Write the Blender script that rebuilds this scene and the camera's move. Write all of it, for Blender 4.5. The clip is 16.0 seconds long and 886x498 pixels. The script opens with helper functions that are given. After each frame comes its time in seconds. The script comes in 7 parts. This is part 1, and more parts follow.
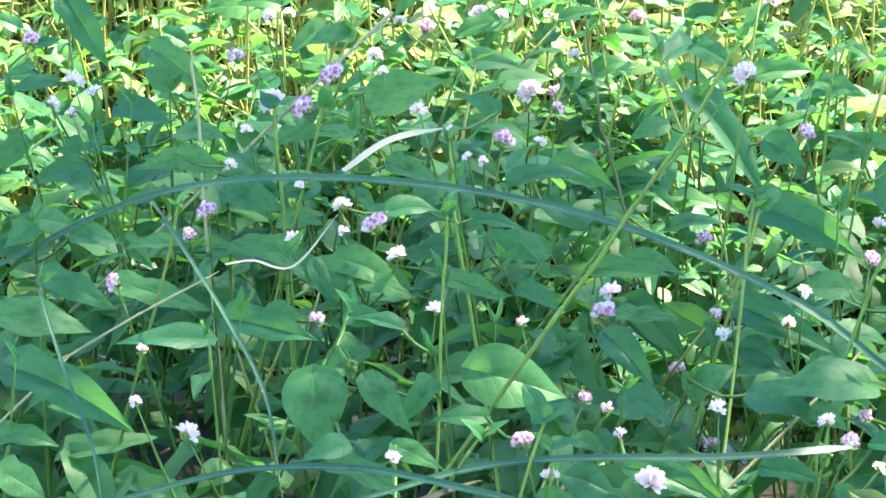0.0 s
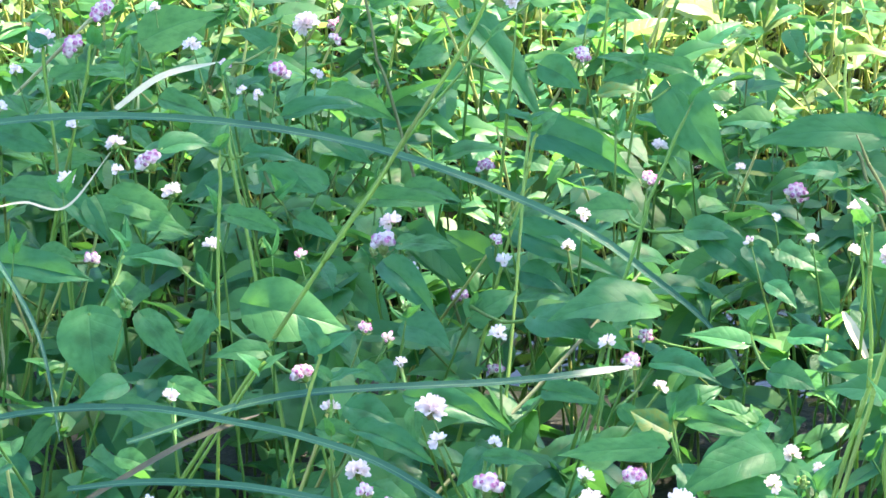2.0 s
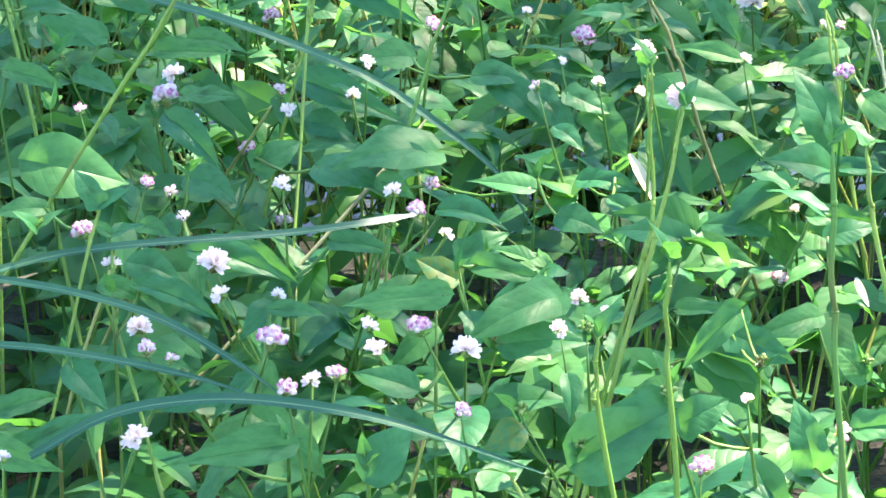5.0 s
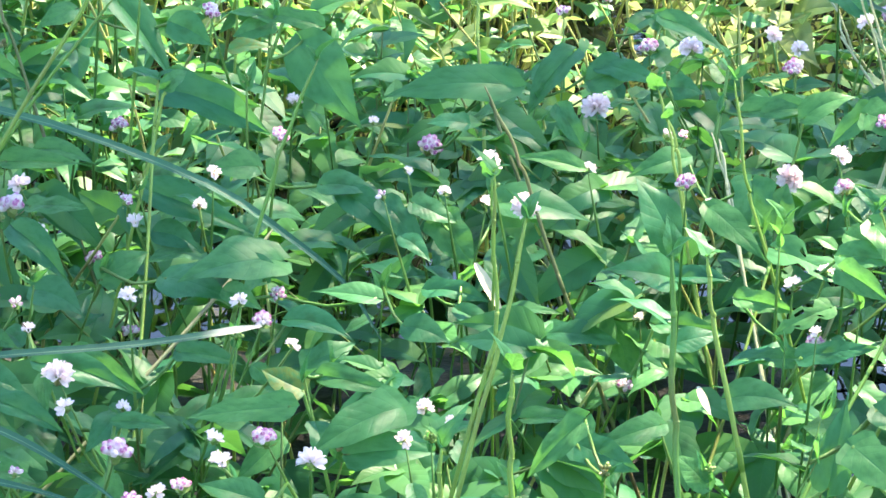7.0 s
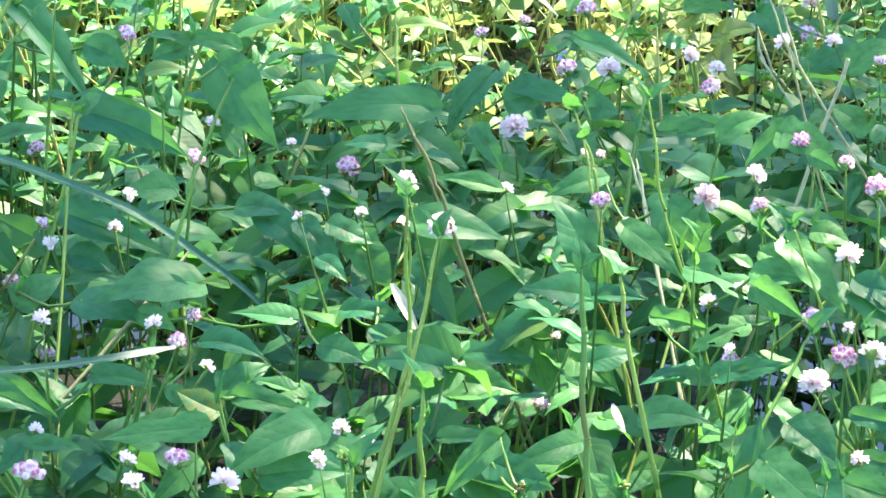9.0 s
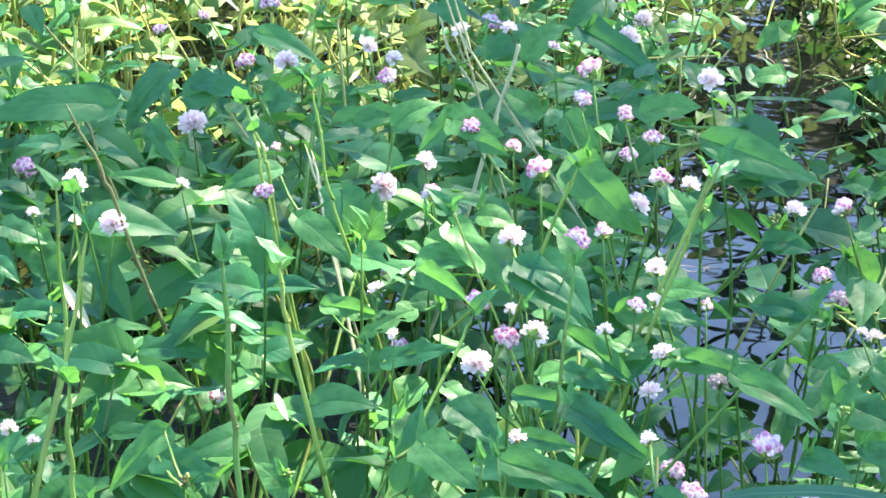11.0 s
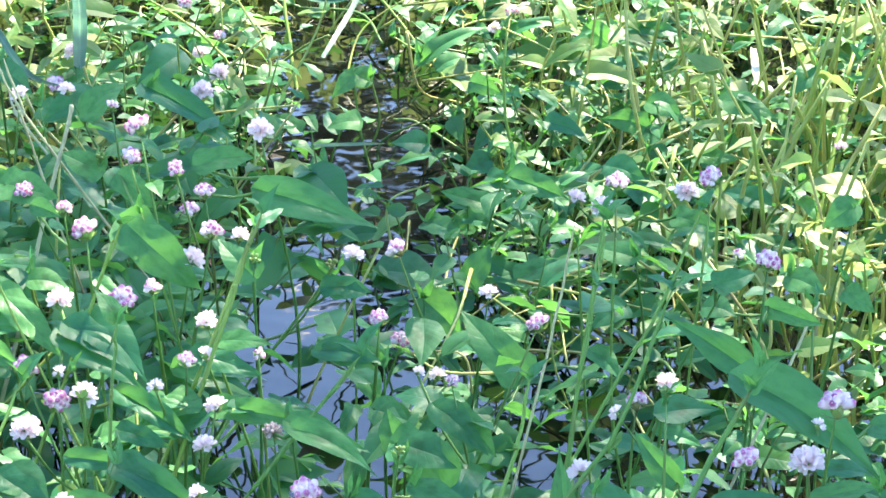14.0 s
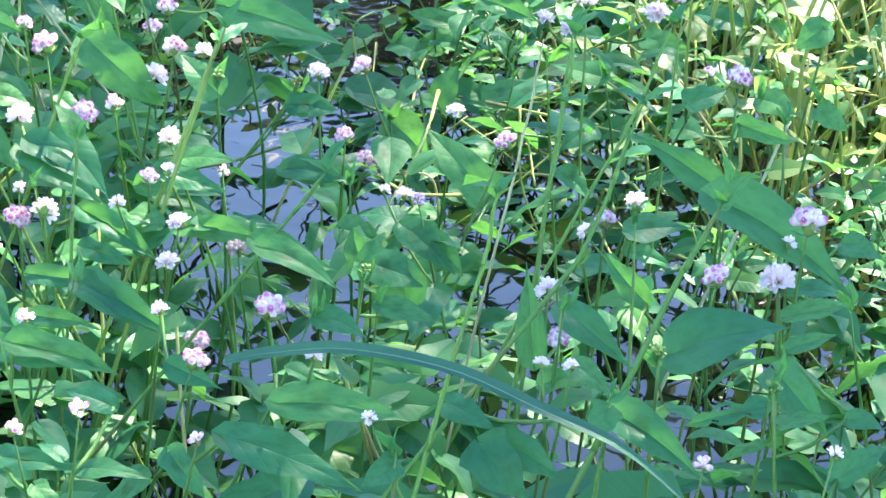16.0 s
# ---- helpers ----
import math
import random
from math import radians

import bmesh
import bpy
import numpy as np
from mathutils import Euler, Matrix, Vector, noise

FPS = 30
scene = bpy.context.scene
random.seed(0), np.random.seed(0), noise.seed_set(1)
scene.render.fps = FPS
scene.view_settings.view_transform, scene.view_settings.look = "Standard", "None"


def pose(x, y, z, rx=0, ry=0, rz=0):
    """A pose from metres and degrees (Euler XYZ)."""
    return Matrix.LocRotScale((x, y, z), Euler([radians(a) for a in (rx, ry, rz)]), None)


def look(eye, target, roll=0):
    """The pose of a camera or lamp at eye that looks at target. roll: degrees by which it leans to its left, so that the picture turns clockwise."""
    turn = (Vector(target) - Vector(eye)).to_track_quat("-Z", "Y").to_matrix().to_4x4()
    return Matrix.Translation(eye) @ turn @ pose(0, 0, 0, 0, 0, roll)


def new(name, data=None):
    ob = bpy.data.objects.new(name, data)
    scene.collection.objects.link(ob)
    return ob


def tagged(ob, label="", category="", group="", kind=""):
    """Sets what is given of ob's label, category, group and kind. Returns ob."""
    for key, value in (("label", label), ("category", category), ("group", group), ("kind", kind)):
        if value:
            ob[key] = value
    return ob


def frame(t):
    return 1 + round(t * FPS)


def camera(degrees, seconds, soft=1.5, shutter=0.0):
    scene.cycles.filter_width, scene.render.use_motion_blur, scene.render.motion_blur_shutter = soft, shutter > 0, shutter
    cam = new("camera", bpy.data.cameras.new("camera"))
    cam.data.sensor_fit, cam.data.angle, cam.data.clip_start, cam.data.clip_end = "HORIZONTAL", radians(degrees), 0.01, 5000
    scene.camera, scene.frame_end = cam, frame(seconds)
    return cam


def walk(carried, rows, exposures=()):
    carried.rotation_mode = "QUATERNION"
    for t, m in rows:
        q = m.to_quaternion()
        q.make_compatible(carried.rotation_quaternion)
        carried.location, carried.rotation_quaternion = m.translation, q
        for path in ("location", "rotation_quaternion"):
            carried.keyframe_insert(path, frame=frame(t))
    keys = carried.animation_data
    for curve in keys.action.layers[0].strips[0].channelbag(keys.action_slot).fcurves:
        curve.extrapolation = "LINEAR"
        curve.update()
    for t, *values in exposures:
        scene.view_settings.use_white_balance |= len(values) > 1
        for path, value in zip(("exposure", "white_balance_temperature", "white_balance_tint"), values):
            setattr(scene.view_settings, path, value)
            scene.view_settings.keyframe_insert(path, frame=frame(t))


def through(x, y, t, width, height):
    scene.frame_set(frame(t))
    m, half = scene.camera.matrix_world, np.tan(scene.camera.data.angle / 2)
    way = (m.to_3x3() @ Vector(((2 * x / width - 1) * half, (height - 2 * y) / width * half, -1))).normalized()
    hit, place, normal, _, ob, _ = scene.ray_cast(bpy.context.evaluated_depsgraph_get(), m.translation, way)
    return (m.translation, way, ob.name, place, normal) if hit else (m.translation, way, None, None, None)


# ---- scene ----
cam = camera(17.9, 16.0, soft=1.6)
PATH = [
    (0, (-0.005, -0.006, 0.822), (-0.4119, 1.8088, 0.0864), 0.42),
    (0.5, (-0.002, -0.002, 0.820), (-0.3600, 1.8240, 0.0851), 0.39),
    (1, (0.001, 0.001, 0.820), (-0.3441, 1.8289, 0.0849), 0.44),
    (1.5, (0.006, 0.004, 0.816), (-0.3089, 1.8362, 0.0789), 0.27),
    (2, (0.008, 0.006, 0.813), (-0.2607, 1.8305, 0.0389), -0.01),
    (2.5, (0.006, 0.009, 0.807), (-0.2313, 1.8208, -0.0066), 0.09),
    (3, (0.006, 0.014, 0.806), (-0.2114, 1.8112, -0.0449), 0.41),
    (3.2, (0.007, 0.015, 0.804), (-0.2049, 1.8065, -0.0591), 0.53),
    (5.3, (0.023, 0.022, 0.809), (-0.0916, 1.8185, -0.0628), 0.46),
    (5.5, (0.025, 0.023, 0.810), (-0.0789, 1.8266, -0.0480), 0.64),
    (6, (0.027, 0.021, 0.811), (-0.0502, 1.8415, -0.0137), 1.04),
    (6.5, (0.026, 0.021, 0.812), (-0.0192, 1.8455, -0.0067), 1.25),
    (7, (0.025, 0.017, 0.814), (-0.0065, 1.8479, 0.0089), 1.43),
    (7.5, (0.027, 0.014, 0.814), (0.0030, 1.8524, 0.0262), 1.77),
    (8, (0.031, 0.018, 0.813), (0.0175, 1.8568, 0.0262), 1.67),
    (8.2, (0.031, 0.018, 0.811), (0.0265, 1.8578, 0.0256), 1.62),
    (10.3, (0.069, 0.008, 0.811), (0.1553, 1.8442, 0.0235), 1.85),
    (10.5, (0.076, 0.007, 0.809), (0.1982, 1.8440, 0.0271), 1.98),
    (11, (0.078, 0.006, 0.811), (0.2658, 1.8373, 0.0287), 1.64),
    (11.5, (0.086, 0.004, 0.813), (0.2964, 1.8337, 0.0342), 1.09),
    (12, (0.097, 0.000, 0.814), (0.3567, 1.8351, 0.0628), 1.45),
    (12.5, (0.107, -0.004, 0.814), (0.4305, 1.8300, 0.0857), 1.70),
    (13, (0.119, -0.007, 0.814), (0.5129, 1.8164, 0.0932), 1.62),
    (13.5, (0.122, -0.006, 0.813), (0.5521, 1.8086, 0.0906), 1.12),
    (14, (0.127, -0.002, 0.811), (0.5615, 1.8035, 0.0696), 0.94),
    (14.5, (0.130, 0.001, 0.808), (0.5672, 1.7967, 0.0443), 1.08),
    (15, (0.128, 0.004, 0.804), (0.5673, 1.7875, 0.0122), 1.31),
    (15.5, (0.131, 0.005, 0.800), (0.5718, 1.7767, -0.0164), 1.52),
    (16, (0.131, 0.012, 0.796), (0.5790, 1.7659, -0.0533), 1.43),
]
walk(cam, [(t, look(eye, target, roll)) for t, eye, target, roll in PATH], [(0, 2.82, 7600, 12), (3.0, 2.92, 7700, 12), (5.5, 2.92, 7700, 12), (8.0, 2.74, 7600, 12), (11.0, 2.76, 7300, 13), (13.0, 2.72, 7150, 15), (16, 2.93, 6950, 14)])

# ---- light ----
SUN_HEADING, SUN_HEIGHT = 40.0, 50.0      # degrees clockwise from straight ahead, and above the horizon
world = bpy.data.worlds.new("sky")
scene.world = world
world.use_nodes = True
nodes, links = world.node_tree.nodes, world.node_tree.links
sky = nodes.new("ShaderNodeTexSky")
sky.sky_type, sky.sun_disc = "NISHITA", False
sky.altitude, sky.air_density, sky.dust_density, sky.ozone_density = 900, 1.0, 0.0, 4.0
sky.sun_elevation, sky.sun_rotation = radians(SUN_HEIGHT), radians(SUN_HEADING)
links.new(sky.outputs[0], nodes["Background"].inputs[0])
nodes["Background"].inputs[1].default_value = 0.15
lamp = bpy.data.lights.new("sun", "SUN")
lamp.energy, lamp.angle, lamp.color = 5.0, radians(0.6), (1.0, 0.92, 0.82)
sun = new("sun", lamp)
sun.matrix_world = pose(0, 0, 6, 90 - SUN_HEIGHT, 0, 180 - SUN_HEADING)


# ---- materials ----
class Mat:
    """A node material with a few short cuts."""

    def __init__(self, name):
        self.mat = bpy.data.materials.new(name)
        self.mat.use_nodes = True
        self.nt = self.mat.node_tree
        self.bsdf = self.nt.nodes["Principled BSDF"]
        self.out = self.nt.nodes["Material Output"]

    def node(self, kind, **sets):
        n = self.nt.nodes.new(kind)
        for key, value in sets.items():
            n.inputs[key.replace("_", " ")].default_value = value
        return n

    def link(self, a, b):
        self.nt.links.new(a, b)

    def put(self, socket, value):
        if isinstance(value, (int, float)):
            socket.default_value = value
        elif isinstance(value, tuple):
            socket.default_value = (*value, 1) if len(value) == 3 else value
        else:
            self.link(value, socket)

    def calc(self, op, a, b=0.0, c=0.0):
        n = self.nt.nodes.new("ShaderNodeMath")
        n.operation = op
        for i, v in enumerate((a, b, c)):
            self.put(n.inputs[i], v)
        return n.outputs[0]

    def mix(self, f, a, b, blend="MIX"):
        n = self.nt.nodes.new("ShaderNodeMix")
        n.data_type, n.blend_type = "RGBA", blend
        self.put(n.inputs[0], f)
        self.put(n.inputs[6], a)
        self.put(n.inputs[7], b)
        return n.outputs[2]

    def ramp(self, v, lo, hi):
        n = self.nt.nodes.new("ShaderNodeMapRange")
        n.interpolation_type = "SMOOTHSTEP"
        self.put(n.inputs[0], v)
        n.inputs[1].default_value, n.inputs[2].default_value = lo, hi
        return n.outputs[0]

    def noise(self, scale, detail=3.0, space="Object"):
        co = self.nt.nodes.new("ShaderNodeTexCoord") if space != "World" else self.nt.nodes.new("ShaderNodeNewGeometry")
        n = self.node("ShaderNodeTexNoise", Scale=scale, Detail=detail)
        self.link(co.outputs["Position" if space == "World" else space], n.inputs["Vector"])
        return n.outputs["Fac"]

    def random(self):
        return self.nt.nodes.new("ShaderNodeObjectInfo").outputs["Random"]

    def island(self):
        return self.nt.nodes.new("ShaderNodeNewGeometry").outputs["Random Per Island"]

    def uv(self):
        s = self.nt.nodes.new("ShaderNodeSeparateXYZ")
        self.link(self.nt.nodes.new("ShaderNodeUVMap").outputs[0], s.inputs[0])
        return s.outputs[0], s.outputs[1]

    def bump(self, height, strength, distance):
        n = self.node("ShaderNodeBump", Strength=strength, Distance=distance)
        self.link(height, n.inputs["Height"])
        self.link(n.outputs[0], self.bsdf.inputs["Normal"])
        return n.outputs[0]

    def finish(self, colour, rough=0.5, specular=0.5, through=0.0, glow=None):
        self.put(self.bsdf.inputs["Base Color"], colour)
        self.put(self.bsdf.inputs["Roughness"], rough)
        self.bsdf.inputs["Specular IOR Level"].default_value = specular
        if through:
            t = self.node("ShaderNodeBsdfTranslucent")
            self.put(t.inputs[0], glow if glow is not None else colour)
            m = self.node("ShaderNodeMixShader", Fac=through)
            self.link(self.bsdf.outputs[0], m.inputs[1])
            self.link(t.outputs[0], m.inputs[2])
            self.link(m.outputs[0], self.out.inputs[0])
        return self.mat


def leaf_material(name, spread, dark, light, shine=(0.165, 0.47, 0.055), pale=0.0):
    """Knotweed leaf: midrib and side veins, a dark chevron on some, thin enough to let light through. spread: random by object or by island."""
    m = Mat(name)
    rnd = m.random() if spread == "object" else m.island()
    v, u = m.uv()
    across = m.calc("ABSOLUTE", m.calc("SUBTRACT", v, 0.5))
    side = m.calc("FRACT", m.calc("MULTIPLY", m.calc("SUBTRACT", u, m.calc("MULTIPLY", across, 0.42)), 8.0))
    side = m.calc("ABSOLUTE", m.calc("SUBTRACT", side, 0.5))
    vein = m.calc("MAXIMUM", m.ramp(across, 0.028, 0.008), m.calc("MULTIPLY", m.ramp(side, 0.09, 0.02), 0.55))
    cells = m.noise(46, 4)
    patch = m.noise(7, 3)
    rnd2 = m.calc("FRACT", m.calc("MULTIPLY", rnd, 17.31))
    rnd3 = m.calc("FRACT", m.calc("MULTIPLY", rnd, 53.7))
    green = m.mix(m.ramp(rnd, pale, 1.0), dark, light)
    green = m.mix(m.calc("MULTIPLY", m.ramp(patch, 0.45, 0.75), 0.5), green, (0.018, 0.110, 0.028))
    green = m.mix(m.calc("MULTIPLY", m.ramp(cells, 0.35, 0.7), 0.3), green, (0.026, 0.195, 0.076))
    old = m.ramp(rnd2, 0.985, 0.999)
    green = m.mix(m.calc("MULTIPLY", old, m.ramp(patch, 0.35, 0.6)), green, (0.15, 0.21, 0.05))
    chev = m.calc("ABSOLUTE", m.calc("SUBTRACT", m.calc("SUBTRACT", u, m.calc("MULTIPLY", across, -0.35)), 0.36))
    mark = m.calc("MULTIPLY", m.calc("MULTIPLY", m.ramp(chev, 0.12, 0.03), m.ramp(across, 0.30, 0.16)), m.ramp(rnd3, 0.62, 0.7))
    green = m.mix(m.calc("MULTIPLY", mark, 0.6), green, (0.012, 0.060, 0.024))
    green = m.mix(m.calc("MULTIPLY", vein, 0.20), green, (0.075, 0.270, 0.110))
    spots = m.ramp(m.noise(19, 2), 0.73, 0.78)
    green = m.mix(m.calc("MULTIPLY", spots, 0.4), green, (0.07, 0.10, 0.04))
    glow = m.mix(m.calc("MAXIMUM", m.calc("MULTIPLY", vein, 0.5), m.calc("MULTIPLY", m.ramp(patch, 0.4, 0.7), 0.45)), m.mix(0.65, green, shine), (0.045, 0.24, 0.035))
    relief = m.calc("ADD", m.calc("ADD", m.calc("MULTIPLY", vein, -0.6), m.calc("MULTIPLY", cells, 0.4)), m.calc("MULTIPLY", m.calc("SQRT", side), 0.6))
    m.bump(relief, 0.22, 0.0010)
    return m.finish(green, m.calc("ADD", 0.34, m.calc("MULTIPLY", patch, 0.22)), 0.32, 0.45, glow)


def stem_material(name, a, b, tint, spread="object"):
    m = Mat(name)
    rnd = m.random() if spread == "object" else m.island()
    c = m.mix(rnd, a, b)
    c = m.mix(m.calc("MULTIPLY", m.ramp(m.noise(24, 3, "World"), 0.52, 0.72), 0.7), c, tint)
    m.bump(m.noise(600, 2, "World"), 0.25, 0.0006)
    return m.finish(c, 0.42, 0.28, 0.15, c)


LEAF = leaf_material("leaf_green", "object", (0.022, 0.165, 0.078), (0.090, 0.275, 0.082))
LEAF_MASS = leaf_material("leaf_green_massed", "island", (0.022, 0.155, 0.072), (0.095, 0.265, 0.076))
# sunlit copy of the leaf: strong sun is put into its yellower, paler colour
LEAF_SUNLIT = leaf_material("leaf_sunlit_yellow", "island", (0.100, 0.220, 0.040), (0.360, 0.400, 0.160), (0.40, 0.52, 0.15), 0.12)
STEM = stem_material("stem_green", (0.05, 0.17, 0.035), (0.15, 0.29, 0.065), (0.12, 0.12, 0.04))
STEM_MASS = stem_material("stem_mixed", (0.04, 0.14, 0.03), (0.18, 0.26, 0.07), (0.11, 0.09, 0.04), "island")
STEM_RED = stem_material("stem_reddish", (0.12, 0.16, 0.055), (0.17, 0.16, 0.06), (0.15, 0.08, 0.045))
# pale stems, with the brightness of sun put into the colour
STEM_FAR = stem_material("stem_sunlit_pale", (0.25, 0.36, 0.07), (0.52, 0.48, 0.17), (0.20, 0.14, 0.06), "island")
STEM_BRIGHT = stem_material("stem_yellow_green", (0.15, 0.29, 0.045), (0.27, 0.38, 0.08), (0.16, 0.20, 0.05))
STEM_DULL = stem_material("stem_dull", (0.09, 0.23, 0.045), (0.16, 0.32, 0.06), (0.16, 0.15, 0.05))
STRAW_DULL = stem_material("straw_weathered", (0.44, 0.42, 0.20), (0.52, 0.50, 0.28), (0.20, 0.15, 0.08))
STRAW_BROWN = stem_material("straw_brown", (0.095, 0.085, 0.045), (0.12, 0.10, 0.055), (0.06, 0.06, 0.03), "island")
STRAW = stem_material("straw", (0.55, 0.47, 0.28), (0.62, 0.56, 0.38), (0.34, 0.26, 0.14), "island")


def petal_material():
    """White below, rose to purple at the tip; how far depends on the head."""
    m = Mat("petal")
    v, u = m.uv()
    rnd = m.random()
    tip = m.ramp(u, 0.58, 0.88)
    rose = m.mix(rnd, (0.64, 0.22, 0.42), (0.47, 0.11, 0.28))
    c = m.mix(m.calc("MULTIPLY", tip, m.ramp(v, 0.0, 1.0)), (0.94, 0.80, 0.78), rose)
    c = m.mix(m.ramp(u, 0.16, 0.02), c, (0.45, 0.55, 0.25))
    return m.finish(c, 0.55, 0.3, 0.42, c)


PETAL = petal_material()
BRACT = stem_material("bract_green", (0.16, 0.30, 0.07), (0.24, 0.34, 0.10), (0.30, 0.20, 0.10))


def spent_material():
    m = Mat("spent_petal")
    c = m.mix(m.ramp(m.noise(300, 2), 0.4, 0.6), (0.42, 0.30, 0.24), (0.60, 0.48, 0.42))
    return m.finish(c, 0.7, 0.2, 0.15, c)


SPENT = spent_material()


def grass_material(name, pale):
    m = Mat(name)
    v, u = m.uv()
    ribs = m.calc("SINE", m.calc("MULTIPLY", v, 60.0))
    c = m.mix(m.ramp(m.noise(9, 3, "World"), 0.35, 0.7), (0.018, 0.108, 0.064), (0.046, 0.165, 0.086))
    c = m.mix(m.ramp(m.calc("ABSOLUTE", m.calc("SUBTRACT", v, 0.5)), 0.07, 0.02), c, (0.16, 0.30, 0.15))
    if pale:
        c = m.mix(m.ramp(u, 0.80, 0.90), c, (0.66, 0.60, 0.42))
    m.bump(ribs, 0.3, 0.0004)
    return m.finish(c, 0.42, 0.34, 0.26, m.mix(0.5, c, (0.12, 0.30, 0.07)))


GRASS = grass_material("grass_blade_green", False)
GRASS_PALE = grass_material("grass_blade_pale_tip", True)
RIB = stem_material("grass_midrib", (0.035, 0.14, 0.07), (0.05, 0.17, 0.08), (0.05, 0.16, 0.07))


def mud_material():
    m = Mat("mud")
    a, b = m.noise(14, 6, "World"), m.noise(160, 4, "World")
    c = m.mix(a, (0.008, 0.007, 0.005), (0.017, 0.015, 0.009))
    c = m.mix(m.calc("MULTIPLY", m.ramp(b, 0.55, 0.7), 0.5), c, (0.020, 0.026, 0.011))
    m.bump(b, 0.6, 0.004)
    return m.finish(c, 0.6, 0.4)


def water_material():
    m = Mat("water")
    geo = m.nt.nodes.new("ShaderNodeNewGeometry")
    n = m.node("ShaderNodeTexNoise", Scale=16.0, Detail=2.0)
    m.link(geo.outputs["Position"], n.inputs["Vector"])
    m.bump(n.outputs["Fac"], 0.07, 0.012)
    m.bsdf.inputs["IOR"].default_value = 1.33
    scum = m.ramp(m.noise(30, 5, "World"), 0.66, 0.74)
    return m.finish(m.mix(scum, (0.003, 0.004, 0.003), (0.020, 0.021, 0.012)), m.calc("ADD", 0.03, m.calc("MULTIPLY", scum, 0.25)), 0.5)


MUD, WATER = mud_material(), water_material()


# ---- mesh helpers ----
def mesh(name, verts, faces, material, uvs=None, crease=False):
    me = bpy.data.meshes.new(name)
    me.from_pydata([tuple(map(float, v)) for v in verts], [], faces)
    me.materials.append(material)
    if uvs is not None:
        layer = me.uv_layers.new(name="UVMap").data
        index = np.empty(len(me.loops), int)
        me.loops.foreach_get("vertex_index", index)
        layer.foreach_set("uv", np.asarray(uvs, float)[index].ravel())
    if crease:  # the midrib is a sharp fold
        ends = np.empty(2 * len(me.edges), int)
        me.edges.foreach_get("vertices", ends)
        middle = np.abs(np.asarray(uvs, float)[:, 0] - 0.5) < 1e-6
        fold = me.attributes.new("sharp_edge", "BOOLEAN", "EDGE")
        fold.data.foreach_set("value", middle[ends.reshape(-1, 2)].all(axis=1))
    me.polygons.foreach_set("use_smooth", [True] * len(me.polygons))
    me.update()
    return me


def child(name, data, parent, label="", m=None):
    ob = new(name, data)
    ob.parent = parent
    if m is not None:
        ob.matrix_local = m
    return tagged(ob, label)


def spline(points, count):
    """A smooth line through the points."""
    p = np.array(points, float)
    p = np.vstack([2 * p[0] - p[1], p, 2 * p[-1] - p[-2]])
    out = []
    for s in np.linspace(0, len(p) - 3 - 1e-6, count):
        i, t = int(s), s - int(s)
        a, b, c, d = p[i : i + 4]
        out.append(0.5 * (2 * b + (c - a) * t + (2 * a - 5 * b + 4 * c - d) * t * t + (3 * b - a - 3 * c + d) * t**3))
    return np.array(out)


def tube(line, radii, sides=6):
    """Verts and faces of a round stalk along a line."""
    line = np.asarray(line)
    way = np.gradient(line, axis=0)
    way /= np.linalg.norm(way, axis=1)[:, None] + 1e-9
    ref = np.array([0.31, 0.95, 0.05])
    a = np.cross(way, ref)
    a /= np.linalg.norm(a, axis=1)[:, None] + 1e-9
    b = np.cross(way, a)
    verts, faces = [], []
    for i in range(len(line)):
        for k in range(sides):
            an = 2 * math.pi * k / sides
            verts.append(line[i] + radii[i] * (math.cos(an) * a[i] + math.sin(an) * b[i]))
    for i in range(len(line) - 1):
        for k in range(sides):
            j = (k + 1) % sides
            faces.append((i * sides + k, i * sides + j, (i + 1) * sides + j, (i + 1) * sides + k))
    faces.append(tuple(range(sides))[::-1])
    faces.append(tuple(len(verts) - sides + k for k in range(sides)))
    return verts, faces


def join(parts):
    verts, faces = [], []
    for v, f in parts:
        o = len(verts)
        verts += list(v)
        faces += [tuple(i + o for i in face) for face in f]
    return verts, faces


def openness(x, y):
    """0 in thick growth, 1 over the open water."""
    a = math.exp(-(((x - 0.475) / 0.06) ** 2 + ((y - 1.87) / 0.22) ** 2))
    b = math.exp(-(((x - 0.60) / 0.09) ** 2 + ((y - 2.25) / 0.28) ** 2))
    c = math.exp(-(((x - 0.585) / 0.085) ** 2 + ((y - 1.43) / 0.15) ** 2))
    d = 0.6 * math.exp(-(((x + 0.5) / 0.12) ** 2 + ((y - 2.6) / 0.15) ** 2))
    e = 0.9 * math.exp(-(((x - 0.54) / 0.075) ** 2 + ((y - 1.16) / 0.12) ** 2))
    f = math.exp(-(((x - 0.430) / 0.055) ** 2 + ((y - 1.66) / 0.20) ** 2))
    g = math.exp(-(((x - 0.385) / 0.035) ** 2 + ((y - 1.44) / 0.11) ** 2))
    return min(1.0, max(a, b, c, d, e, f, g))


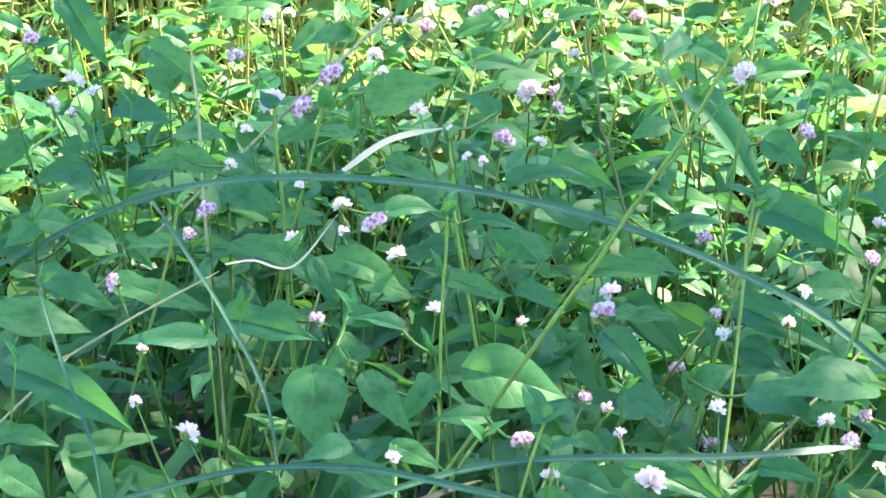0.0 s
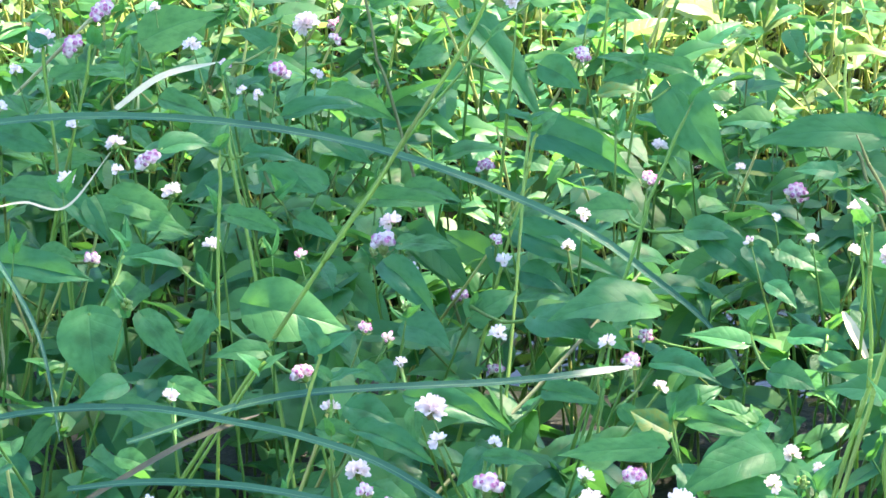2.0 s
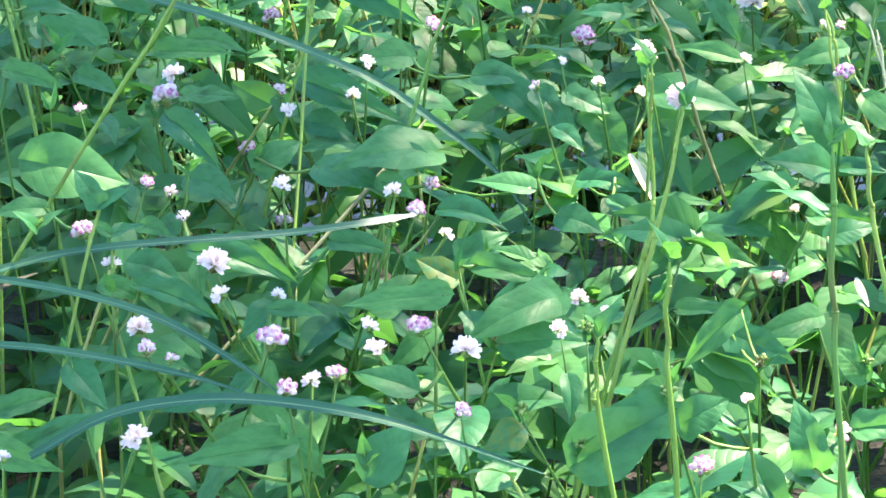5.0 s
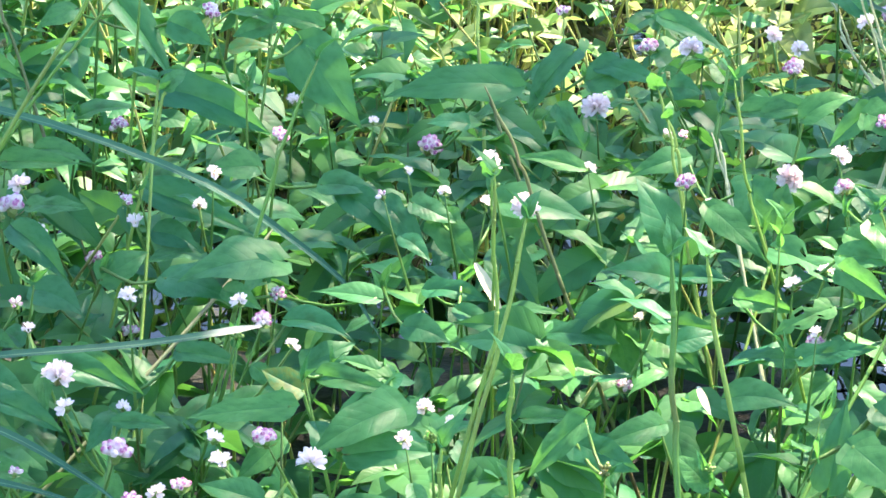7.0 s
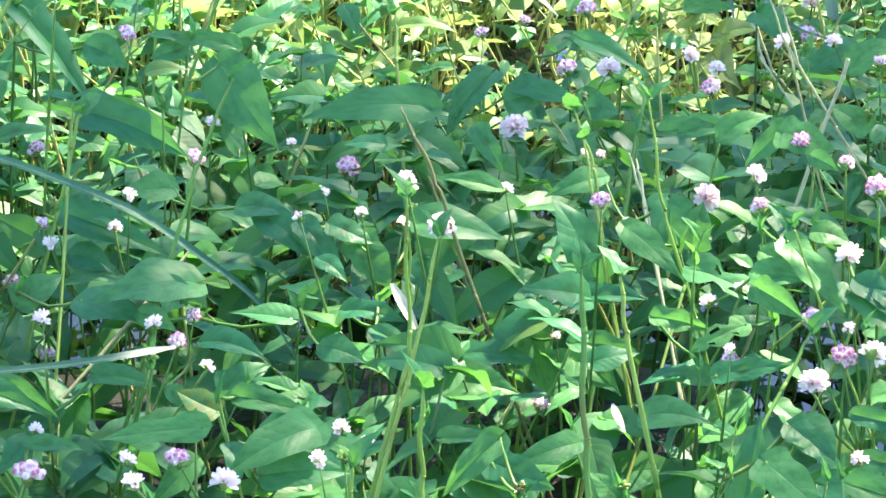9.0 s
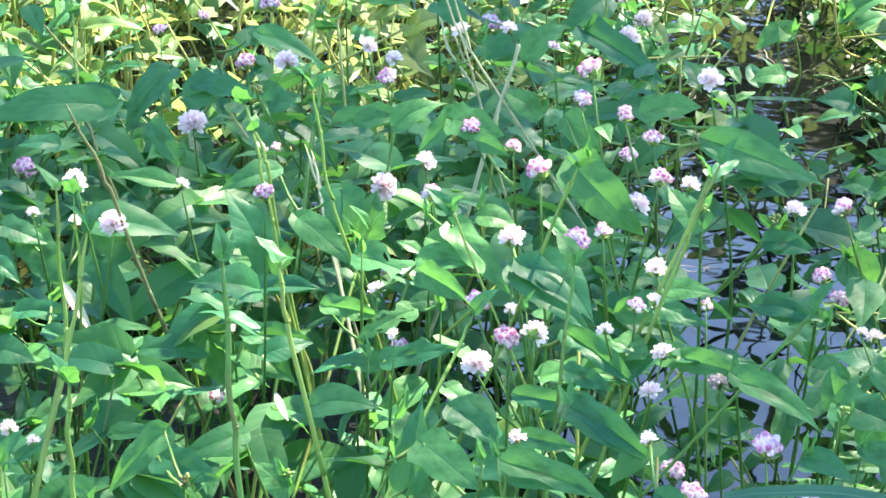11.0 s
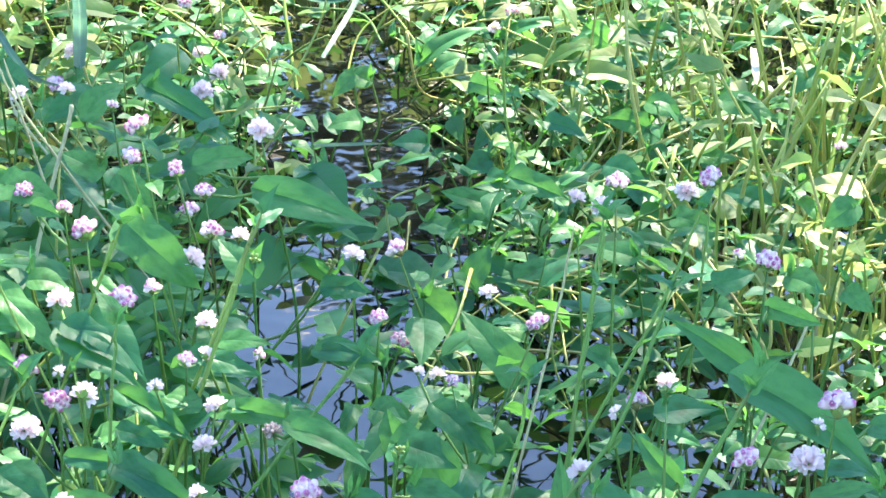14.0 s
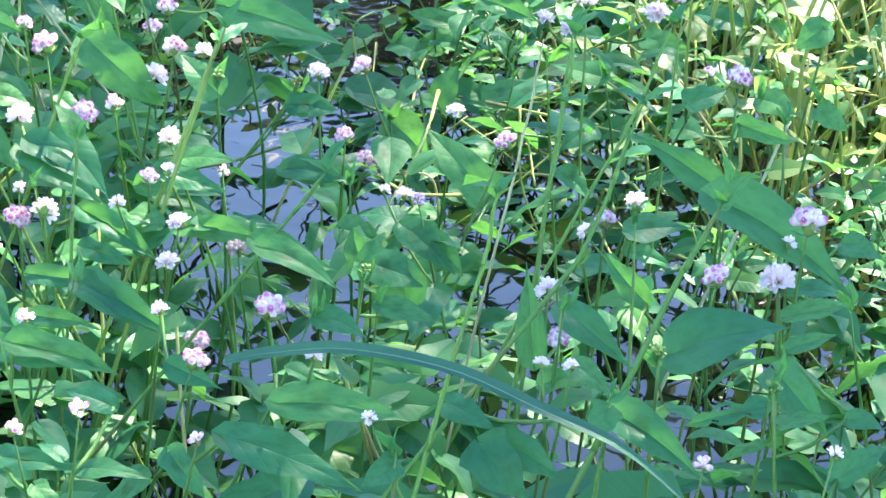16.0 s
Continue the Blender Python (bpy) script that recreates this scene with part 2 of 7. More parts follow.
# ---- knotweed: leaves, flowers, stems ----
def leaf_shape(rng, kind, nu=13, nv=8):
    """A leaf one long along +y and at most one wide, face to +z, base at the origin. kind: hastate, ovate or eaten."""
    droop, fold = rng.uniform(0.06, 0.32), rng.uniform(0.05, 0.38)
    wave, phase, twist = rng.uniform(0.012, 0.040), rng.uniform(0, 6), rng.uniform(-0.45, 0.45)
    bend = rng.uniform(-0.07, 0.07)
    power = rng.uniform(1.15, 1.75)
    top = 0.48 / (0.48 + power)
    peak = top**0.48 * (1 - top) ** power
    verts, uvs, faces = [], [], []
    for i in range(nu + 1):
        u = (i / nu) ** 1.2
        if kind == "ovate":
            w = 0.5 * u**0.48 * (1 - u) ** power / peak
        else:
            lobe = math.exp(-(((u - 0.10) / 0.07) ** 2)) * 0.16
            body = 0.42 * min(1.0, (u / 0.08) ** 0.5) * (1 - max(0.0, (u - 0.42) / 0.58) ** 1.6) * (0.86 + 0.14 * math.sin(3.1 * u))
            w = min(0.5, lobe + body)
        w = max(w, 0.004)
        if kind == "eaten" and i in (4, 5, 9):
            w *= rng.uniform(0.45, 0.7)
        for j in range(nv + 1):
            v = 2 * j / nv - 1
            v = math.copysign(abs(v) ** 1.35, v)
            x = v * w
            back = -0.10 * abs(v) ** 2 * math.exp(-((u / 0.12) ** 2))
            y = u + back + 0.004 * math.sin(9 * u + phase)
            ang = twist * u
            z0 = fold * abs(x) * (1 - 0.5 * abs(v)) * 0.9 + wave * math.sin(13 * u + phase + 2 * v) * abs(v) * (1 - u * 0.6)
            z = z0 * math.cos(ang) + x * math.sin(ang) * 0.6 + 1.3 * droop * (u**0.8 - u**2)
            verts.append((x * math.cos(ang) + bend * math.sin(3.14 * u), y, z))
            uvs.append((0.5 + 0.5 * v, u))
    for i in range(nu):
        for j in range(nv):
            if kind == "eaten" and (i, j) in ((3, 1), (6, 6), (7, 6), (8, 1)):
                continue
            a = i * (nv + 1) + j
            faces.append((a, a + 1, a + nv + 2, a + nv + 1))
    return verts, faces, uvs


rng = np.random.default_rng(7)
SHAPES = [leaf_shape(rng, "ovate" if i % 2 else "hastate") for i in range(18)] + [leaf_shape(rng, "eaten")]
COARSE = [leaf_shape(rng, "ovate" if i % 2 else "hastate", 10, 4) for i in range(15)]
LEAVES = [mesh("leaf", v, f, LEAF, uv, True) for v, f, uv in SHAPES]


def leaf_pose(base, tip, width, normal):
    """The pose that lays a leaf from base to tip with its face to normal, and its size."""
    base, y = Vector(base), Vector(tip) - Vector(base)
    length = y.length
    y.normalize()
    z = Vector(normal)
    z = (z - y * z.dot(y)).normalized()
    x = y.cross(z)
    m = Matrix((x, y, z)).transposed().to_4x4()
    m.translation = base
    return m @ Matrix.Diagonal((width, length, length, 1))


def floret_shape(rng, opened):
    """A small five-petalled cup, or a closed bud, along +z, one long."""
    verts, faces, uvs = [], [], []
    if opened:
        for k in range(5):
            an = 2 * math.pi * k / 5 + rng.uniform(-0.15, 0.15)
            out = rng.uniform(0.30, 0.55)
            c, s = math.cos(an), math.sin(an)
            o = len(verts)
            for i, (r, z, w) in enumerate(((0.06, 0.0, 0.07), (0.24, 0.35, 0.24), (0.28 + 0.32 * out, 0.72, 0.29), (0.30 + 0.75 * out, 1.0, 0.15))):
                for side in (-1, 0, 1):
                    rr = r - 0.05 * abs(side)
                    verts.append((rr * c - side * w * s, rr * s + side * w * c, z))
                    uvs.append((0.5, i / 3))
            for i in range(3):
                for j in range(2):
                    a = o + i * 3 + j
                    faces.append((a, a + 1, a + 4, a + 3))
    else:
        sides = 6
        for i, (r, z) in enumerate(((0.10, 0.0), (0.26, 0.30), (0.33, 0.62), (0.25, 0.86), (0.06, 1.0))):
            for k in range(sides):
                an = 2 * math.pi * k / sides
                verts.append((r * math.cos(an), r * math.sin(an), z))
                uvs.append((0.5, i / 4))
        for i in range(4):
            for k in range(sides):
                j = (k + 1) % sides
                faces.append((i * sides + k, i * sides + j, (i + 1) * sides + j, (i + 1) * sides + k))
    return verts, faces, uvs


def floret_meshes(name, material, purple, opened):
    """purple: how strongly the tips are coloured, kept in the u of the map."""
    made = []
    for i in range(5):
        v, f, uv = floret_shape(rng, rng.random() < opened)
        made.append(mesh(name, v, f, material, [(purple * (1.0, 0.6, 0.95, 0.2, 0.8)[i], b) for _, b in uv]))
    return made


FLORETS = {
    "white": floret_meshes("floret", PETAL, 0.16, 0.5),
    "tipped": floret_meshes("floret", PETAL, 1.0, 0.12),
    "purple": floret_meshes("floret", PETAL, 1.0, 0.0),
    "spent": floret_meshes("floret", SPENT, 0.0, 0.2),
    "bud": floret_meshes("floret", BRACT, 0.0, 0.0),
}
PHRASES = {"white": "open white knotweed flowers", "tipped": "white knotweed flowers with mauve tips", "purple": "rosy purple knotweed buds", "bud": "tight yellow-green knotweed flower buds", "spent": "withered brown-pink flowers"}


def cup_mesh():
    """The green base of a head with three bracts."""
    v, f = tube([(0, 0, -0.30), (0, 0, -0.12), (0, 0, 0.02), (0, 0, 0.10)], (0.05, 0.17, 0.20, 0.10), 7)
    verts, faces = list(v), list(f)
    for k in range(4):
        an = k * math.pi / 2 + 0.4
        c, s = math.cos(an), math.sin(an)
        o = len(verts)
        for r, z, w in ((0.05, -0.26, 0.07), (0.28, -0.20, 0.12), (0.46, -0.08, 0.015)):
            verts += [(r * c - w * s, r * s + w * c, z), (r * c + w * s, r * s - w * c, z)]
        faces += [(o, o + 1, o + 3, o + 2), (o + 2, o + 3, o + 5, o + 4)]
    return mesh("flower_head", verts, faces, BRACT)


CUP = cup_mesh()


def flower_head(plant_ob, place, diameter, look_of):
    """A flower head of separate florets on a green cup."""
    d = min(max(diameter, 0.007), 0.0185) * (0.78 if look_of == "white" else 0.86)
    tilt = Euler((rng.normal(0, 0.3) + 0.15, rng.normal(0, 0.3), rng.uniform(0, 6.28)))
    m = Matrix.LocRotScale(Vector(place), tilt, Vector((d, d, d)))
    h = child("flower_head", CUP, plant_ob, PHRASES[look_of], m)
    count = 6 if d < 0.0085 else 13 if d < 0.0110 else 22
    if look_of == "white":
        count = max(5, int(count * 0.65))
    shapes = FLORETS[look_of]
    for i in range(count):
        up = 1 - 1.15 * (i + 0.5) / count
        an = i * 2.39996 + rng.uniform(-0.2, 0.2)
        r = math.sqrt(max(0.0, 1 - up * up))
        way = Vector((r * math.cos(an), r * math.sin(an), up + 0.25)).normalized()
        turn = way.to_track_quat("Z", "Y")
        size = rng.uniform(0.30, 0.46) * (1.2 if count <= 6 or look_of == "white" else 1.0)
        child("floret", shapes[int(rng.integers(len(shapes)))], h, "", Matrix.LocRotScale(way * 0.13, turn, Vector((size, size, size))))


STEMS = {}


def plant(root, tip, heads, leaves, extra=True):
    """A knotweed shoot from the water to its tip, jointed, with lower leaves of its own."""
    words = "green knotweed shoot in shallow water, " + ("in flower, with arrow-shaped leaves" if heads else "with arrow-shaped leaves, not in flower")
    p = tagged(new("knotweed_plant"), words, "plant", "knotweed plants")
    r, t = Vector((*root, -0.03)), Vector(tip)
    p.location = r
    mid = r.lerp(t, 0.5) + Vector((rng.normal(0, 0.020), rng.normal(0, 0.020), 0.004))
    line = spline([(0, 0, 0), mid - r, t - r], 12)
    size = rng.uniform(0.0007, 0.0010)
    radii = [size * (1.15 - 0.4 * i / 11) * (1.3 if i in (3, 6, 9) else 0.5 if i == 11 else 1.0) for i in range(12)]
    v, f = tube(line, radii)
    child("stem", mesh("stem", v, f, STEM), p)
    STEMS[p] = (r, t, line)
    if not heads:
        for k in range(2):
            way = Vector((rng.normal(0, 0.6), rng.normal(0, 0.6), 1.0)).normalized()
            ln = rng.uniform(0.008, 0.016)
            put_leaf(p, leaf_pose(t - Vector((0, 0, 0.002)), t + way * ln, ln * 0.4, (rng.normal(0, 1), rng.normal(0, 1), 0.6)))
    if extra:
        for i in (5, 7, 8, 9, 10):
            if rng.random() < (0.8 if i < 9 else 0.5) and not cleared(r.x + line[i][0], r.y + line[i][1], 0.025) and openness(r.x + line[i][0], r.y + line[i][1]) < 0.55:
                spray(p, r + Vector(line[i]), rng.uniform(0.022, 0.042) * (0.6 if i == 10 else 1.0))
    return p


def put_leaf(p, m):
    """A leaf under plant p at the world pose m."""
    n = int(rng.integers(len(LEAVES)))
    if m.col[0].length > 0.5 * m.col[1].length and n % 3 == 0:
        n = (n + 1) % 18
    child("leaf", LEAVES[n], p, "", Matrix.Translation(-p.location) @ m)


def stalk(p, a, b, size):
    a, b = Vector(a) - p.location, Vector(b) - p.location
    mid = a.lerp(b, 0.5) - Vector((0, 0, 0.1 * (b - a).length))
    v, f = tube(spline([a, mid, b], 5), [size] * 5, 5)
    child("stalk", mesh("stalk", v, f, STEM), p)


def spray(p, place, length):
    """A leaf of no special place: it leaves its stem at any side and hangs or lifts a little."""
    an, lift = rng.uniform(0, 6.28), rng.uniform(-0.75, 0.30)
    way = Vector((math.cos(an) * math.cos(lift), math.sin(an) * math.cos(lift), math.sin(lift)))
    base = place + Vector((way.x, way.y, 0.5)) * 0.006
    normal = Vector((rng.normal(0, 0.35), rng.normal(0, 0.35) - 0.1, 1))
    put_leaf(p, leaf_pose(base, base + way * length, length * rng.uniform(0.42, 0.62), normal))


def leaf(p, base, tip, width, normal):
    r, t, line = STEMS[p]
    near = min((r + Vector(q) for q in line), key=lambda q: (q - Vector(base)).length + (0.02 if q.z > base[2] + 0.004 else 0))
    if (near - Vector(base)).length > 0.004:
        stalk(p, near, base, 0.0009)
    put_leaf(p, leaf_pose(base, tip, width, normal))


def blossom(p, place, diameter, look_of):
    """A head with the stalk that carries it."""
    r, t, line = STEMS[p]
    if (Vector(place) - t).length > 0.003:
        stalk(p, r + Vector(line[9]), Vector(place) - Vector((0, 0, 0.25 * min(diameter, 0.018))), 0.0007)
    flower_head(p, Vector(place) - p.location, diameter, look_of)


# ---- ground and water ----
def sheet(name, xs, ys, height, material, label, category):
    verts = [(x, y, height(x, y)) for y in ys for x in xs]
    n = len(xs)
    faces = [(j * n + i, j * n + i + 1, (j + 1) * n + i + 1, (j + 1) * n + i) for j in range(len(ys) - 1) for i in range(n - 1)]
    return tagged(new(name, mesh(name, verts, faces, material)), label, category, kind="structure")


def steps(near, far, fine):
    a = list(np.arange(near, far, fine))
    out = [1.0]
    while out[-1] < 400:
        out.append(out[-1] * 1.8)
    return [near - s for s in out[::-1]] + a + [far + s for s in out]


def bed(x, y):
    d = math.hypot(x - 0.2, y - 1.6)
    n = noise.noise(Vector((x * 3, y * 3, 0))) * 0.02 + noise.noise(Vector((x * 14, y * 14, 3))) * 0.006
    shore = min(1.0, max(0.0, (0.30 - x) / 0.10)) * min(1.0, max(0.0, (1.80 - y) / 0.15))
    return -0.045 + 0.065 * shore + n + max(0.0, min(0.6, (d - 4.0) * 0.15)) + max(0.0, min(0.10, (0.55 - y) * 0.3))


sheet("ground", steps(-2.2, 2.6, 0.06), steps(-0.6, 4.4, 0.06), bed, MUD, "dark wet mud under and beside the shallow water", "ground")
sheet("water", [-4, -1.5, -0.5, 0.5, 1.5, 4], [-0.2, 0.6, 1.6, 2.6, 3.6, 5.2], lambda x, y: 0.0, WATER, "still dark shallow water mirroring blue sky", "water")


def tree(foot, lobes):
    """An unseen tree added to cast dappled shade: a trunk, a limb to each lobe of its loose crown. lobes: centre, size,
    clumps.
    """
    bark = stem_material("bark", (0.09, 0.07, 0.05), (0.13, 0.10, 0.07), (0.05, 0.05, 0.03))
    base = tagged(new("tree"), "unseen tree with loose green crown, added to shade the plants", "tree")
    base.location = foot
    foot = Vector(foot)
    fork = Vector((-0.9, 0.3, 2.4))
    v, f = tube(spline([(0, 0, -0.3), fork * 0.5 + Vector((0.1, 0.05, 0.1)), fork], 14), [0.13 - 0.005 * i for i in range(14)], 10)
    child("trunk", mesh("trunk", v, f, bark), base)
    for centre, size, clumps in lobes:
        end = Vector(centre) - foot
        v, f = tube(spline([fork, fork.lerp(end, 0.5) + Vector((0, 0, 0.2)), end], 10), [0.026 - 0.0022 * i for i in range(10)], 8)
        child("limb", mesh("limb", v, f, bark), base)
        lv, lf, lu = [], [], []
        for c in range(clumps):
            q = end + Vector((rng.uniform(-0.5, 0.5) * size[0], rng.uniform(-0.5, 0.5) * size[1], rng.uniform(-0.5, 0.5) * size[2]))
            for i in range(46):
                o = len(lv)
                g = q + Vector(rng.normal(0, 0.085, 3))
                d, n = Vector(rng.normal(0, 1, 3)).normalized(), Vector(rng.normal(0, 1, 3)).normalized()
                e = d.cross(n).normalized() * 0.017
                d = d * 0.065
                lv += [g, g + d * 0.45 + e, g + d, g + d * 0.45 - e]
                lf.append((o, o + 1, o + 2, o + 3))
                lu += [(0.5, 0), (1, 0.45), (0.5, 1), (0, 0.45)]
        child("crown", mesh("crown", lv, lf, LEAF_MASS, lu), base)


# shade caster out of view; each lobe is placed to dim one patch of growth
tree((3.4, 2.2, 0.2), [((1.30, 3.10, 3.5), (0.75, 0.75, 0.5), 20), ((1.32, 3.72, 3.5), (0.70, 0.60, 0.5), 15), ((2.30, 3.08, 3.5), (0.44, 0.66, 0.5), 14),
                       ((2.26, 3.75, 3.5), (0.50, 0.65, 0.5), 16), ((1.80, 3.78, 3.5), (0.50, 0.45, 0.4), 7), ((1.58, 3.30, 3.5), (0.24, 0.42, 0.4), 5), ((2.40, 4.20, 3.5), (0.55, 0.42, 0.5), 12), ((2.12, 2.98, 3.5), (0.14, 0.42, 0.4), 5), ((1.12, 3.64, 3.5), (0.36, 0.84, 0.5), 14)])


def tree_line(count):
    """An added row of dark trees, out of direct view: only its mirror image shows, darkening the water."""
    lv, lf, lu = [], [], []
    for c in range(count):
        x = rng.uniform(-9, 11)
        top = 3.75 + 1.0 * noise.noise(Vector((x * 0.6, 0, 2))) + 0.3 * noise.noise(Vector((x * 2.3, 0, 9)))
        q = Vector((x, 10.5 + rng.uniform(0, 2.0), rng.uniform(0.2, top)))
        for i in range(14):
            o = len(lv)
            g = q + Vector(rng.normal(0, 0.22, 3))
            d, n = Vector(rng.normal(0, 1, 3)).normalized(), Vector(rng.normal(0, 1, 3)).normalized()
            e = d.cross(n).normalized() * 0.09
            lv += [g, g + d * 0.14 + e, g + d * 0.32, g + d * 0.14 - e]
            lf.append((o, o + 1, o + 2, o + 3))
            lu += [(0.5, 0), (1, 0.45), (0.5, 1), (0, 0.45)]
    dim = Mat("tree_leaf")
    dim.finish(dim.mix(dim.noise(2.0, 4, "World"), (0.020, 0.045, 0.016), (0.045, 0.075, 0.026)), 0.6, 0.3)
    tagged(new("backdrop", mesh("backdrop", lv, lf, dim.mat, lu)), "unseen dark leafy tree line, added to darken the water's reflection", "trees", kind="structure")


tree_line(1500)


# ---- grass blades and canes that stand out ----
def blade(width, look_of, *points):
    """A long arching grass blade, keeled, narrowing to its tip."""
    line = spline(points, 28)
    way = np.gradient(line, axis=0)
    way /= np.linalg.norm(way, axis=1)[:, None]
    short = look_of == "straw" and np.linalg.norm(line[-1] - line[0]) < 0.05
    up = np.array([0.0, -0.55, 0.83])
    verts, uvs, faces = [], [], []
    for i, (q, d) in enumerate(zip(line, way)):
        u = i / 27
        s = np.cross(d, up)
        s /= np.linalg.norm(s)
        n = np.cross(s, d)
        w = 0.5 * width * min(1.0, 0.75 + u) * min(1.0, (1.02 - u) / (0.10 if look_of == "pale tip" else 0.35) + 0.12)
        if short:
            w = 0.65 * width * math.sin(math.pi * (0.10 + 0.88 * u))
        for j, v in enumerate((-1, -0.5, 0, 0.5, 1)):
            verts.append(q + s * v * w + n * (abs(v) - 0.5) * w * 0.45)
            uvs.append((0.5 + 0.5 * v, u))
    for i in range(27):
        for j in range(4):
            a = i * 5 + j
            faces.append((a, a + 1, a + 6, a + 5))
    mat = {"brown": STRAW_BROWN, "green": GRASS, "pale tip": GRASS_PALE, "straw": STRAW}[look_of]
    words = {"green": "long arching blue-green grass blade among knotweed", "pale tip": "long green grass blade with a bleached dry tip",
             "brown": "dry brown grass blade lying over knotweed", "straw": "dry bleached curling grass blade caught in knotweed"}[look_of]
    whole = tagged(new("grass_blade", mesh("grass_blade", verts, faces, mat, uvs)), words, "grass", "grass blades")
    if not short:
        keel = [Vector(verts[5 * i + 2]) - Vector((0, 0, 0.0002)) for i in range(27)]
        v, f = tube(keel, [0.05 * width * (1.1 - 0.03 * i) for i in range(27)], 5)
        child("midrib", mesh("midrib", v, f, RIB if look_of in ("green", "pale tip") else mat), whole, "pale raised midrib")


CLEAR = []


def cleared(x, y, gap):
    """Whether a spot lies in the gap that a bare stem stands in."""
    for ax, ay, bx, by in CLEAR:
        dx, dy = bx - ax, by - ay
        u = min(1.0, max(0.0, ((x - ax) * dx + (y - ay) * dy) / (dx * dx + dy * dy + 1e-9)))
        if math.hypot(x - ax - u * dx, y - ay - u * dy) < gap:
            return True
    return False


def cane(width, look_of, *points):
    """A thick jointed stem that leans through the leaves down to the water."""
    pts = [Vector(q) for q in points]
    last, way = pts[-1], (pts[-1] - pts[-2]).normalized()
    if last.z > 0:
        down = way * (0.9 / -way.z) if way.z < -0.45 else Vector((way.x * 0.3, way.y * 0.3, -0.9))
        pts.append(last + down * (last.z + 0.03) / 0.9)
    if look_of != "dull":
        CLEAR.append((points[0][0], points[0][1], points[-1][0], points[-1][1] - 0.07))
    line = spline(pts, 22)
    bow, swing = rng.uniform(0, 6.28), rng.uniform(0.0003, 0.0008)
    for i in range(1, 22):  # a slight kink from joint to joint
        line[i] += np.array([math.sin(1.05 * i + bow), math.cos(0.8 * i + bow), 0.0]) * swing * min(1.0, i / 3)
    radii = [0.5 * width * min(1.0, 0.4 + 0.3 * i) * (0.8 + 0.25 * i / 21) * 1.0 for i in range(22)]
    v, f = tube(line, radii, 8)
    mat = {"green": STEM_BRIGHT, "dull": STEM_DULL, "red": STEM_RED, "straw": STRAW_DULL}[look_of]
    words = {"dull": "dull green jointed knotweed stem with young tip leaves", "green": "yellow-green jointed knotweed stem with young tip leaves", "red": "bare reddish-brown knotweed stem", "straw": "dry straw-coloured stalk leaning in the plants"}[look_of]
    stem = tagged(new("plant_stem", mesh("plant_stem", v, f, mat)), words, "stem", "jointed stems")
    for i in (3, 9, 15):  # swollen joints with a torn sheath
        a, b = line[i], line[i + 1]
        ring = [a + (b - a) * k for k in (-0.16, -0.06, 0.05, 0.16)]
        v, f = tube(ring, [radii[i] * k for k in (1.02, 1.18, 1.15, 1.02)], 8)
        child("joint", mesh("joint", v, f, mat), stem)
    if look_of in ("green", "dull") and len(points) > 1:
        top, turn = pts[0], rng.uniform(0, 6.28)
        for k in range(2):  # the youngest leaves round the tip
            an, ln = turn + 2.8 * k + rng.normal(0, 0.3), rng.uniform(0.010, 0.020)
            way = Vector((math.cos(an), math.sin(an), rng.uniform(0.2, 1.4))).normalized()
            shape = LEAVES[int(rng.integers(len(LEAVES) - 1))]
            child("leaf", shape, stem, "", leaf_pose(top, top + way * ln, ln * rng.uniform(0.42, 0.6), (rng.normal(0, 0.3), rng.normal(0, 0.3) - 0.2, 1)))


blade(0.0047, 'green', (-0.541, 1.302, 0.260), (-0.467, 1.323, 0.297), (-0.393, 1.334, 0.311), (-0.303, 1.343, 0.310), (-0.213, 1.346, 0.296), (-0.123, 1.343, 0.265), (-0.077, 1.332, 0.240), (-0.046, 1.320, 0.219), (-0.027, 1.304, 0.196))
blade(0.0032, 'green', (-0.383, 1.029, 0.271), (-0.331, 1.052, 0.281), (-0.280, 1.070, 0.279), (-0.244, 1.082, 0.271))
blade(0.0038, 'pale tip', (-0.286, 1.064, 0.265), (-0.223, 1.101, 0.274), (-0.127, 1.139, 0.270), (-0.076, 1.168, 0.267))
blade(0.0048, 'green', (-0.208, 0.952, 0.259), (-0.178, 0.961, 0.274), (-0.145, 0.965, 0.280), (-0.112, 0.966, 0.280), (-0.068, 0.966, 0.273), (-0.009, 0.961, 0.256))
blade(0.0036, 'green', (-0.314, 1.071, 0.277), (-0.275, 1.066, 0.281), (-0.239, 1.059, 0.281), (-0.206, 1.051, 0.280), (-0.171, 1.041, 0.275), (-0.138, 1.028, 0.263), (-0.118, 1.016, 0.255))
blade(0.0034, 'green', (-0.296, 1.005, 0.272), (-0.265, 1.006, 0.277), (-0.226, 1.007, 0.278), (-0.191, 1.006, 0.275), (-0.155, 1.003, 0.270), (-0.127, 0.999, 0.264))
blade(0.0028, 'brown', (-0.295, 1.001, 0.264), (-0.277, 1.021, 0.270), (-0.257, 1.043, 0.276), (-0.237, 1.062, 0.279), (-0.230, 1.077, 0.276))
blade(0.0055, 'green', (0.286, 0.949, 0.303), (0.302, 0.941, 0.309), (0.330, 0.929, 0.314), (0.365, 0.911, 0.311), (0.393, 0.892, 0.302), (0.421, 0.873, 0.292), (0.443, 0.852, 0.275))
blade(0.0044, 'straw', (-0.378, 1.405, 0.291), (-0.358, 1.430, 0.302), (-0.331, 1.453, 0.304))
blade(0.0015, 'straw', (-0.406, 1.274, 0.284), (-0.395, 1.287, 0.282), (-0.377, 1.299, 0.276), (-0.359, 1.323, 0.298))
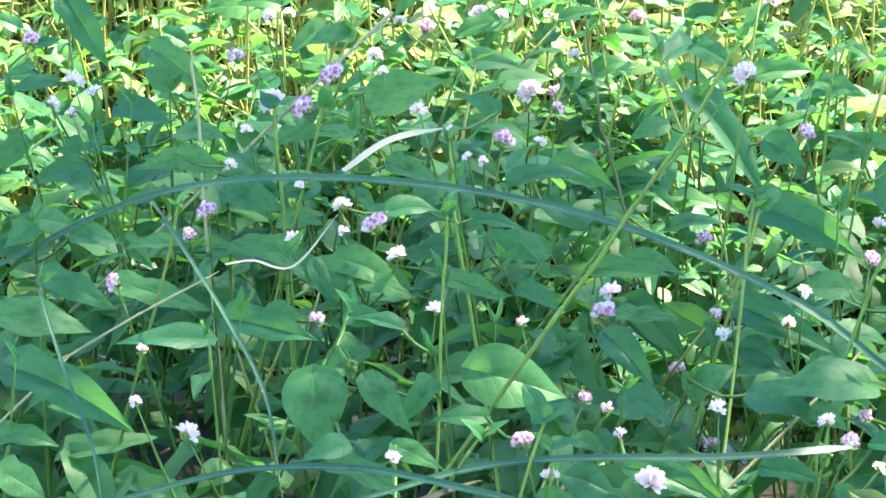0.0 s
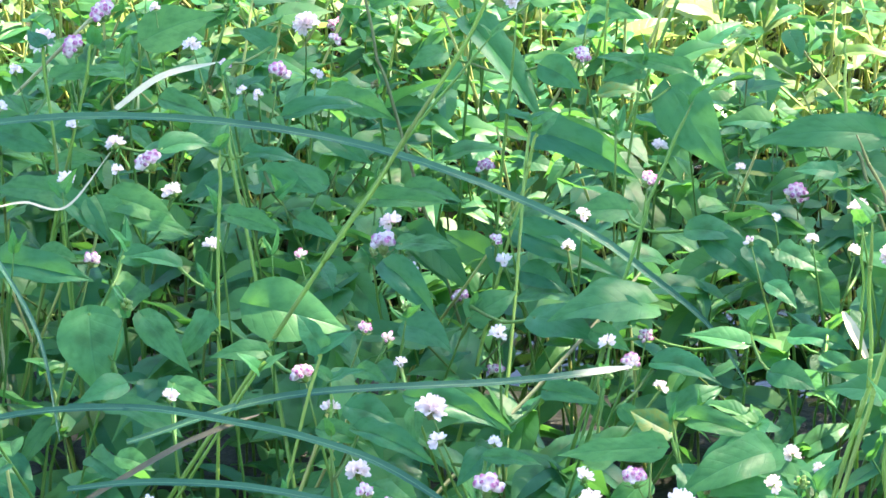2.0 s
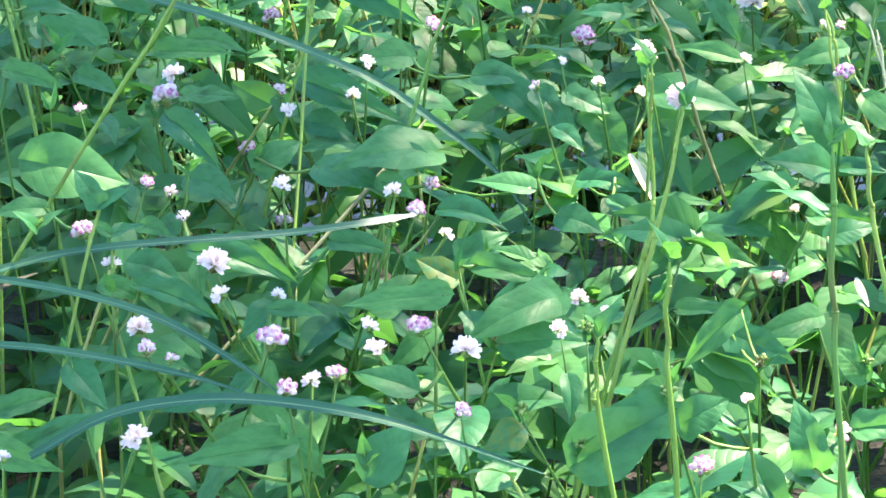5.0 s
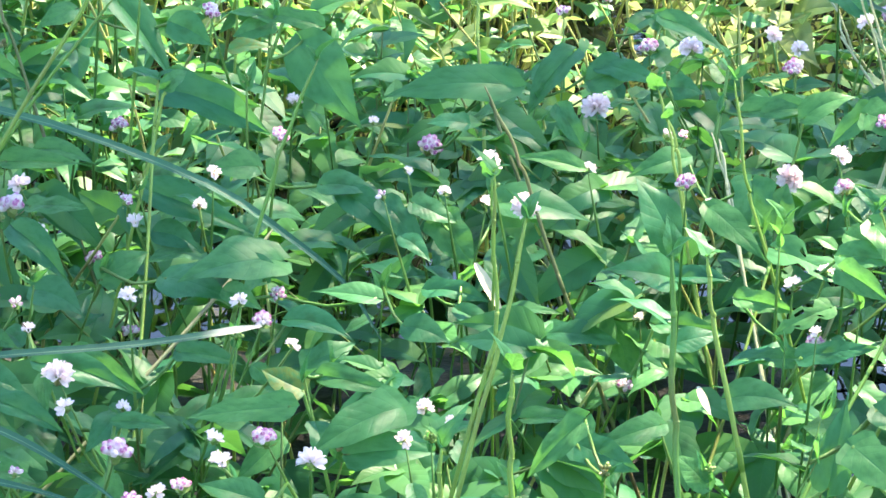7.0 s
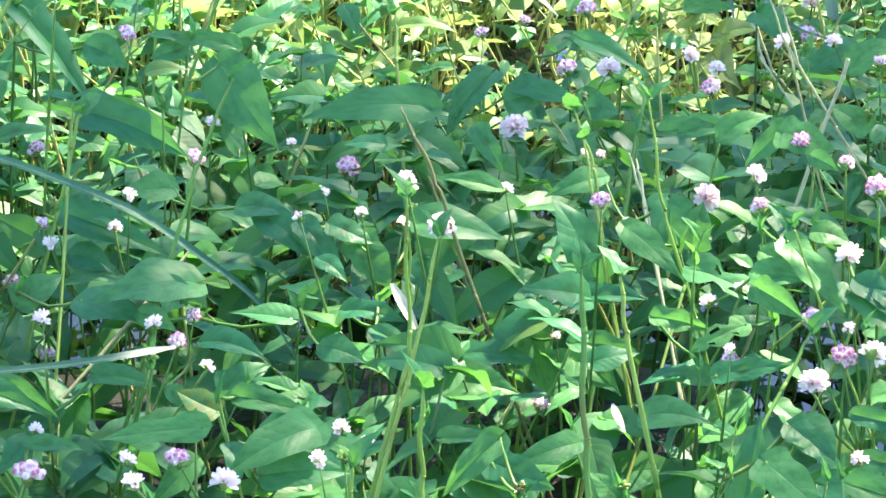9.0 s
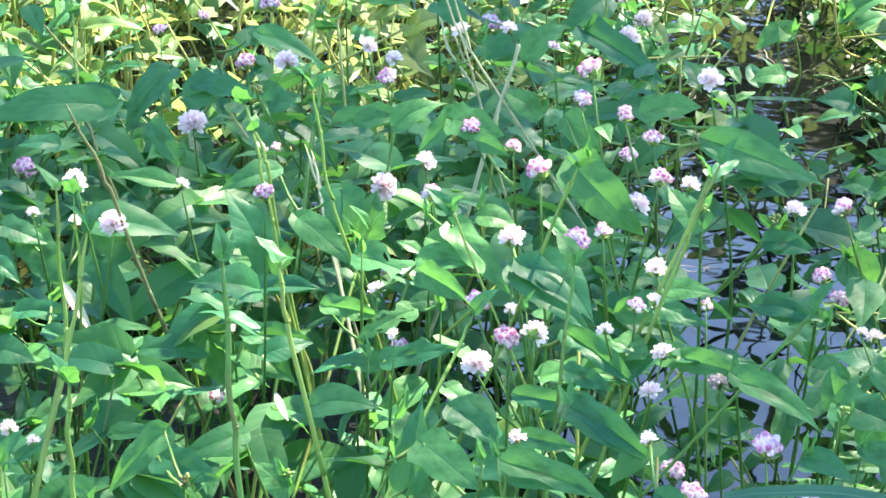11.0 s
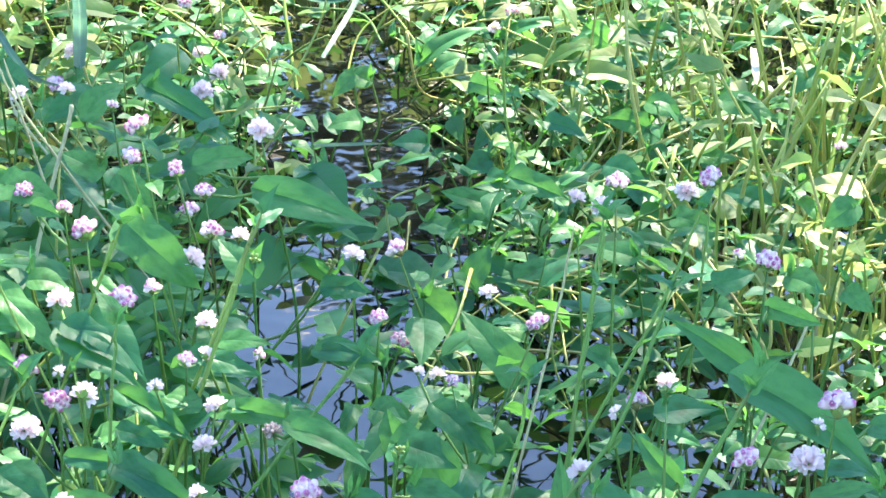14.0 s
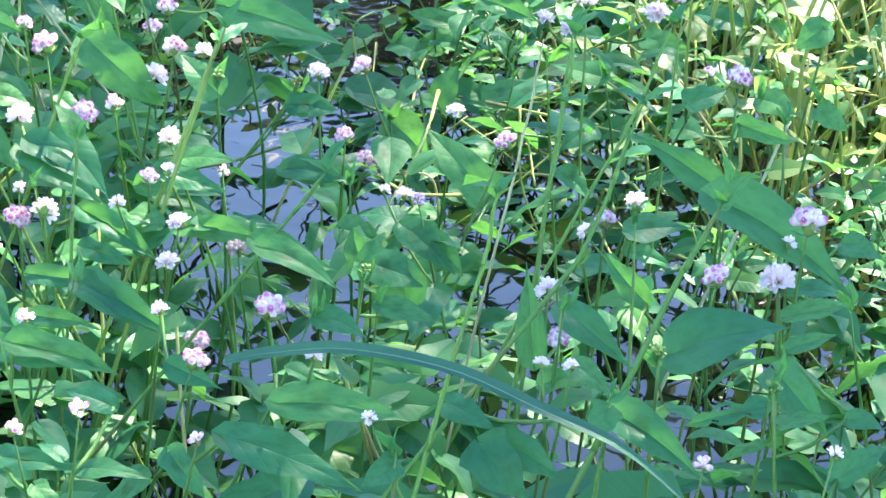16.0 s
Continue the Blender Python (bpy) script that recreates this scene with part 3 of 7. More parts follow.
blade(0.0022, 'green', (-0.448, 1.285, 0.311), (-0.416, 1.242, 0.301), (-0.383, 1.198, 0.289), (-0.350, 1.152, 0.271), (-0.327, 1.100, 0.245))
blade(0.0017, 'green', (-0.468, 1.171, 0.306), (-0.441, 1.127, 0.289), (-0.412, 1.083, 0.272), (-0.393, 1.042, 0.266))
cane(0.0016, 'straw', (-0.408, 1.269, 0.282), (-0.474, 1.230, 0.246), (-0.503, 1.199, 0.218))
cane(0.0023, 'green', (-0.149, 1.278, 0.423), (-0.166, 1.269, 0.387), (-0.204, 1.253, 0.323), (-0.243, 1.238, 0.261))
cane(0.0020, 'straw', (-0.084, 1.346, 0.240), (-0.101, 1.327, 0.223), (-0.128, 1.300, 0.198))
cane(0.0023, 'red', (0.021, 1.399, 0.300), (0.039, 1.390, 0.265), (0.055, 1.380, 0.225))
cane(0.0022, 'green', (0.041, 1.086, 0.360), (0.033, 1.075, 0.315), (0.019, 1.060, 0.256))
cane(0.0021, 'green', (0.027, 1.121, 0.365), (0.028, 1.116, 0.328), (0.030, 1.107, 0.295), (0.023, 1.100, 0.266))
cane(0.0028, 'dull', (0.095, 0.994, 0.386), (0.098, 0.981, 0.331), (0.104, 0.966, 0.273))
cane(0.0020, 'straw', (0.158, 1.542, 0.215), (0.169, 1.525, 0.166), (0.181, 1.509, 0.120))
cane(0.0025, 'green', (0.179, 1.930, 0.172), (0.166, 1.897, 0.076), (0.157, 1.874, 0.010))
cane(0.0018, 'straw', (0.152, 1.530, 0.227), (0.161, 1.504, 0.204), (0.167, 1.478, 0.180))
cane(0.0023, 'green', (0.337, 1.241, 0.327), (0.322, 1.233, 0.293), (0.310, 1.225, 0.262))
cane(0.0027, 'dull', (0.490, 0.972, 0.340), (0.475, 0.966, 0.318), (0.455, 0.958, 0.284))
cane(0.0020, 'dull', (0.478, 1.151, 0.314), (0.469, 1.141, 0.274), (0.463, 1.133, 0.243))
cane(0.0022, 'dull', (0.471, 1.020, 0.366), (0.442, 1.005, 0.305), (0.418, 0.999, 0.280))
cane(0.0019, 'dull', (0.401, 0.985, 0.348), (0.395, 0.979, 0.322), (0.382, 0.970, 0.285))
cane(0.0031, 'green', (0.734, 2.316, 0.060), (0.734, 2.296, 0.003), (0.737, 2.278, -0.047))
cane(0.0029, 'green', (0.714, 2.088, 0.049), (0.689, 2.079, 0.025), (0.649, 2.065, -0.016))
cane(0.0026, 'straw', (0.997, 2.141, 0.069), (0.973, 2.120, 0.007), (0.940, 2.088, -0.082))
cane(0.0027, 'straw', (0.890, 2.277, 0.058), (0.883, 2.267, 0.030), (0.876, 2.257, 0.002))
cane(0.0035, 'green', (0.963, 2.035, 0.115), (0.910, 1.958, 0.044), (0.900, 1.940, 0.028))
cane(0.0028, 'green', (0.647, 2.366, 0.049), (0.692, 2.355, 0.018), (0.747, 2.338, -0.028))
cane(0.0024, 'straw', (0.290, 2.120, 0.117), (0.305, 2.106, 0.079), (0.321, 2.100, 0.061))
cane(0.0019, 'dull', (0.375, 1.188, 0.272), (0.358, 1.184, 0.253), (0.348, 1.181, 0.243))
blade(0.0106, 'green', (0.316, 1.881, 0.195), (0.339, 2.092, 0.167), (0.359, 2.306, 0.147))
blade(0.0060, 'green', (0.256, 2.082, 0.204), (0.265, 1.952, 0.203), (0.276, 1.825, 0.210), (0.290, 1.706, 0.239))
blade(0.0050, 'green', (0.247, 2.143, 0.191), (0.248, 1.980, 0.204), (0.240, 1.818, 0.213))
blade(0.0055, 'green', (0.449, 1.698, 0.192), (0.494, 1.811, 0.150), (0.545, 1.924, 0.108))
blade(0.0061, 'green', (0.518, 2.412, 0.116), (0.555, 2.383, 0.092), (0.592, 2.362, 0.086), (0.630, 2.349, 0.105))
blade(0.0050, 'green', (0.555, 2.221, 0.080), (0.604, 2.319, 0.099), (0.639, 2.417, 0.111))
cane(0.0018, 'green', (0.026, 1.333, 0.276), (0.028, 1.324, 0.239), (0.029, 1.315, 0.202))
cane(0.0026, 'green', (0.123, 1.165, 0.310), (0.126, 1.159, 0.287), (0.135, 1.149, 0.248))
cane(0.0026, 'green', (0.036, 0.983, 0.340), (0.036, 0.976, 0.312), (0.041, 0.963, 0.260))
cane(0.0024, 'green', (0.010, 0.969, 0.314), (0.010, 0.962, 0.289), (0.016, 0.956, 0.263))
cane(0.0017, 'green', (-0.209, 1.132, 0.268), (-0.204, 1.106, 0.244), (-0.189, 1.074, 0.215))
blade(0.0044, 'straw', (0.019, 1.342, 0.224), (0.026, 1.331, 0.216), (0.035, 1.318, 0.204))
blade(0.0028, 'straw', (0.121, 1.145, 0.255), (0.123, 1.136, 0.253), (0.126, 1.127, 0.250))
cane(0.0026, 'dull', (0.166, 1.605, 0.246), (0.157, 1.563, 0.207), (0.151, 1.535, 0.182))
cane(0.0018, 'straw', (0.155, 1.513, 0.230), (0.163, 1.474, 0.195))
cane(0.0025, 'green', (0.013, 1.732, 0.241), (0.017, 1.689, 0.202))
cane(0.0027, 'red', (0.021, 1.617, 0.218), (0.043, 1.570, 0.175))
cane(0.0018, 'dull', (0.177, 1.351, 0.248), (0.162, 1.313, 0.214))
cane(0.0020, 'dull', (0.217, 1.208, 0.265), (0.190, 1.168, 0.228))
cane(0.0019, 'straw', (0.259, 1.946, 0.182), (0.269, 1.929, 0.167), (0.274, 1.912, 0.152), (0.285, 1.897, 0.138))
blade(0.0064, 'straw', (0.884, 2.073, 0.116), (0.873, 2.037, 0.114), (0.862, 2.000, 0.110))
cane(0.0035, 'straw', (0.892, 2.259, 0.083), (0.868, 2.201, 0.030))
cane(0.0026, 'straw', (0.805, 2.158, 0.078), (0.783, 2.103, 0.028))
cane(0.0033, 'green', (0.966, 2.152, 0.092), (0.904, 2.046, -0.004))
cane(0.0049, 'green', (0.950, 2.020, 0.101), (0.904, 1.946, 0.033))
cane(0.0040, 'green', (0.564, 2.476, 0.083), (0.562, 2.409, 0.022), (0.562, 2.339, -0.041))
cane(0.0033, 'green', (0.637, 2.471, 0.081), (0.689, 2.396, 0.014))
cane(0.0022, 'green', (0.115, 1.458, 0.280), (0.126, 1.450, 0.250), (0.132, 1.442, 0.219))
cane(0.0016, 'straw', (0.237, 1.618, 0.295), (0.250, 1.611, 0.264), (0.256, 1.606, 0.244))
blade(0.0047, 'straw', (0.096, 1.955, 0.215), (0.104, 1.869, 0.217), (0.120, 1.785, 0.224))
cane(0.0027, 'green', (0.659, 2.011, 0.166), (0.655, 1.999, 0.115), (0.660, 1.986, 0.064))
cane(0.0022, 'green', (-0.326, 1.440, 0.301), (-0.314, 1.404, 0.268), (-0.300, 1.371, 0.239))
cane(0.0019, 'green', (-0.152, 1.412, 0.294), (-0.151, 1.372, 0.258))
cane(0.0016, 'green', (-0.234, 1.096, 0.288), (-0.250, 1.090, 0.262))
cane(0.0020, 'dull', (-0.179, 1.458, 0.325), (-0.217, 1.446, 0.277), (-0.246, 1.435, 0.235))
cane(0.0037, 'green', (0.856, 1.928, 0.052), (0.850, 1.911, 0.005))
cane(0.0033, 'green', (0.848, 1.873, 0.063), (0.837, 1.851, -0.000))
cane(0.0034, 'green', (0.875, 1.924, 0.054), (0.866, 1.904, -0.003))
cane(0.0028, 'green', (0.830, 1.774, 0.090), (0.820, 1.757, 0.041))
cane(0.0033, 'green', (0.879, 1.879, 0.063), (0.864, 1.854, -0.008))
cane(0.0027, 'straw', (0.821, 1.706, 0.099), (0.806, 1.690, 0.054))
cane(0.0027, 'green', (0.823, 1.662, 0.095), (0.826, 1.642, 0.037))
cane(0.0014, 'straw', (0.473, 1.174, 0.336), (0.465, 1.166, 0.303), (0.448, 1.152, 0.245))
cane(0.0018, 'dull', (0.486, 1.165, 0.341), (0.476, 1.153, 0.296), (0.465, 1.141, 0.246))
cane(0.0019, 'dull', (0.539, 1.185, 0.335), (0.518, 1.174, 0.293), (0.487, 1.163, 0.245))
cane(0.0019, 'straw', (0.645, 1.302, 0.221), (0.636, 1.297, 0.206))
cane(0.0021, 'green', (-0.146, 1.394, 0.295), (-0.154, 1.385, 0.259))
cane(0.0021, 'straw', (-0.391, 1.558, 0.330), (-0.404, 1.556, 0.320), (-0.416, 1.553, 0.308))
cane(0.0019, 'green', (-0.415, 1.398, 0.328), (-0.410, 1.389, 0.290))
cane(0.0019, 'green', (-0.390, 1.407, 0.327), (-0.397, 1.398, 0.291))
cane(0.0018, 'green', (-0.291, 1.278, 0.321), (-0.290, 1.265, 0.271))
cane(0.0018, 'green', (-0.431, 1.276, 0.310), (-0.437, 1.269, 0.282))
cane(0.0020, 'straw', (-0.473, 1.433, 0.346), (-0.466, 1.421, 0.298))
cane(0.0021, 'red', (-0.271, 1.553, 0.347), (-0.258, 1.538, 0.290), (-0.240, 1.526, 0.239))
cane(0.0020, 'green', (-0.137, 1.734, 0.287), (-0.139, 1.723, 0.241))
cane(0.0025, 'dull', (-0.086, 1.724, 0.290), (-0.101, 1.713, 0.247))
cane(0.0022, 'dull', (-0.061, 1.318, 0.342), (-0.078, 1.307, 0.299), (-0.091, 1.295, 0.251))
cane(0.0027, 'green', (-0.252, 2.095, 0.198), (-0.269, 2.083, 0.150))
cane(0.0017, 'green', (-0.206, 1.096, 0.300), (-0.214, 1.087, 0.265))
cane(0.0019, 'green', (0.271, 1.257, 0.319), (0.262, 1.252, 0.300), (0.255, 1.248, 0.284))
cane(0.0020, 'green', (0.336, 1.261, 0.312), (0.326, 1.255, 0.288), (0.317, 1.250, 0.269))
cane(0.0040, 'green', (0.606, 2.651, 0.026), (0.609, 2.617, -0.070), (0.616, 2.597, -0.129))
cane(0.0040, 'green', (0.745, 2.330, 0.022), (0.744, 2.316, -0.017), (0.751, 2.301, -0.060))
cane(0.0038, 'straw', (0.963, 2.476, 0.024), (0.956, 2.447, -0.057))
cane(0.0018, 'straw', (0.243, 1.598, 0.296), (0.254, 1.590, 0.263), (0.264, 1.586, 0.248))
cane(0.0026, 'straw', (0.278, 1.564, 0.271), (0.271, 1.559, 0.248))
cane(0.0020, 'green', (0.147, 1.358, 0.324), (0.156, 1.345, 0.273), (0.168, 1.336, 0.235))
cane(0.0021, 'green', (0.119, 1.426, 0.275), (0.133, 1.410, 0.208))
cane(0.0015, 'green', (0.208, 1.237, 0.305), (0.223, 1.228, 0.270))
cane(0.0020, 'dull', (0.506, 1.235, 0.316), (0.492, 1.217, 0.245))
cane(0.0018, 'dull', (0.257, 1.165, 0.308), (0.251, 1.153, 0.257))
cane(0.0035, 'dull', (0.689, 2.607, 0.019), (0.739, 2.588, -0.035))

# ---- plants in flower and large leaves ----
p = plant((-0.488, 2.223), (-0.469, 2.199, 0.140), 2, 0)
blossom(p, (-0.469, 2.199, 0.140), 0.0283, 'white')
blossom(p, (-0.454, 2.208, 0.138), 0.0142, 'white')
p = plant((0.232, 2.122), (0.182, 2.087, 0.184), 1, 0)
blossom(p, (0.182, 2.087, 0.184), 0.0217, 'white')
p = plant((0.381, 2.093), (0.430, 2.073, 0.105), 1, 0)
blossom(p, (0.430, 2.073, 0.105), 0.0212, 'white')
p = plant((0.440, 2.180), (0.458, 2.156, 0.091), 1, 1)
blossom(p, (0.458, 2.156, 0.091), 0.0211, 'white')
leaf(p, (0.421, 2.130, 0.120), (0.381, 2.105, 0.102), 0.032, (0.060, -0.655, 0.753))
p = plant((-0.390, 2.264), (-0.342, 2.239, 0.135), 1, 0)
blossom(p, (-0.342, 2.239, 0.135), 0.0209, 'tipped')
p = plant((0.553, 1.075), (0.546, 1.017, 0.306), 1, 1)
blossom(p, (0.546, 1.017, 0.306), 0.0202, 'tipped')
leaf(p, (0.544, 1.029, 0.257), (0.575, 1.029, 0.261), 0.011, (-0.112, -0.276, 0.955))
p = plant((-0.216, 1.402), (-0.225, 1.370, 0.234), 2, 1)
blossom(p, (-0.225, 1.370, 0.234), 0.0200, 'tipped')
blossom(p, (-0.208, 1.346, 0.231), 0.0107, 'white')
leaf(p, (-0.219, 1.392, 0.227), (-0.187, 1.384, 0.230), 0.015, (-0.163, -0.344, 0.925))
p = plant((0.413, 2.439), (0.458, 2.365, 0.090), 1, 0)
blossom(p, (0.458, 2.365, 0.090), 0.0200, 'purple')
p = plant((-0.470, 1.558), (-0.412, 1.512, 0.309), 2, 0)
blossom(p, (-0.412, 1.512, 0.309), 0.0199, 'tipped')
blossom(p, (-0.420, 1.479, 0.299), 0.0196, 'tipped')
p = plant((-0.243, 2.298), (-0.233, 2.257, 0.152), 1, 0)
blossom(p, (-0.233, 2.257, 0.152), 0.0189, 'white')
p = plant((-0.031, 1.583), (-0.011, 1.547, 0.205), 1, 1)
blossom(p, (-0.011, 1.547, 0.205), 0.0184, 'tipped')
leaf(p, (0.011, 1.506, 0.237), (-0.012, 1.507, 0.236), 0.014, (-0.073, -0.552, 0.830))
p = plant((0.311, 1.905), (0.299, 1.882, 0.181), 1, 0)
blossom(p, (0.299, 1.882, 0.181), 0.0176, 'tipped')
p = plant((-0.458, 2.204), (-0.502, 2.140, 0.145), 2, 0)
blossom(p, (-0.502, 2.140, 0.145), 0.0175, 'tipped')
blossom(p, (-0.522, 2.132, 0.151), 0.0129, 'white')
p = plant((0.145, 1.932), (0.145, 1.890, 0.193), 1, 0)
blossom(p, (0.145, 1.890, 0.193), 0.0174, 'tipped')
p = plant((-0.320, 1.414), (-0.344, 1.344, 0.284), 3, 1)
blossom(p, (-0.344, 1.344, 0.284), 0.0174, 'tipped')
blossom(p, (-0.330, 1.335, 0.272), 0.0113, 'white')
blossom(p, (-0.364, 1.350, 0.277), 0.0054, 'white')
leaf(p, (-0.351, 1.334, 0.257), (-0.318, 1.329, 0.251), 0.013, (0.078, -0.566, 0.820))
p = plant((0.331, 2.187), (0.341, 2.162, 0.115), 1, 0)
blossom(p, (0.341, 2.162, 0.115), 0.0174, 'white')
p = plant((0.675, 1.781), (0.719, 1.737, 0.125), 1, 1)
blossom(p, (0.719, 1.737, 0.125), 0.0172, 'white')
leaf(p, (0.718, 1.755, 0.101), (0.743, 1.730, 0.099), 0.020, (-0.398, -0.493, 0.773))
p = plant((-0.406, 2.267), (-0.411, 2.223, 0.134), 1, 0)
blossom(p, (-0.411, 2.223, 0.134), 0.0171, 'white')
p = plant((0.330, 1.465), (0.301, 1.422, 0.309), 2, 1)
blossom(p, (0.301, 1.422, 0.309), 0.0170, 'purple')
blossom(p, (0.294, 1.412, 0.296), 0.0133, 'purple')
leaf(p, (0.297, 1.479, 0.261), (0.315, 1.464, 0.246), 0.018, (-0.291, -0.831, 0.474))
p = plant((-0.331, 1.521), (-0.307, 1.496, 0.283), 3, 1)
blossom(p, (-0.307, 1.496, 0.283), 0.0170, 'tipped')
blossom(p, (-0.311, 1.463, 0.282), 0.0083, 'white')
blossom(p, (-0.321, 1.468, 0.282), 0.0071, 'white')
leaf(p, (-0.306, 1.521, 0.249), (-0.255, 1.540, 0.247), 0.017, (0.165, -0.351, 0.922))
p = plant((0.110, 1.650), (0.088, 1.609, 0.210), 1, 2)
blossom(p, (0.088, 1.609, 0.210), 0.0169, 'white')
leaf(p, (0.084, 1.630, 0.220), (0.113, 1.632, 0.222), 0.024, (0.011, -0.637, 0.771))
p = plant((0.237, 1.332), (0.258, 1.298, 0.300), 1, 1)
blossom(p, (0.258, 1.298, 0.300), 0.0169, 'tipped')
p = plant((0.243, 1.263), (0.267, 1.229, 0.291), 1, 4)
blossom(p, (0.267, 1.229, 0.291), 0.0167, 'tipped')
leaf(p, (0.251, 1.247, 0.275), (0.277, 1.219, 0.251), 0.023, (-0.006, -0.649, 0.761))
leaf(p, (0.265, 1.227, 0.243), (0.296, 1.209, 0.241), 0.015, (-0.244, -0.520, 0.818))
leaf(p, (0.265, 1.227, 0.244), (0.296, 1.195, 0.229), 0.015, (-0.137, -0.534, 0.834))
p = plant((0.568, 1.296), (0.575, 1.273, 0.315), 1, 1)
blossom(p, (0.575, 1.273, 0.315), 0.0166, 'tipped')
p = plant((0.613, 1.091), (0.551, 1.058, 0.259), 2, 1)
blossom(p, (0.551, 1.058, 0.259), 0.0166, 'white')
blossom(p, (0.557, 1.064, 0.275), 0.0065, 'white')
leaf(p, (0.586, 1.072, 0.269), (0.599, 1.058, 0.266), 0.014, (-0.379, -0.466, 0.800))
p = plant((0.189, 1.561), (0.198, 1.529, 0.200), 1, 1)
blossom(p, (0.198, 1.529, 0.200), 0.0165, 'white')
leaf(p, (0.205, 1.538, 0.235), (0.236, 1.543, 0.247), 0.019, (-0.229, -0.593, 0.772))
p = plant((0.629, 1.765), (0.658, 1.736, 0.119), 2, 2)
blossom(p, (0.658, 1.736, 0.119), 0.0163, 'white')
blossom(p, (0.645, 1.758, 0.119), 0.0141, 'white')
leaf(p, (0.597, 1.727, 0.075), (0.628, 1.727, 0.085), 0.020, (-0.255, -0.590, 0.766))
p = plant((0.311, 1.026), (0.310, 0.988, 0.303), 2, 1)
blossom(p, (0.310, 0.988, 0.303), 0.0162, 'tipped')
blossom(p, (0.323, 0.961, 0.295), 0.0074, 'white')
leaf(p, (0.310, 0.970, 0.271), (0.360, 0.954, 0.266), 0.017, (-0.131, -0.633, 0.763))
p = plant((-0.167, 1.111), (-0.128, 1.058, 0.257), 2, 2)
blossom(p, (-0.128, 1.058, 0.257), 0.0161, 'tipped')
blossom(p, (-0.130, 1.099, 0.258), 0.0073, 'white')
leaf(p, (-0.133, 1.092, 0.255), (-0.108, 1.095, 0.251), 0.008, (0.203, -0.577, 0.791))
p = plant((0.734, 2.337), (0.744, 2.312, 0.081), 1, 0)
blossom(p, (0.744, 2.312, 0.081), 0.0161, 'purple')
p = plant((-0.297, 1.715), (-0.329, 1.691, 0.248), 1, 0)
blossom(p, (-0.329, 1.691, 0.248), 0.0161, 'white')
p = plant((0.231, 1.232), (0.231, 1.204, 0.253), 4, 1)
blossom(p, (0.231, 1.204, 0.253), 0.0160, 'tipped')
blossom(p, (0.220, 1.228, 0.260), 0.0152, 'tipped')
blossom(p, (0.215, 1.179, 0.251), 0.0144, 'white')
blossom(p, (0.244, 1.193, 0.261), 0.0132, 'white')
leaf(p, (0.234, 1.170, 0.240), (0.265, 1.160, 0.238), 0.011, (-0.148, -0.621, 0.769))
p = plant((-0.408, 2.107), (-0.378, 2.058, 0.125), 1, 1)
blossom(p, (-0.378, 2.058, 0.125), 0.0160, 'tipped')
leaf(p, (-0.347, 2.050, 0.147), (-0.315, 2.067, 0.153), 0.019, (0.157, -0.570, 0.806))
p = plant((0.182, 1.670), (0.206, 1.619, 0.235), 1, 0)
blossom(p, (0.206, 1.619, 0.235), 0.0158, 'tipped')
p = plant((0.610, 1.375), (0.548, 1.352, 0.285), 1, 0)
blossom(p, (0.548, 1.352, 0.285), 0.0157, 'tipped')
p = plant((0.276, 1.245), (0.311, 1.180, 0.192), 1, 0)
blossom(p, (0.311, 1.180, 0.192), 0.0156, 'tipped')
p = plant((0.457, 1.153), (0.467, 1.107, 0.214), 2, 2)
blossom(p, (0.467, 1.107, 0.214), 0.0156, 'tipped')
blossom(p, (0.465, 1.122, 0.233), 0.0120, 'white')
leaf(p, (0.447, 1.081, 0.219), (0.449, 1.106, 0.257), 0.015, (-0.408, -0.748, 0.524))
p = plant((0.098, 1.702), (0.122, 1.676, 0.225), 1, 1)
blossom(p, (0.122, 1.676, 0.225), 0.0156, 'tipped')
leaf(p, (0.132, 1.712, 0.233), (0.174, 1.682, 0.219), 0.017, (-0.179, -0.610, 0.772))
p = plant((0.097, 1.723), (0.147, 1.657, 0.232), 1, 0)
blossom(p, (0.147, 1.657, 0.232), 0.0154, 'white')
p = plant((0.015, 1.409), (0.045, 1.387, 0.237), 1, 3)
blossom(p, (0.045, 1.387, 0.237), 0.0154, 'white')
leaf(p, (0.033, 1.364, 0.186), (0.066, 1.356, 0.190), 0.011, (-0.189, -0.342, 0.921))
p = plant((0.736, 2.450), (0.712, 2.372, 0.079), 1, 0)
blossom(p, (0.712, 2.372, 0.079), 0.0154, 'white')
p = plant((-0.480, 1.556), (-0.449, 1.512, 0.291), 1, 0)
blossom(p, (-0.449, 1.512, 0.291), 0.0154, 'white')
p = plant((0.415, 1.388), (0.433, 1.364, 0.197), 1, 1)
blossom(p, (0.433, 1.364, 0.197), 0.0152, 'tipped')
p = plant((0.444, 1.341), (0.488, 1.285, 0.236), 1, 2)
blossom(p, (0.488, 1.285, 0.236), 0.0152, 'tipped')
leaf(p, (0.489, 1.315, 0.194), (0.460, 1.340, 0.224), 0.025, (-0.200, -0.837, 0.510))
p = plant((0.484, 1.068), (0.508, 1.020, 0.283), 1, 1)
blossom(p, (0.508, 1.020, 0.283), 0.0149, 'tipped')
leaf(p, (0.488, 1.014, 0.252), (0.534, 0.997, 0.269), 0.033, (-0.444, -0.399, 0.802))
p = plant((0.428, 1.389), (0.428, 1.352, 0.256), 1, 0)
blossom(p, (0.428, 1.352, 0.256), 0.0149, 'tipped')
p = plant((0.600, 1.179), (0.563, 1.156, 0.316), 1, 2)
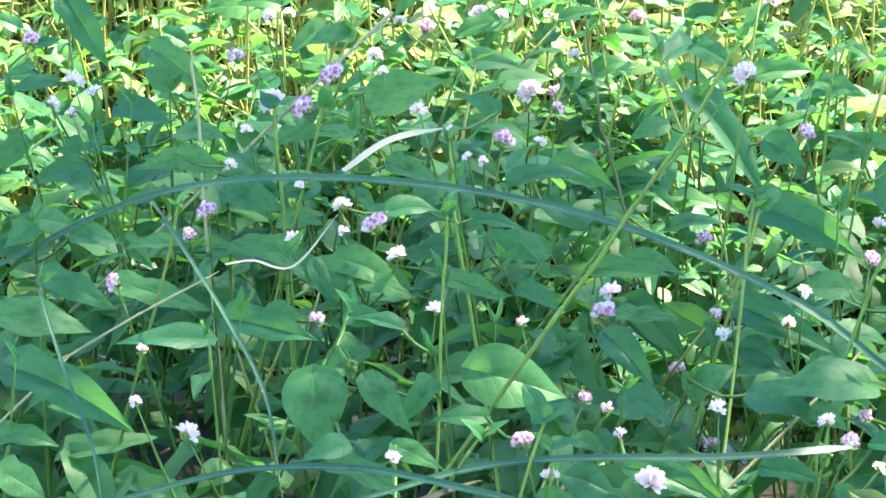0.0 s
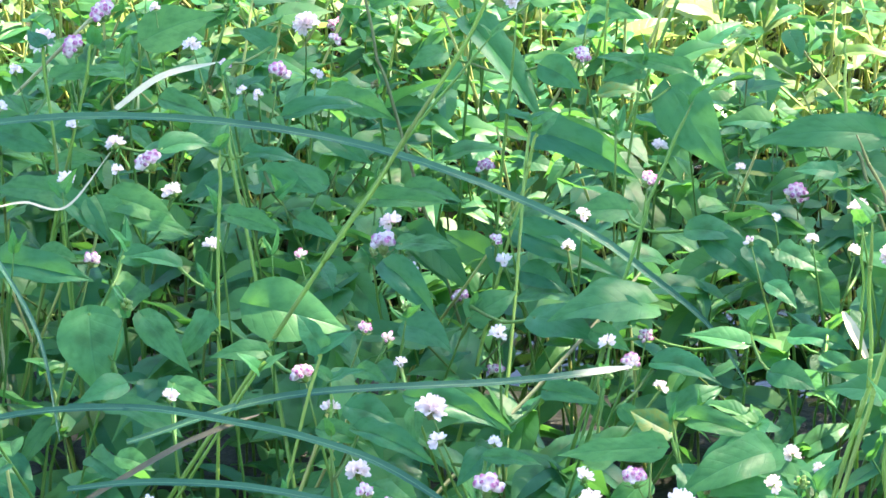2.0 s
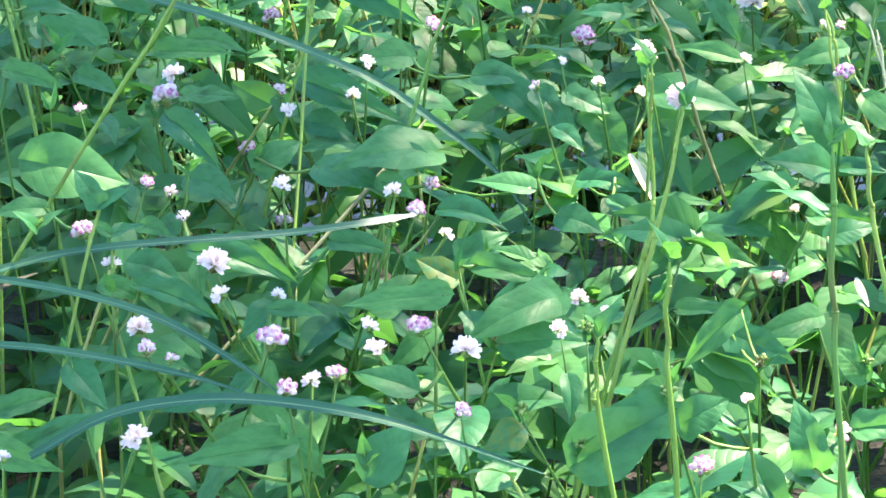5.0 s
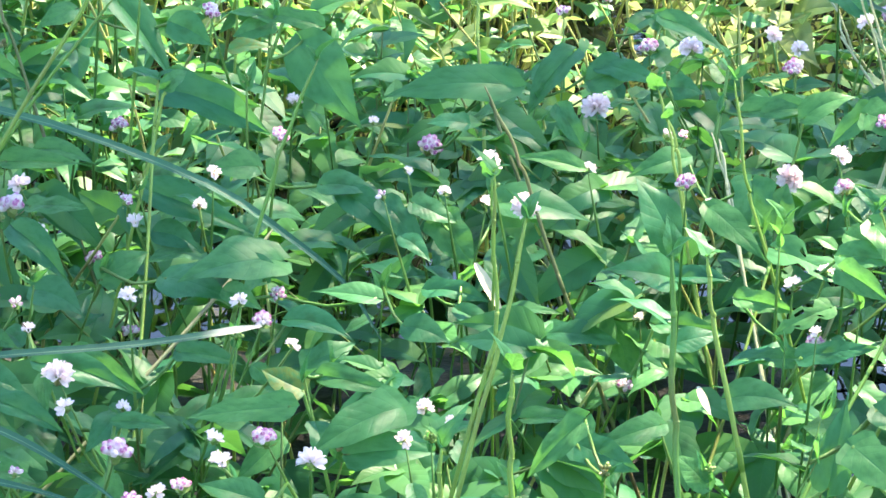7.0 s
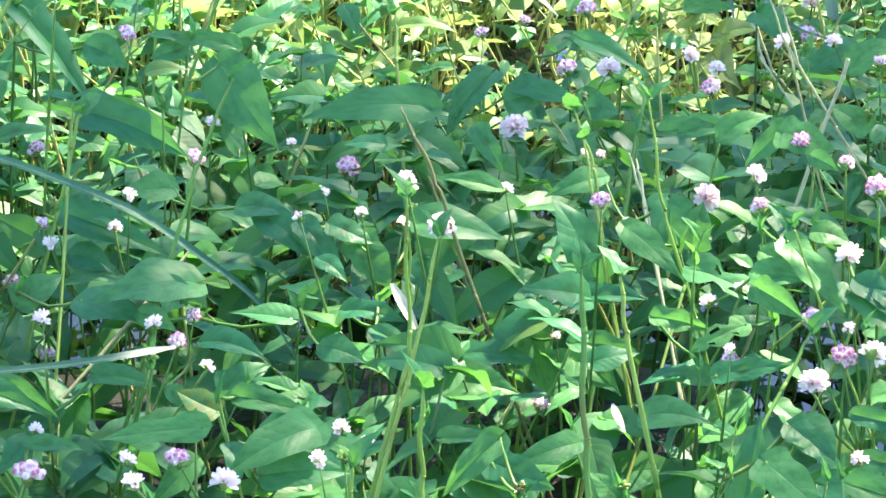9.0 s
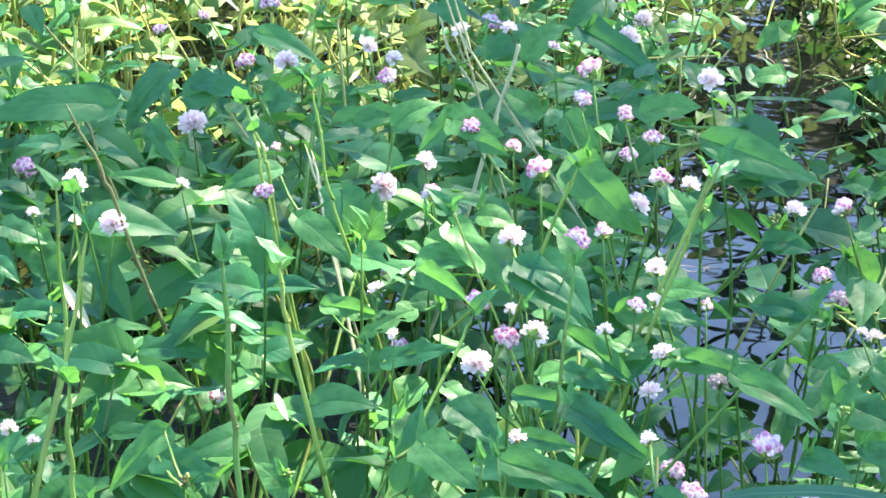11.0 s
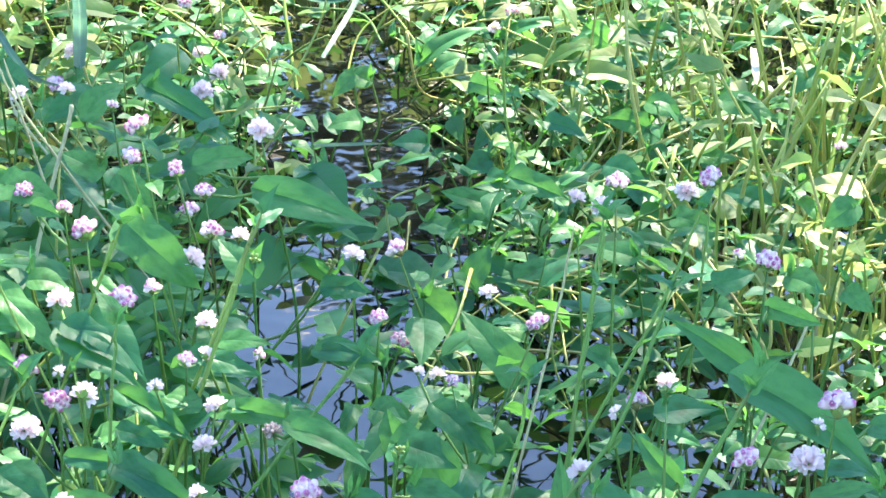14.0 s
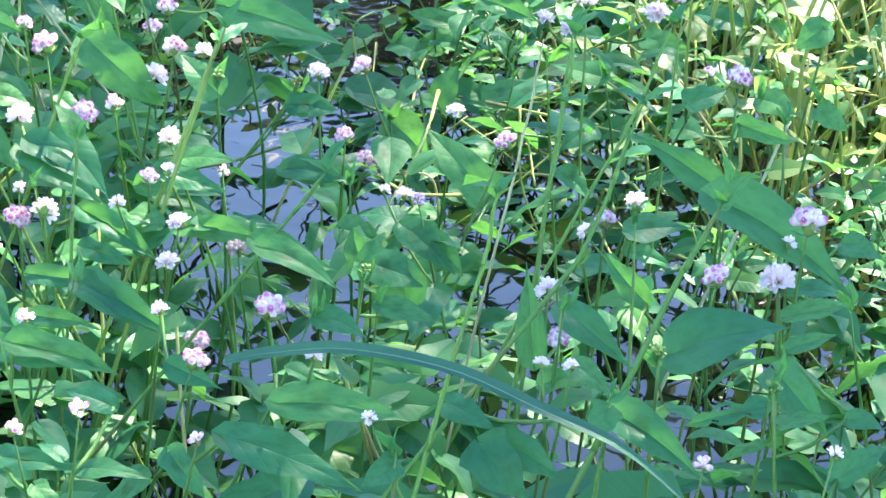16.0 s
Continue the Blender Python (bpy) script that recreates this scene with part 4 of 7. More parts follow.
blossom(p, (0.563, 1.156, 0.316), 0.0149, 'tipped')
leaf(p, (0.572, 1.176, 0.285), (0.597, 1.165, 0.278), 0.012, (-0.214, -0.848, 0.485))
p = plant((0.374, 1.485), (0.369, 1.437, 0.297), 1, 4)
blossom(p, (0.369, 1.437, 0.297), 0.0148, 'white')
leaf(p, (0.335, 1.444, 0.277), (0.368, 1.449, 0.278), 0.017, (0.058, -0.600, 0.798))
p = plant((0.218, 1.989), (0.202, 1.968, 0.190), 1, 1)
blossom(p, (0.202, 1.968, 0.190), 0.0148, 'white')
leaf(p, (0.220, 1.947, 0.180), (0.258, 1.942, 0.182), 0.014, (-0.137, -0.708, 0.693))
p = plant((0.325, 1.371), (0.328, 1.348, 0.275), 2, 0)
blossom(p, (0.328, 1.348, 0.275), 0.0147, 'tipped')
blossom(p, (0.340, 1.329, 0.279), 0.0110, 'white')
p = plant((-0.128, 1.155), (-0.161, 1.116, 0.263), 2, 1)
blossom(p, (-0.161, 1.116, 0.263), 0.0146, 'white')
blossom(p, (-0.154, 1.092, 0.261), 0.0097, 'white')
leaf(p, (-0.134, 1.102, 0.252), (-0.146, 1.087, 0.241), 0.013, (-0.004, -0.605, 0.796))
p = plant((-0.427, 1.387), (-0.438, 1.348, 0.282), 2, 2)
blossom(p, (-0.438, 1.348, 0.282), 0.0146, 'tipped')
blossom(p, (-0.440, 1.320, 0.279), 0.0108, 'tipped')
leaf(p, (-0.451, 1.328, 0.270), (-0.478, 1.318, 0.268), 0.013, (0.073, -0.378, 0.923))
p = plant((0.170, 1.299), (0.187, 1.266, 0.218), 1, 2)
blossom(p, (0.187, 1.266, 0.218), 0.0146, 'tipped')
leaf(p, (0.176, 1.275, 0.209), (0.141, 1.269, 0.203), 0.016, (-0.098, -0.310, 0.946))
leaf(p, (0.179, 1.270, 0.210), (0.149, 1.268, 0.209), 0.013, (0.025, -0.616, 0.788))
p = plant((-0.532, 1.627), (-0.490, 1.574, 0.295), 1, 0)
blossom(p, (-0.490, 1.574, 0.295), 0.0146, 'tipped')
p = plant((-0.155, 1.428), (-0.158, 1.404, 0.364), 1, 1)
blossom(p, (-0.158, 1.404, 0.364), 0.0143, 'white')
leaf(p, (-0.155, 1.396, 0.236), (-0.093, 1.375, 0.219), 0.022, (-0.003, -0.634, 0.773))
p = plant((-0.611, 1.609), (-0.629, 1.588, 0.292), 1, 0)
blossom(p, (-0.629, 1.588, 0.292), 0.0142, 'tipped')
p = plant((0.443, 2.264), (0.451, 2.215, 0.091), 1, 0)
blossom(p, (0.451, 2.215, 0.091), 0.0142, 'white')
p = plant((-0.201, 1.669), (-0.204, 1.627, 0.181), 1, 0)
blossom(p, (-0.204, 1.627, 0.181), 0.0141, 'tipped')
p = plant((-0.226, 1.045), (-0.240, 0.984, 0.259), 1, 4)
blossom(p, (-0.240, 0.984, 0.259), 0.0141, 'tipped')
leaf(p, (-0.233, 1.004, 0.249), (-0.211, 1.019, 0.249), 0.012, (0.324, -0.479, 0.816))
leaf(p, (-0.235, 0.971, 0.253), (-0.198, 0.967, 0.244), 0.014, (0.104, -0.678, 0.728))
leaf(p, (-0.219, 0.983, 0.245), (-0.185, 0.999, 0.254), 0.010, (0.063, -0.640, 0.766))
p = plant((0.393, 1.562), (0.343, 1.538, 0.214), 1, 0)
blossom(p, (0.343, 1.538, 0.214), 0.0140, 'purple')
p = plant((0.517, 1.277), (0.516, 1.202, 0.227), 1, 0)
blossom(p, (0.516, 1.202, 0.227), 0.0139, 'tipped')
p = plant((0.396, 1.418), (0.332, 1.396, 0.279), 2, 1)
blossom(p, (0.332, 1.396, 0.279), 0.0139, 'purple')
blossom(p, (0.319, 1.413, 0.287), 0.0122, 'tipped')
leaf(p, (0.363, 1.397, 0.278), (0.421, 1.365, 0.264), 0.022, (-0.310, -0.794, 0.522))
p = plant((0.260, 1.318), (0.241, 1.272, 0.275), 1, 1)
blossom(p, (0.241, 1.272, 0.275), 0.0139, 'white')
leaf(p, (0.243, 1.242, 0.274), (0.276, 1.220, 0.254), 0.019, (0.085, -0.600, 0.795))
p = plant((0.293, 1.491), (0.242, 1.468, 0.259), 1, 2)
blossom(p, (0.242, 1.468, 0.259), 0.0139, 'tipped')
leaf(p, (0.236, 1.487, 0.261), (0.213, 1.479, 0.240), 0.016, (-0.149, -0.855, 0.497))
leaf(p, (0.232, 1.476, 0.262), (0.260, 1.462, 0.257), 0.024, (-0.160, -0.600, 0.784))
p = plant((0.325, 1.426), (0.321, 1.377, 0.249), 1, 0)
blossom(p, (0.321, 1.377, 0.249), 0.0138, 'white')
p = plant((-0.221, 1.208), (-0.229, 1.170, 0.251), 1, 1)
blossom(p, (-0.229, 1.170, 0.251), 0.0138, 'tipped')
leaf(p, (-0.252, 1.192, 0.252), (-0.278, 1.187, 0.249), 0.012, (0.018, -0.589, 0.808))
p = plant((-0.047, 1.115), (-0.066, 1.068, 0.261), 3, 1)
blossom(p, (-0.066, 1.068, 0.261), 0.0138, 'tipped')
blossom(p, (-0.046, 1.057, 0.257), 0.0132, 'white')
blossom(p, (-0.082, 1.049, 0.260), 0.0108, 'white')
leaf(p, (-0.066, 1.037, 0.249), (-0.092, 1.041, 0.254), 0.015, (0.046, -0.620, 0.783))
p = plant((0.095, 1.366), (0.121, 1.283, 0.296), 1, 2)
blossom(p, (0.121, 1.283, 0.296), 0.0136, 'tipped')
leaf(p, (0.121, 1.321, 0.191), (0.148, 1.329, 0.194), 0.015, (0.077, -0.567, 0.820))
leaf(p, (0.113, 1.337, 0.186), (0.139, 1.323, 0.172), 0.022, (0.047, -0.651, 0.757))
p = plant((0.406, 1.378), (0.413, 1.326, 0.228), 1, 2)
blossom(p, (0.413, 1.326, 0.228), 0.0136, 'tipped')
leaf(p, (0.383, 1.342, 0.206), (0.415, 1.320, 0.205), 0.015, (-0.313, -0.516, 0.797))
leaf(p, (0.387, 1.339, 0.208), (0.409, 1.322, 0.204), 0.016, (-0.282, -0.540, 0.793))
p = plant((0.440, 2.312), (0.474, 2.262, 0.090), 1, 0)
blossom(p, (0.474, 2.262, 0.090), 0.0135, 'tipped')
p = plant((-0.105, 1.531), (-0.135, 1.510, 0.298), 1, 2)
blossom(p, (-0.135, 1.510, 0.298), 0.0135, 'tipped')
leaf(p, (-0.160, 1.529, 0.247), (-0.107, 1.518, 0.239), 0.024, (-0.099, -0.876, 0.472))
leaf(p, (-0.159, 1.519, 0.247), (-0.099, 1.493, 0.232), 0.025, (-0.086, -0.647, 0.758))
p = plant((0.215, 1.432), (0.215, 1.411, 0.243), 2, 1)
blossom(p, (0.215, 1.411, 0.243), 0.0134, 'tipped')
blossom(p, (0.212, 1.418, 0.258), 0.0128, 'white')
p = plant((-0.112, 1.411), (-0.086, 1.384, 0.273), 1, 5)
blossom(p, (-0.086, 1.384, 0.273), 0.0134, 'tipped')
leaf(p, (-0.099, 1.410, 0.246), (-0.130, 1.404, 0.244), 0.020, (0.065, -0.578, 0.814))
p = plant((0.310, 1.288), (0.311, 1.254, 0.265), 2, 2)
blossom(p, (0.311, 1.254, 0.265), 0.0133, 'white')
blossom(p, (0.307, 1.231, 0.258), 0.0093, 'white')
leaf(p, (0.304, 1.248, 0.252), (0.335, 1.234, 0.244), 0.014, (-0.053, -0.586, 0.808))
leaf(p, (0.318, 1.256, 0.254), (0.342, 1.242, 0.256), 0.013, (-0.341, -0.470, 0.814))
p = plant((0.301, 1.005), (0.277, 0.967, 0.294), 1, 3)
blossom(p, (0.277, 0.967, 0.294), 0.0133, 'tipped')
leaf(p, (0.290, 0.974, 0.256), (0.340, 0.950, 0.239), 0.019, (-0.056, -0.635, 0.770))
leaf(p, (0.267, 0.969, 0.255), (0.279, 0.956, 0.240), 0.013, (-0.274, -0.834, 0.480))
p = plant((-0.205, 1.458), (-0.230, 1.419, 0.227), 1, 1)
blossom(p, (-0.230, 1.419, 0.227), 0.0132, 'white')
leaf(p, (-0.240, 1.441, 0.232), (-0.193, 1.441, 0.231), 0.015, (0.025, -0.580, 0.814))
p = plant((0.036, 1.378), (0.041, 1.349, 0.167), 1, 1)
blossom(p, (0.041, 1.349, 0.167), 0.0130, 'white')
leaf(p, (0.057, 1.354, 0.179), (0.095, 1.337, 0.183), 0.019, (-0.219, -0.248, 0.944))
p = plant((0.414, 1.429), (0.415, 1.406, 0.232), 1, 0)
blossom(p, (0.415, 1.406, 0.232), 0.0130, 'white')
p = plant((-0.373, 2.192), (-0.381, 2.159, 0.124), 1, 1)
blossom(p, (-0.381, 2.159, 0.124), 0.0129, 'white')
leaf(p, (-0.341, 2.142, 0.152), (-0.300, 2.144, 0.147), 0.019, (0.133, -0.610, 0.781))
p = plant((-0.214, 1.481), (-0.195, 1.456, 0.168), 1, 0)
blossom(p, (-0.195, 1.456, 0.168), 0.0129, 'purple')
p = plant((-0.544, 1.532), (-0.572, 1.509, 0.294), 3, 3)
blossom(p, (-0.572, 1.509, 0.294), 0.0129, 'white')
blossom(p, (-0.575, 1.480, 0.289), 0.0100, 'white')
blossom(p, (-0.554, 1.493, 0.294), 0.0094, 'white')
leaf(p, (-0.591, 1.554, 0.331), (-0.562, 1.542, 0.294), 0.021, (0.289, -0.820, 0.494))
leaf(p, (-0.605, 1.529, 0.293), (-0.620, 1.513, 0.291), 0.012, (0.413, -0.467, 0.782))
leaf(p, (-0.586, 1.518, 0.290), (-0.617, 1.502, 0.284), 0.012, (0.135, -0.592, 0.795))
p = plant((0.345, 1.706), (0.288, 1.681, 0.245), 1, 2)
blossom(p, (0.288, 1.681, 0.245), 0.0128, 'white')
leaf(p, (0.298, 1.678, 0.228), (0.327, 1.689, 0.246), 0.022, (-0.306, -0.516, 0.800))
leaf(p, (0.308, 1.715, 0.230), (0.272, 1.698, 0.218), 0.023, (0.006, -0.583, 0.812))
p = plant((0.045, 1.010), (0.134, 0.980, 0.256), 1, 0)
blossom(p, (0.134, 0.980, 0.256), 0.0128, 'tipped')
p = plant((0.597, 1.270), (0.547, 1.250, 0.213), 1, 0)
blossom(p, (0.547, 1.250, 0.213), 0.0127, 'white')
p = plant((0.201, 1.704), (0.214, 1.663, 0.232), 2, 0)
blossom(p, (0.214, 1.663, 0.232), 0.0127, 'white')
blossom(p, (0.199, 1.685, 0.233), 0.0121, 'white')
p = plant((0.297, 1.445), (0.257, 1.401, 0.273), 1, 1)
blossom(p, (0.257, 1.401, 0.273), 0.0127, 'tipped')
leaf(p, (0.244, 1.438, 0.263), (0.259, 1.431, 0.257), 0.011, (-0.164, -0.857, 0.488))
p = plant((0.132, 1.428), (0.111, 1.398, 0.193), 1, 3)
blossom(p, (0.111, 1.398, 0.193), 0.0127, 'white')
leaf(p, (0.119, 1.369, 0.206), (0.154, 1.358, 0.211), 0.015, (-0.201, -0.272, 0.941))
leaf(p, (0.087, 1.380, 0.194), (0.106, 1.370, 0.186), 0.019, (0.019, -0.571, 0.821))
leaf(p, (0.128, 1.410, 0.200), (0.104, 1.429, 0.239), 0.030, (0.158, -0.843, 0.515))
p = plant((0.068, 1.430), (0.025, 1.390, 0.261), 1, 0)
blossom(p, (0.025, 1.390, 0.261), 0.0124, 'white')
p = plant((-0.117, 1.257), (-0.080, 1.219, 0.245), 3, 1)
blossom(p, (-0.080, 1.219, 0.245), 0.0124, 'tipped')
blossom(p, (-0.093, 1.244, 0.243), 0.0099, 'white')
blossom(p, (-0.065, 1.203, 0.241), 0.0074, 'white')
leaf(p, (-0.070, 1.246, 0.233), (-0.037, 1.230, 0.231), 0.016, (-0.074, -0.319, 0.945))
p = plant((0.266, 1.735), (0.261, 1.712, 0.234), 1, 1)
blossom(p, (0.261, 1.712, 0.234), 0.0123, 'white')
leaf(p, (0.276, 1.724, 0.220), (0.297, 1.706, 0.216), 0.020, (-0.295, -0.547, 0.783))
p = plant((-0.350, 1.403), (-0.373, 1.382, 0.279), 1, 1)
blossom(p, (-0.373, 1.382, 0.279), 0.0123, 'white')
leaf(p, (-0.348, 1.387, 0.276), (-0.322, 1.402, 0.273), 0.016, (0.261, -0.275, 0.925))
p = plant((-0.253, 1.435), (-0.165, 1.378, 0.160), 1, 0)
blossom(p, (-0.165, 1.378, 0.160), 0.0123, 'purple')
p = plant((-0.381, 1.639), (-0.413, 1.616, 0.290), 1, 0)
blossom(p, (-0.413, 1.616, 0.290), 0.0123, 'white')
p = plant((-0.372, 1.308), (-0.361, 1.283, 0.253), 1, 1)
blossom(p, (-0.361, 1.283, 0.253), 0.0122, 'tipped')
leaf(p, (-0.388, 1.286, 0.255), (-0.367, 1.284, 0.252), 0.013, (0.043, -0.588, 0.808))
p = plant((-0.344, 1.690), (-0.306, 1.663, 0.248), 1, 0)
blossom(p, (-0.306, 1.663, 0.248), 0.0122, 'purple')
p = plant((0.062, 1.741), (0.069, 1.712, 0.235), 1, 0)
blossom(p, (0.069, 1.712, 0.235), 0.0122, 'purple')
p = plant((0.069, 1.354), (0.097, 1.317, 0.168), 1, 1)
blossom(p, (0.097, 1.317, 0.168), 0.0121, 'tipped')
leaf(p, (0.113, 1.335, 0.196), (0.146, 1.336, 0.192), 0.015, (0.110, -0.607, 0.787))
p = plant((-0.426, 1.307), (-0.459, 1.255, 0.276), 1, 1)
blossom(p, (-0.459, 1.255, 0.276), 0.0121, 'tipped')
leaf(p, (-0.468, 1.285, 0.263), (-0.419, 1.288, 0.251), 0.018, (0.245, -0.565, 0.788))
p = plant((-0.170, 1.085), (-0.185, 1.064, 0.258), 2, 1)
blossom(p, (-0.185, 1.064, 0.258), 0.0120, 'white')
blossom(p, (-0.178, 1.043, 0.259), 0.0108, 'purple')
leaf(p, (-0.186, 1.060, 0.247), (-0.161, 1.058, 0.242), 0.013, (0.147, -0.553, 0.820))
p = plant((-0.198, 1.012), (-0.171, 0.975, 0.255), 1, 0)
blossom(p, (-0.171, 0.975, 0.255), 0.0120, 'white')
p = plant((-0.069, 1.077), (-0.117, 1.019, 0.256), 3, 0)
blossom(p, (-0.117, 1.019, 0.256), 0.0119, 'tipped')
blossom(p, (-0.097, 1.028, 0.259), 0.0115, 'tipped')
blossom(p, (-0.107, 1.026, 0.257), 0.0088, 'white')
p = plant((0.754, 2.350), (0.719, 2.278, 0.079), 1, 1)
blossom(p, (0.719, 2.278, 0.079), 0.0119, 'white')
leaf(p, (0.725, 2.278, 0.071), (0.799, 2.274, 0.081), 0.016, (-0.132, -0.595, 0.793))
p = plant((0.285, 1.243), (0.295, 1.213, 0.264), 2, 3)
blossom(p, (0.295, 1.213, 0.264), 0.0118, 'tipped')
blossom(p, (0.278, 1.196, 0.260), 0.0090, 'white')
leaf(p, (0.288, 1.213, 0.228), (0.312, 1.213, 0.238), 0.013, (-0.314, -0.512, 0.799))
leaf(p, (0.299, 1.218, 0.241), (0.269, 1.211, 0.231), 0.018, (-0.140, -0.540, 0.830))
p = plant((0.291, 1.243), (0.332, 1.186, 0.236), 1, 1)
blossom(p, (0.332, 1.186, 0.236), 0.0118, 'spent')
leaf(p, (0.336, 1.150, 0.254), (0.370, 1.128, 0.237), 0.015, (-0.021, -0.648, 0.761))
p = plant((0.293, 1.315), (0.287, 1.274, 0.277), 1, 1)
blossom(p, (0.287, 1.274, 0.277), 0.0117, 'tipped')
p = plant((-0.390, 1.163), (-0.376, 1.111, 0.266), 1, 1)
blossom(p, (-0.376, 1.111, 0.266), 0.0117, 'white')
leaf(p, (-0.364, 1.134, 0.240), (-0.375, 1.122, 0.233), 0.015, (0.170, -0.597, 0.784))
p = plant((0.797, 1.771), (0.820, 1.709, 0.162), 1, 0)
blossom(p, (0.820, 1.709, 0.162), 0.0116, 'tipped')
p = plant((0.704, 2.240), (0.700, 2.215, 0.076), 1, 0)
blossom(p, (0.700, 2.215, 0.076), 0.0116, 'white')
p = plant((-0.518, 2.164), (-0.537, 2.136, 0.154), 1, 0)
blossom(p, (-0.537, 2.136, 0.154), 0.0115, 'white')
p = plant((0.108, 1.047), (0.052, 0.974, 0.254), 1, 0)
blossom(p, (0.052, 0.974, 0.254), 0.0114, 'tipped')
p = plant((0.329, 1.681), (0.313, 1.657, 0.241), 1, 0)
blossom(p, (0.313, 1.657, 0.241), 0.0113, 'tipped')
p = plant((0.271, 1.238), (0.307, 1.200, 0.245), 2, 3)
blossom(p, (0.307, 1.200, 0.245), 0.0113, 'white')
blossom(p, (0.298, 1.177, 0.236), 0.0111, 'white')
leaf(p, (0.318, 1.216, 0.236), (0.356, 1.212, 0.233), 0.012, (0.043, -0.328, 0.944))
leaf(p, (0.324, 1.218, 0.232), (0.355, 1.205, 0.231), 0.013, (-0.191, -0.515, 0.836))
p = plant((-0.265, 1.043), (-0.266, 1.020, 0.257), 1, 3)
blossom(p, (-0.266, 1.020, 0.257), 0.0113, 'white')
leaf(p, (-0.260, 1.013, 0.248), (-0.236, 1.032, 0.257), 0.019, (0.117, -0.554, 0.824))
leaf(p, (-0.300, 1.005, 0.242), (-0.264, 1.017, 0.240), 0.019, (0.217, -0.528, 0.821))
p = plant((-0.098, 1.653), (-0.097, 1.633, 0.199), 1, 0)
blossom(p, (-0.097, 1.633, 0.199), 0.0112, 'white')
p = plant((-0.322, 1.545), (-0.337, 1.493, 0.287), 1, 0)
blossom(p, (-0.337, 1.493, 0.287), 0.0111, 'tipped')
p = plant((0.453, 1.419), (0.484, 1.372, 0.219), 1, 0)
blossom(p, (0.484, 1.372, 0.219), 0.0111, 'white')
p = plant((0.121, 1.769), (0.096, 1.736, 0.236), 1, 2)
blossom(p, (0.096, 1.736, 0.236), 0.0109, 'purple')
leaf(p, (0.127, 1.713, 0.231), (0.162, 1.698, 0.216), 0.017, (0.097, -0.589, 0.803))
p = plant((-0.455, 1.696), (-0.493, 1.660, 0.296), 1, 0)
blossom(p, (-0.493, 1.660, 0.296), 0.0109, 'white')
p = plant((-0.396, 1.401), (-0.388, 1.337, 0.275), 1, 3)
blossom(p, (-0.388, 1.337, 0.275), 0.0108, 'white')
leaf(p, (-0.372, 1.338, 0.265), (-0.363, 1.327, 0.242), 0.023, (0.349, -0.776, 0.525))
leaf(p, (-0.398, 1.363, 0.256), (-0.435, 1.353, 0.260), 0.021, (0.233, -0.592, 0.772))
leaf(p, (-0.392, 1.340, 0.264), (-0.360, 1.322, 0.244), 0.015, (0.208, -0.520, 0.829))
p = plant((-0.565, 2.068), (-0.591, 2.048, 0.177), 1, 0)
blossom(p, (-0.591, 2.048, 0.177), 0.0107, 'white')
p = plant((0.030, 1.243), (-0.002, 1.206, 0.208), 1, 0)
blossom(p, (-0.002, 1.206, 0.208), 0.0107, 'white')
p = plant((-0.074, 1.295), (-0.077, 1.271, 0.235), 1, 2)
blossom(p, (-0.077, 1.271, 0.235), 0.0106, 'tipped')
leaf(p, (-0.028, 1.262, 0.239), (-0.061, 1.270, 0.238), 0.016, (-0.089, -0.272, 0.958))
leaf(p, (-0.102, 1.261, 0.241), (-0.082, 1.251, 0.235), 0.012, (-0.101, -0.644, 0.758))
p = plant((-0.324, 1.534), (-0.360, 1.510, 0.294), 1, 0)
blossom(p, (-0.360, 1.510, 0.294), 0.0106, 'white')
p = plant((-0.049, 1.031), (-0.045, 1.009, 0.255), 1, 0)
blossom(p, (-0.045, 1.009, 0.255), 0.0105, 'tipped')
p = plant((0.476, 1.399), (0.452, 1.357, 0.178), 1, 0)
blossom(p, (0.452, 1.357, 0.178), 0.0104, 'white')
p = plant((0.264, 0.982), (0.206, 0.961, 0.275), 1, 1)
blossom(p, (0.206, 0.961, 0.275), 0.0103, 'tipped')
leaf(p, (0.203, 0.988, 0.249), (0.233, 0.974, 0.248), 0.012, (-0.212, -0.518, 0.828))
p = plant((-0.128, 1.413), (-0.166, 1.378, 0.237), 2, 1)
blossom(p, (-0.166, 1.378, 0.237), 0.0103, 'purple')
blossom(p, (-0.159, 1.364, 0.231), 0.0102, 'white')
leaf(p, (-0.151, 1.381, 0.219), (-0.126, 1.375, 0.210), 0.018, (0.119, -0.634, 0.764))
p = plant((0.453, 1.275), (0.434, 1.251, 0.224), 2, 2)
blossom(p, (0.434, 1.251, 0.224), 0.0103, 'tipped')
blossom(p, (0.421, 1.270, 0.222), 0.0068, 'white')
leaf(p, (0.434, 1.250, 0.207), (0.452, 1.226, 0.192), 0.017, (-0.124, -0.598, 0.792))
leaf(p, (0.428, 1.259, 0.207), (0.448, 1.226, 0.193), 0.017, (-0.340, -0.532, 0.775))
p = plant((-0.155, 1.160), (-0.208, 1.125, 0.257), 1, 2)
blossom(p, (-0.208, 1.125, 0.257), 0.0103, 'white')
leaf(p, (-0.203, 1.142, 0.250), (-0.178, 1.138, 0.242), 0.017, (0.198, -0.536, 0.820))
leaf(p, (-0.211, 1.116, 0.251), (-0.187, 1.113, 0.245), 0.011, (0.113, -0.586, 0.802))
p = plant((0.164, 1.325), (0.177, 1.290, 0.240), 2, 1)
blossom(p, (0.177, 1.290, 0.240), 0.0102, 'white')
blossom(p, (0.193, 1.291, 0.248), 0.0085, 'white')
